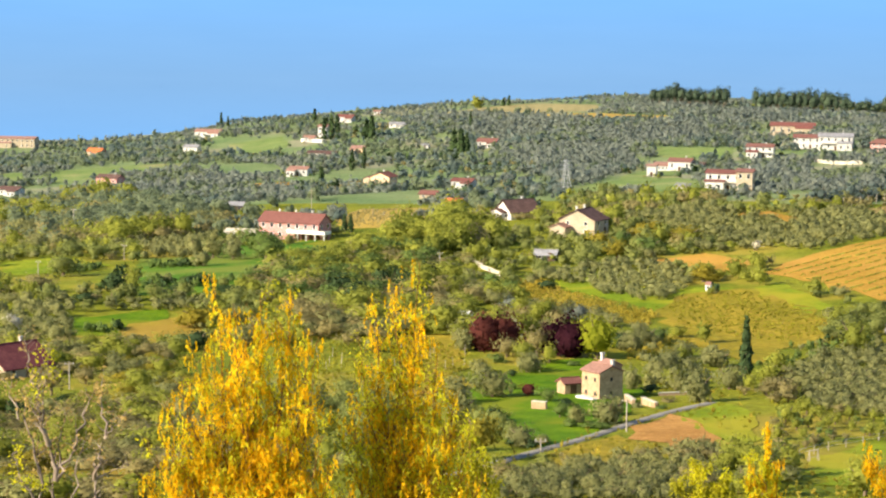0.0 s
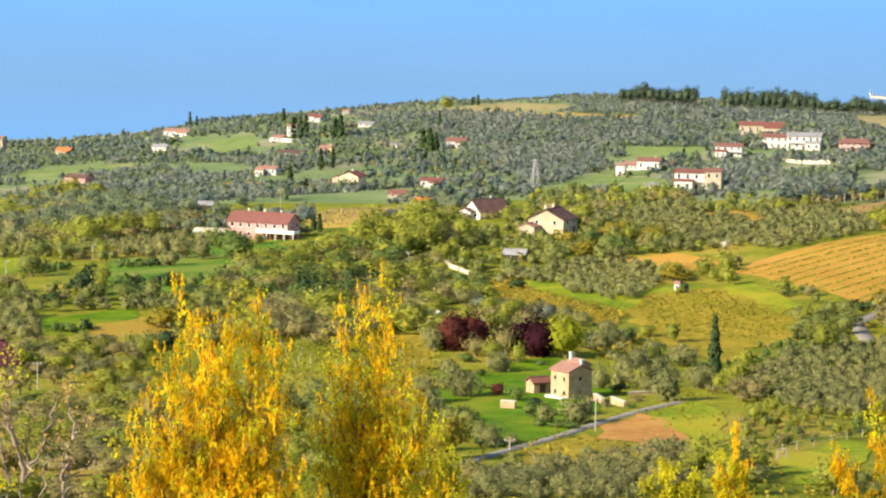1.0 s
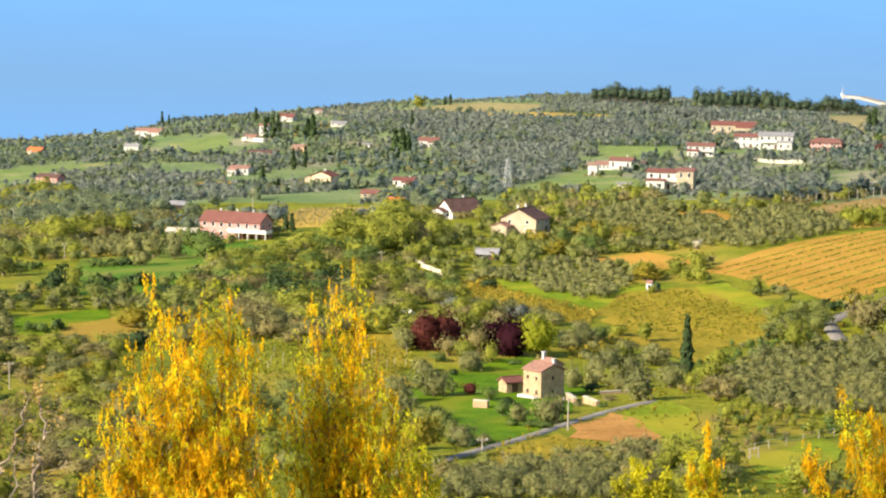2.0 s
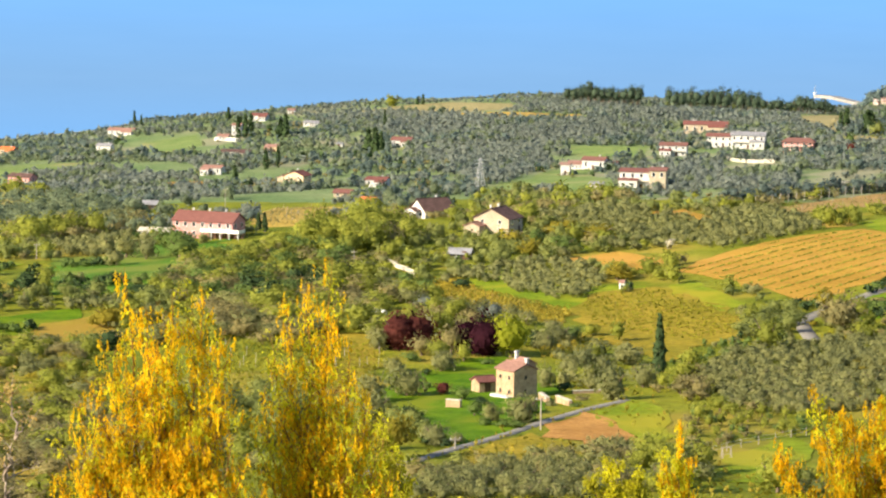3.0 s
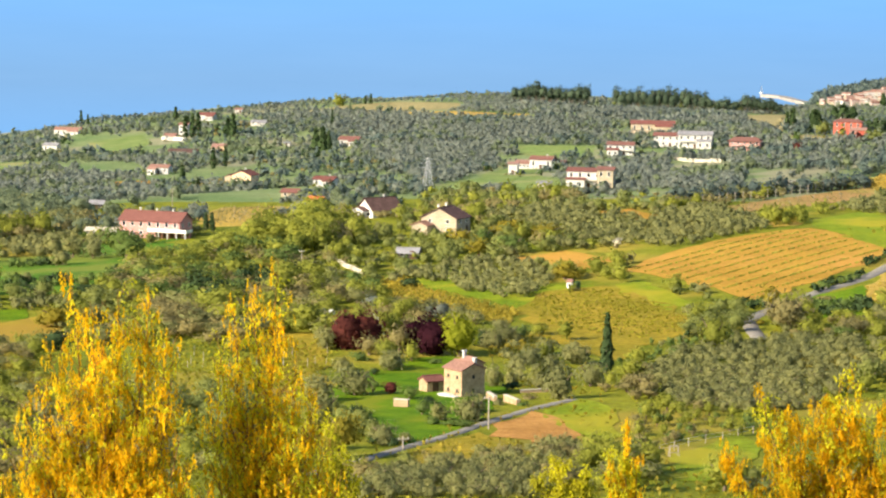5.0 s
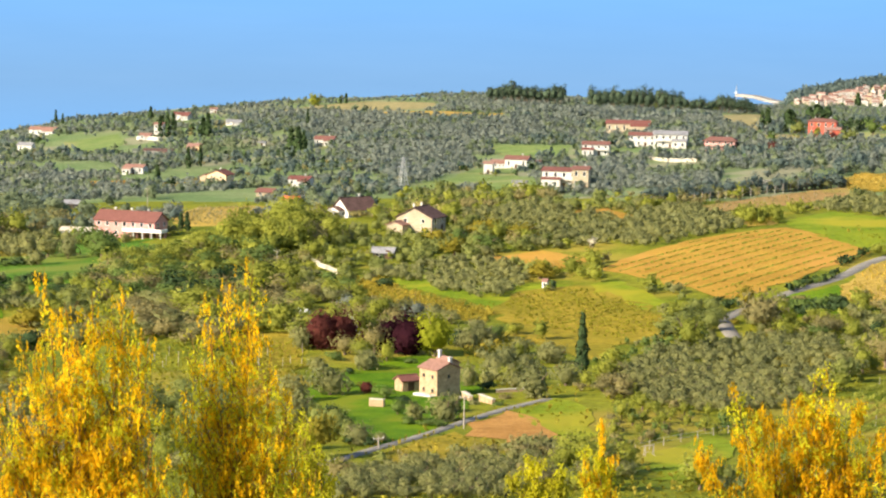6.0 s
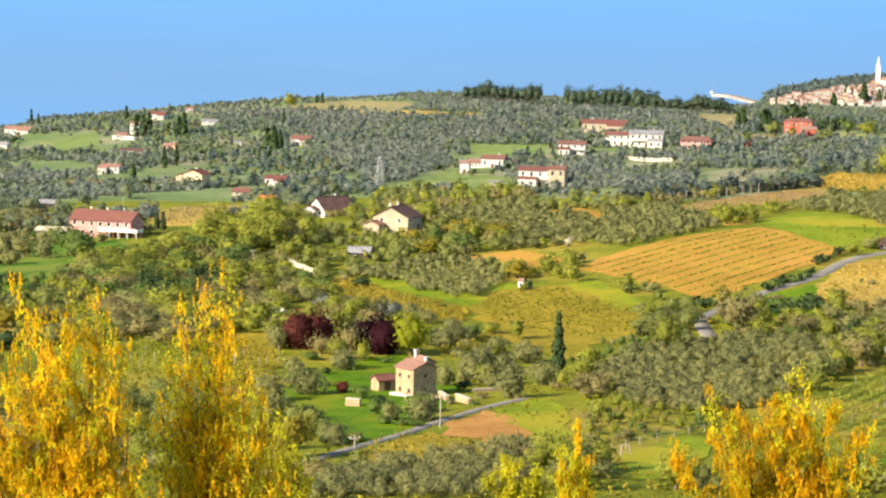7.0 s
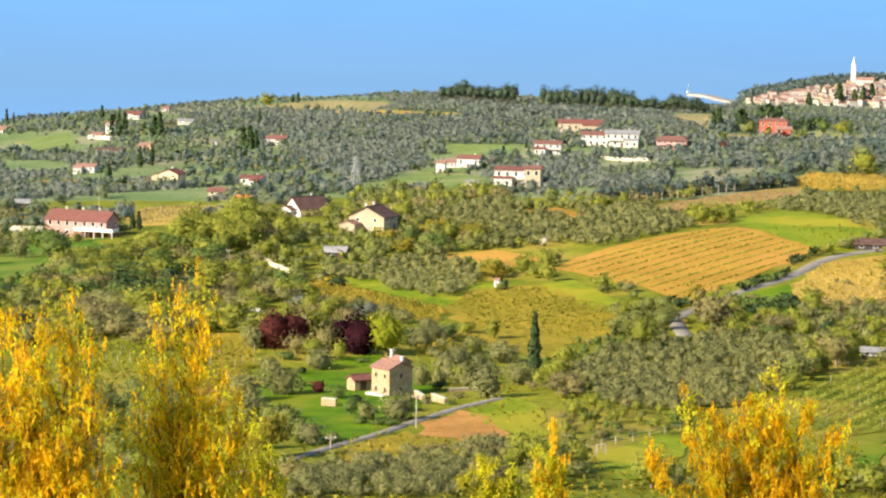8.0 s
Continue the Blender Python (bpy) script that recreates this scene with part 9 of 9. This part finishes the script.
grove("olive_grove", [(16.5, 751.2), (45.5, 802.3), (55, 753.4), (72.8, 739.8), (108, 816.5), (95.9, 723.1), (74.3, 674.1), (55.4, 670.7), (30.2, 701.4)], [('olive', 1.0)], 4.4, "olive grove above the tilled fields", size=0.82, seed=23, jitter=0.2)
grove("olive_grove", [(-5.8, 632.2), (8.5, 652.4), (28, 647), (34, 604.4), (27.6, 571.4), (14.1, 562.8), (0.9, 605.1)], [('olive', 1.0)], 3.9, "olive grove in the valley", seed=24, jitter=0.22, size=0.75)
grove("olive_grove", [(41.4, 457.2), (55.3, 490.2), (67.6, 514.1), (94.8, 502.8), (90.7, 468.6), (78.3, 429.9), (65.1, 404.6), (52, 392.3), (42.3, 407.6)], [('olive', 1.0)], 3.1, "dense olive grove beside the cypress", seed=25, size=0.66, jitter=0.35)
grove("olive_grove", [(-9.8, 282.3), (-6.4, 309.3), (0.9, 328.3), (21.8, 354.8), (23.4, 330.5), (15.6, 284), (-8.9, 275.3)], [("olive", 0.85), ("scrub", 0.15)], 3.3, "olive trees below the lane", seed=26, size=0.66)
grove("olive_grove", [(-132.9, 532.3), (-115.5, 566.2), (-99.9, 501.4), (-122.4, 490.2)], [('olive', 1.0)], 4.2, "olive trees on a terrace", size=0.8, seed=27)
grove("olive_grove", [(-107.1, 547.3), (-84.1, 572.7), (-81.4, 555.7), (-103.7, 539.7)], [('olive', 1.0)], 3.4, "close row of olive trees", seed=28, size=0.75)
grove("olive_grove", [(-133.8, 752.6), (-106.6, 789.4), (-88.6, 692.7), (-118.5, 685)], [('olive', 1.0)], 4.6, "olive trees below the farmhouse", size=0.85, seed=29)
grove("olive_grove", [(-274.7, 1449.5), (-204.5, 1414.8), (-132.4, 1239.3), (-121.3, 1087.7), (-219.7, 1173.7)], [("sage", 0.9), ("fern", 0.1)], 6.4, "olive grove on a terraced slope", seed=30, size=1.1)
grove("olive_grove", [(71.3, 771.2), (98.3, 799.5), (116, 779), (103.3, 703.9), (70.4, 658.3), (61.6, 664.2)], [('olive', 1.0)], 4.4, "olive grove above the tilled field", size=0.82, seed=31)
grove("olive_grove", [(136.4, 825.5), (182, 822.1), (150.8, 678.9), (136.4, 749.4)], [('olive', 1.0)], 4.6, "olive trees above the meadow", size=0.8, seed=32)
grove("leafy_wood", [(-252.5, 1075.4), (-243.1, 1102.3), (-238.8, 1199.4), (-202.2, 1153.4), (-143.6, 918.5), (-123.2, 881), (-111.1, 794.8), (-132.7, 746.7), (-159, 720.9), (-179.6, 764.2)], [("fresh", 0.1), ("scrub", 0.3), ("olive", 0.3), ("fern", 0.3)], 5.2, "wood of mixed trees in spring leaf", size=1.8, seed=51, jitter=0.45, tall=0.8)
grove("leafy_wood", [(-78.3, 601), (-73.2, 657.3), (-56, 673.2), (-37.5, 682.7), (-31.8, 619.3), (-47, 566.7), (-60.8, 570.5), (-73.7, 576.1)], [('fresh', 0.3), ('scrub', 0.3), ('green', 0.3), ('dark', 0.1)], 4.8, "thicket of mixed bushes in spring leaf", size=1.8, seed=52, jitter=0.45, tall=0.62)
grove("leafy_wood", [(-48.5, 679.9), (-50.3, 728), (-38.2, 757.9), (-21.1, 720.7), (-16.7, 682.6), (-36.3, 661.6)], [('fresh', 0.8), ('scrub', 0.2)], 5.0, "tall yellow-green trees beside the houses", size=1.7, seed=53, jitter=0.45)
grove("leafy_wood", [(-55.3, 569), (-28.2, 620.5), (-19.3, 574.5), (-18.6, 503.1), (-26.8, 491.6), (-49.4, 535.2)], [('scrub', 0.4), ('fresh', 0.35), ('olive', 0.25)], 4.8, "thicket of budding bushes", size=1.75, seed=54, jitter=0.45, tall=0.62)
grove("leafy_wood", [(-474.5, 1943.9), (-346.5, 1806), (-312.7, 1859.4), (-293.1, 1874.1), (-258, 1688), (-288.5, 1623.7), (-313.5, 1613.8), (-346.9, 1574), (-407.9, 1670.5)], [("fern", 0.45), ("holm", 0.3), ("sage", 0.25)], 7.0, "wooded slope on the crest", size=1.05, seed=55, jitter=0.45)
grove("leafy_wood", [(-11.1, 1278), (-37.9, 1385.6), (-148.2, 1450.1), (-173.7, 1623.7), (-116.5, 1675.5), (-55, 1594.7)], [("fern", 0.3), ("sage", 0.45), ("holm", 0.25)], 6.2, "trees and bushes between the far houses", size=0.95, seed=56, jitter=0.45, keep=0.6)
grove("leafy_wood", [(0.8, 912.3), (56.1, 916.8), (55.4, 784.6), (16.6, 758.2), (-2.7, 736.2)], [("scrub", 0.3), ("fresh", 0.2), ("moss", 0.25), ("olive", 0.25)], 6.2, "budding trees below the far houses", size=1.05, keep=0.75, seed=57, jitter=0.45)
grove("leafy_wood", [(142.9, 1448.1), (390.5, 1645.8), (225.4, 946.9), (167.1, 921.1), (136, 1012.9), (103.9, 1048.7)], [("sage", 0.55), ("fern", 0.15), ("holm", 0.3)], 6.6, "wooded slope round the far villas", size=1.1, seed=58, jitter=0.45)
grove("dark_hedge", [(82.5, 830.6), (115.8, 861.1), (166.2, 903.9), (164.3, 891), (113.1, 840.2), (80.3, 807.6)], [("holm", 0.5), ("scrub", 0.5)], 4.0, "row of trees along the brown vineyard", size=0.8, seed=59, jitter=0.3)
grove("yellow_grass", [(164.5, 900.2), (176.8, 926.5), (215.8, 905.9), (198.5, 832.8), (160, 864.2)], [('cane', 1.0)], 1.05, "tall golden grass on the slope", size=0.62, seed=60, jitter=0.5, avoid=False, claim=False)
grove("dry_scrub", [(105.8, 577.9), (120.9, 614.1), (150.5, 628.4), (127, 528.1), (109.7, 542.2), (101.5, 561.2)], [("cane", 0.5), ("reed", 0.46), ("scrub", 0.04)], 1.9, "dry golden grass and scrub on the bank", size=0.5, seed=61, jitter=0.5, avoid=False, claim=False, keep=0.8)
grove("leafy_wood", [(98.1, 535.1), (129.6, 539), (117.3, 486.6), (93.8, 461.8), (90, 477)], [('olive', 0.4), ('scrub', 0.3), ('fresh', 0.3)], 3.7, "trees between the road and the vineyard", size=0.8, seed=62, jitter=0.45)
grove("scrub_slope", [(-122.4, 490.2), (-82.2, 502.5), (-70.2, 455.6), (-38.3, 252.9), (-61, 243.5)], [('scrub', 0.45), ('fresh', 0.2), ('olive', 0.2), ('gold', 0.15)], 3.5, "brownish scrub slope", seed=63, jitter=0.5, size=1.2, keep=0.8, clump=-1.1, tall=0.62)
grove("golden_scrub", [(-15, 618.9), (-6.4, 628.2), (6.4, 584), (21.3, 546.4), (18.1, 525.3), (3.5, 550.8), (-8.7, 586.8)], [("reed", 0.6), ("tuft", 0.4)], 1.25, "sunlit golden grass along the bank", seed=64, jitter=0.5, size=0.62, avoid=False, claim=False)
grove("golden_scrub", [(12.9, 509.3), (22.5, 511), (23.4, 478.6), (13.2, 475.9)], [("reed", 0.6), ("tuft", 0.4)], 1.3, "golden grass behind the stone house", seed=65, jitter=0.5, size=0.6, avoid=False, claim=False)
grove("leafy_wood", [(40.5, 508.8), (70.3, 515.8), (64.4, 489.1), (41.7, 467.2), (34.3, 471.9)], [('green', 0.5), ('dark', 0.2), ('olive', 0.3)], 3.4, "dark bushes above the olive grove", seed=66, jitter=0.5, size=0.45)
grove("leafy_wood", [(32.2, 401.4), (52, 392.3), (54.3, 375.7), (48.9, 368.3), (36.8, 352.5), (31.4, 358.1)], [('fresh', 0.5), ('green', 0.2), ('scrub', 0.3)], 3.6, "bushes below the olive grove", seed=67, jitter=0.5, size=0.45)
grove("grass_tufts", [(-126.9, 498.4), (-62.1, 243.2), (-23.8, 259.6), (17.1, 275.9), (38.4, 281.9), (66.3, 271.8), (127, 528.1), (64.7, 548.1), (0.9, 567.9), (-64, 551.8)], [('tuft', 1.0)], 2.7, "rough grass tufts on the near meadows", seed=90, jitter=0.5, claim=False, clump=-0.6, plants_near=False, spread=0.3)
grove("scrub_slope", [(-63.6, 564.1), (-51.5, 576.4), (-37.4, 547.3), (-37.8, 501), (-54.3, 502.4)], [('scrub', 0.7), ('olive', 0.3)], 4.2, "brownish budding scrub", seed=91, jitter=0.5, size=1.7, tall=0.62)
grove("terrace_scrub", [(-109.9, 535.4), (-92.1, 555.1), (-87.6, 539.4), (-94.3, 509.6), (-105.3, 512.6)], [("scrub", 0.5), ("moss", 0.5)], 9.0, "few low bushes on a terrace", seed=93, jitter=0.5, size=0.6, keep=0.5)
grove("garden_olives", [(15.9, 510.2), (32, 506), (27.5, 424.7), (17.9, 424.4), (14.7, 467.8)], [('olive', 0.85), ('fresh', 0.15)], 6.0, "olive trees in the rough garden grass", seed=94, jitter=0.45, size=0.95, keep=0.5, avoid=False)
grove("golden_scrub", [(13.2, 475.9), (35.7, 479.8), (31.1, 414.6), (17.9, 424.4)], [('reed', 1.0)], 3.0, "golden grass under the olive trees", seed=95, jitter=0.5, size=0.4, keep=0.6, avoid=False, claim=False, clump=0.2)
grove("golden_scrub", [(104.1, 772.5), (121.2, 783.2), (111.6, 712.9), (101.4, 702.2)], [('reed', 0.8), ('fresh', 0.2)], 2.6, "golden grass and shrubs above the tilled field", seed=97, jitter=0.5, size=0.9, avoid=False, claim=False)
grove("grass_tufts", [(19.5, 395.2), (27.2, 414.9), (33, 396.3), (28.6, 357.3), (23.4, 353.7)], [('tuft', 0.8), ('reed', 0.2)], 2.3, "rough grass tufts and dry stalks in the meadow", seed=101, jitter=0.5, avoid=False, claim=False, size=0.62, keep=0.75, clump=-0.3, plants_near=False)
grove("grass_tufts", [(-4.6, 336.3), (8.7, 366.4), (16.5, 349), (1.7, 324.3)], [('tuft', 0.8), ('reed', 0.2)], 2.3, "rough grass tufts and dry stalks in the meadow", seed=102, jitter=0.5, avoid=False, claim=False, size=0.62, keep=0.75, clump=-0.3, plants_near=False)
grove("grass_tufts", [(35.1, 352.7), (48.9, 368.3), (58.7, 363.8), (46.6, 287.7), (25.8, 285.2)], [('tuft', 0.8), ('reed', 0.2)], 2.3, "rough grass tufts and dry stalks in the meadow", seed=103, jitter=0.5, avoid=False, claim=False, size=0.62, keep=0.75, clump=-0.3, plants_near=False)
grove("grass_tufts", [(7.2, 538.7), (23.5, 568.5), (45.4, 578.5), (53.7, 552.3), (43.1, 515.7), (23.9, 515.9)], [('tuft', 0.8), ('reed', 0.2)], 2.3, "rough grass tufts and dry stalks in the meadow", seed=104, jitter=0.5, avoid=False, claim=False, size=0.62, keep=0.75, clump=-0.3, plants_near=False)
grove("grass_tufts", [(-46.5, 503.2), (-16.8, 503.1), (-13.3, 431.6), (-38.7, 419.9)], [('tuft', 0.8), ('reed', 0.2)], 2.3, "rough grass tufts and dry stalks in the meadow", seed=105, jitter=0.5, avoid=False, claim=False, size=0.62, keep=0.75, clump=-0.3, plants_near=False)
grove("grass_tufts", [(67, 371.6), (80.2, 423.4), (108.7, 485.5), (113.9, 471.9), (74.9, 307.5), (62.9, 307)], [('tuft', 0.8), ('reed', 0.2)], 2.3, "rough grass tufts and dry stalks in the meadow", seed=106, jitter=0.5, avoid=False, claim=False, size=0.62, keep=0.75, clump=-0.3, plants_near=False)
grove("grass_tufts", [(112.2, 718.8), (137.5, 765.4), (146.2, 710.8), (149.3, 672), (129, 640.3), (120.1, 658.4), (114.3, 690.1)], [("tuft", 0.9), ("reed", 0.1)], 3.0, "rough grass tufts in the green meadow", seed=107, jitter=0.5, avoid=False, claim=False, size=0.9, keep=0.7, clump=-0.2, plants_near=False)
grove("dark_hedge", [(92.2, 571.9), (108.7, 595.8), (110.5, 602.7), (94.1, 581.9)], [('dark', 0.7), ('green', 0.3)], 1.8, "low dark evergreen hedge", seed=111, jitter=0.4, avoid=False, claim=False, size=0.5, plants_near=False)
grove("dark_hedge", [(110.9, 609.8), (124.3, 635), (125.1, 639), (112.1, 616.8)], [('dark', 0.7), ('green', 0.3)], 1.8, "low dark evergreen hedge", seed=112, jitter=0.4, avoid=False, claim=False, size=0.5, plants_near=False)
grove("dark_hedge", [(72.6, 551.2), (78.6, 553.5), (79.7, 561.5), (73.9, 559.2)], [('dark', 0.7), ('green', 0.3)], 1.8, "low dark evergreen hedge", seed=113, jitter=0.4, avoid=False, claim=False, size=0.5, plants_near=False)
# dark plants put over the shaded edge of the terrace
grove("dark_hedge", [(-111.8, 578.3), (-115.8, 638.7), (-118.9, 658.5), (-114.6, 595.1)], [('dark', 0.7), ('green', 0.3)], 1.8, "low dark evergreen hedge", seed=114, jitter=0.4, avoid=False, claim=False, size=0.5, plants_near=False)
# dark plants put over the shaded strip of meadow below the road
grove("dark_hedge", [(89.2, 550.9), (102.8, 560.9), (102.4, 544.6), (89.7, 537.5)], [('dark', 0.7), ('green', 0.3)], 1.8, "low dark evergreen hedge", seed=115, jitter=0.4, avoid=False, claim=False, size=0.5, plants_near=False)
grove("grass_tufts", [(-15.5, 315), (-10, 329.2), (-3.2, 349.4), (3.5, 364.5), (9.9, 382.5), (18, 403.3), (26.4, 418), (26.2, 414), (17.9, 400.3), (9.9, 379.4), (3.5, 362.5), (-3.2, 346.4), (-9.9, 327.2), (-15.3, 312)], [('tuft', 0.85), ('reed', 0.15)], 1.3, "rough grass along the edge of the lane", seed=120, jitter=0.5, avoid=False, claim=False, size=0.55, keep=0.7, plants_near=False)
grove("grass_tufts", [(-15.1, 308), (-9.8, 323.2), (-3.1, 343.4), (3.5, 358.4), (9.8, 376.4), (17.7, 396.3), (25.9, 409.9), (25.7, 405.9), (17.5, 392.2), (9.7, 372.4), (3.4, 354.4), (-3.1, 340.4), (-9.7, 320.2), (-14.9, 304)], [('tuft', 0.85), ('reed', 0.15)], 1.3, "rough grass along the edge of the lane", seed=121, jitter=0.5, avoid=False, claim=False, size=0.55, keep=0.7, plants_near=False)
# added dark rows stand in for the dark lines of low terrace banks
grove("dark_hedge", [(-105.0, 600.2), (-90.9, 605.8), (-89.1, 593.8), (-102.7, 587.2)], [("dark", 0.4), ("green", 0.6)], 2.0, "low dark plants put for a terrace's dark strip", seed=130, jitter=0.45, avoid=False, claim=False, size=0.5, plants_near=False, keep=0.85)
grove("dark_hedge", [(-85.0, 615.1), (-77.0, 626.6), (-75.6, 615.5), (-83.5, 604.1)], [("dark", 0.4), ("green", 0.6)], 2.0, "low dark plants put for a terrace's dark strip", seed=131, jitter=0.45, avoid=False, claim=False, size=0.5, plants_near=False, keep=0.85)
grove("dark_hedge", [(-116.1, 672.8), (-101.2, 674.5), (-98.8, 658.6), (-113.4, 656.9)], [("dark", 0.4), ("green", 0.6)], 2.0, "low dark plants put for a terrace's dark strip", seed=132, jitter=0.45, avoid=False, claim=False, size=0.5, plants_near=False, keep=0.85)
grove("dark_hedge", [(-140.6, 656.6), (-129.6, 672.1), (-127.1, 659.2), (-137.9, 643.6)], [("dark", 0.4), ("green", 0.6)], 2.0, "low dark plants put for a terrace's dark strip", seed=133, jitter=0.45, avoid=False, claim=False, size=0.5, plants_near=False, keep=0.85)
# this row stands in for the shadow on the lower terrace
grove("dark_hedge", [(-103.9, 519.6), (-95.2, 526.1), (-93.9, 519.1), (-102.4, 511.7)], [("dark", 0.4), ("green", 0.6)], 2.0, "low dark plants put for a terrace's dark strip", seed=134, jitter=0.45, avoid=False, claim=False, size=0.5, plants_near=False, keep=0.85)
# far hedgerows: mostly the haze-tinted leaf colours
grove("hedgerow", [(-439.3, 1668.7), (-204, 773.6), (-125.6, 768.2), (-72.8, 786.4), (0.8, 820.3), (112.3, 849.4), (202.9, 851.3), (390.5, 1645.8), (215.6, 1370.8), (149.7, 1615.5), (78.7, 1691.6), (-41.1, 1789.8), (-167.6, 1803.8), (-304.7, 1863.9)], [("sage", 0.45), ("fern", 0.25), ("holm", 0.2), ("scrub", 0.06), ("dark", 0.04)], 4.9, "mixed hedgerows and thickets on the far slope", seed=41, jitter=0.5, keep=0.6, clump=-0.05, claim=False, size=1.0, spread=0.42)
grove("hedgerow", [(-204, 773.6), (-68.9, 259.9), (-44, 269.1), (-24.1, 276.5), (-5.8, 283.4), (18, 291.8), (40.7, 298.6), (46.6, 287.7), (70.4, 289.1), (127, 528.1), (202.9, 851.3), (112.3, 849.4), (0.8, 820.3), (-72.8, 786.4), (-125.6, 768.2)], [("scrub", 0.2), ("fresh", 0.25), ("olive", 0.2), ("moss", 0.35)], 4.6, "mixed hedgerows and thickets in spring leaf", seed=40, jitter=0.5, keep=0.9, clump=-0.15, claim=False, size=0.95, spread=0.42, tall=0.8)

# ---- vines and fences ----
vine_rows("vine_rows", [(52.2, 616.4), (82.3, 667.1), (107.9, 691.1), (122.8, 639.5), (95.5, 590.9), (78.7, 569.8), (60.2, 601.5)], 0.967, 5.0, "rows of young green vines on tilled soil", "fresh", 0.45, 0.5, 0.85, 5)
vine_rows("vine_rows", [(23.9, 553.7), (30.2, 576.7), (44.2, 582.5), (50.1, 571.3), (58.4, 546.8), (56.5, 522.7), (46.7, 509.8), (38.2, 517.1), (26.6, 527.4)], 0.900, 2.8, "rows of vines on the yellow-green slope", "tuft", 0.6, 0.6, 0.6, 6)
vine_rows("vine_rows", [(68.6, 375.4), (79.9, 419.3), (93.3, 453.7), (113.4, 489.7), (88.4, 379.4), (78.1, 373.5)], 1.130, 3.0, "terraced rows of green vines", "fresh", 1.1, 0.5, 0.95, 7, 0.02)
vine_rows("vine_rows", [(-76.7, 827.3), (-72.4, 881.9), (-47.9, 850.8), (-44.7, 827.9), (-54.4, 787), (-71.5, 791.6)], 1.300, 3.2, "rows of bare vines on a low rise", "scrub", 0.9, 0.5, 0.6, 8, 0.05)
fence_along([(34.4, 345.7), (39.6, 355.3), (45.7, 363.6), (54.3, 375.7)], "timber post and wire fence across the grass")
vine_rows("vine_rows", [(-54, 489.3), (-37.6, 498.9), (-17.4, 490), (-18.1, 450.6), (-24.1, 427), (-46.9, 425.2)], 1.200, 3.0, "rows of bare vines in rough grass", "tuft", 0.8, 0.6, 0.7, 9, 0.05)
fence_along([(89.7, 806.6), (112, 832.2), (135.5, 857.2), (161.4, 883.4)], "row of pale posts along the brown vineyard", 3.2, 4.3, 0.13, "timber")
vine_rows("vine_rows", [(103.3, 809), (134, 847.2), (160, 875.4), (157.1, 853.5), (129.4, 817.5), (104.5, 789.6)], 0.3, 6.0, "bare vines and stakes on brown ground", "scrub", 0.6, 0.5, 0.5, 12, 0.10)
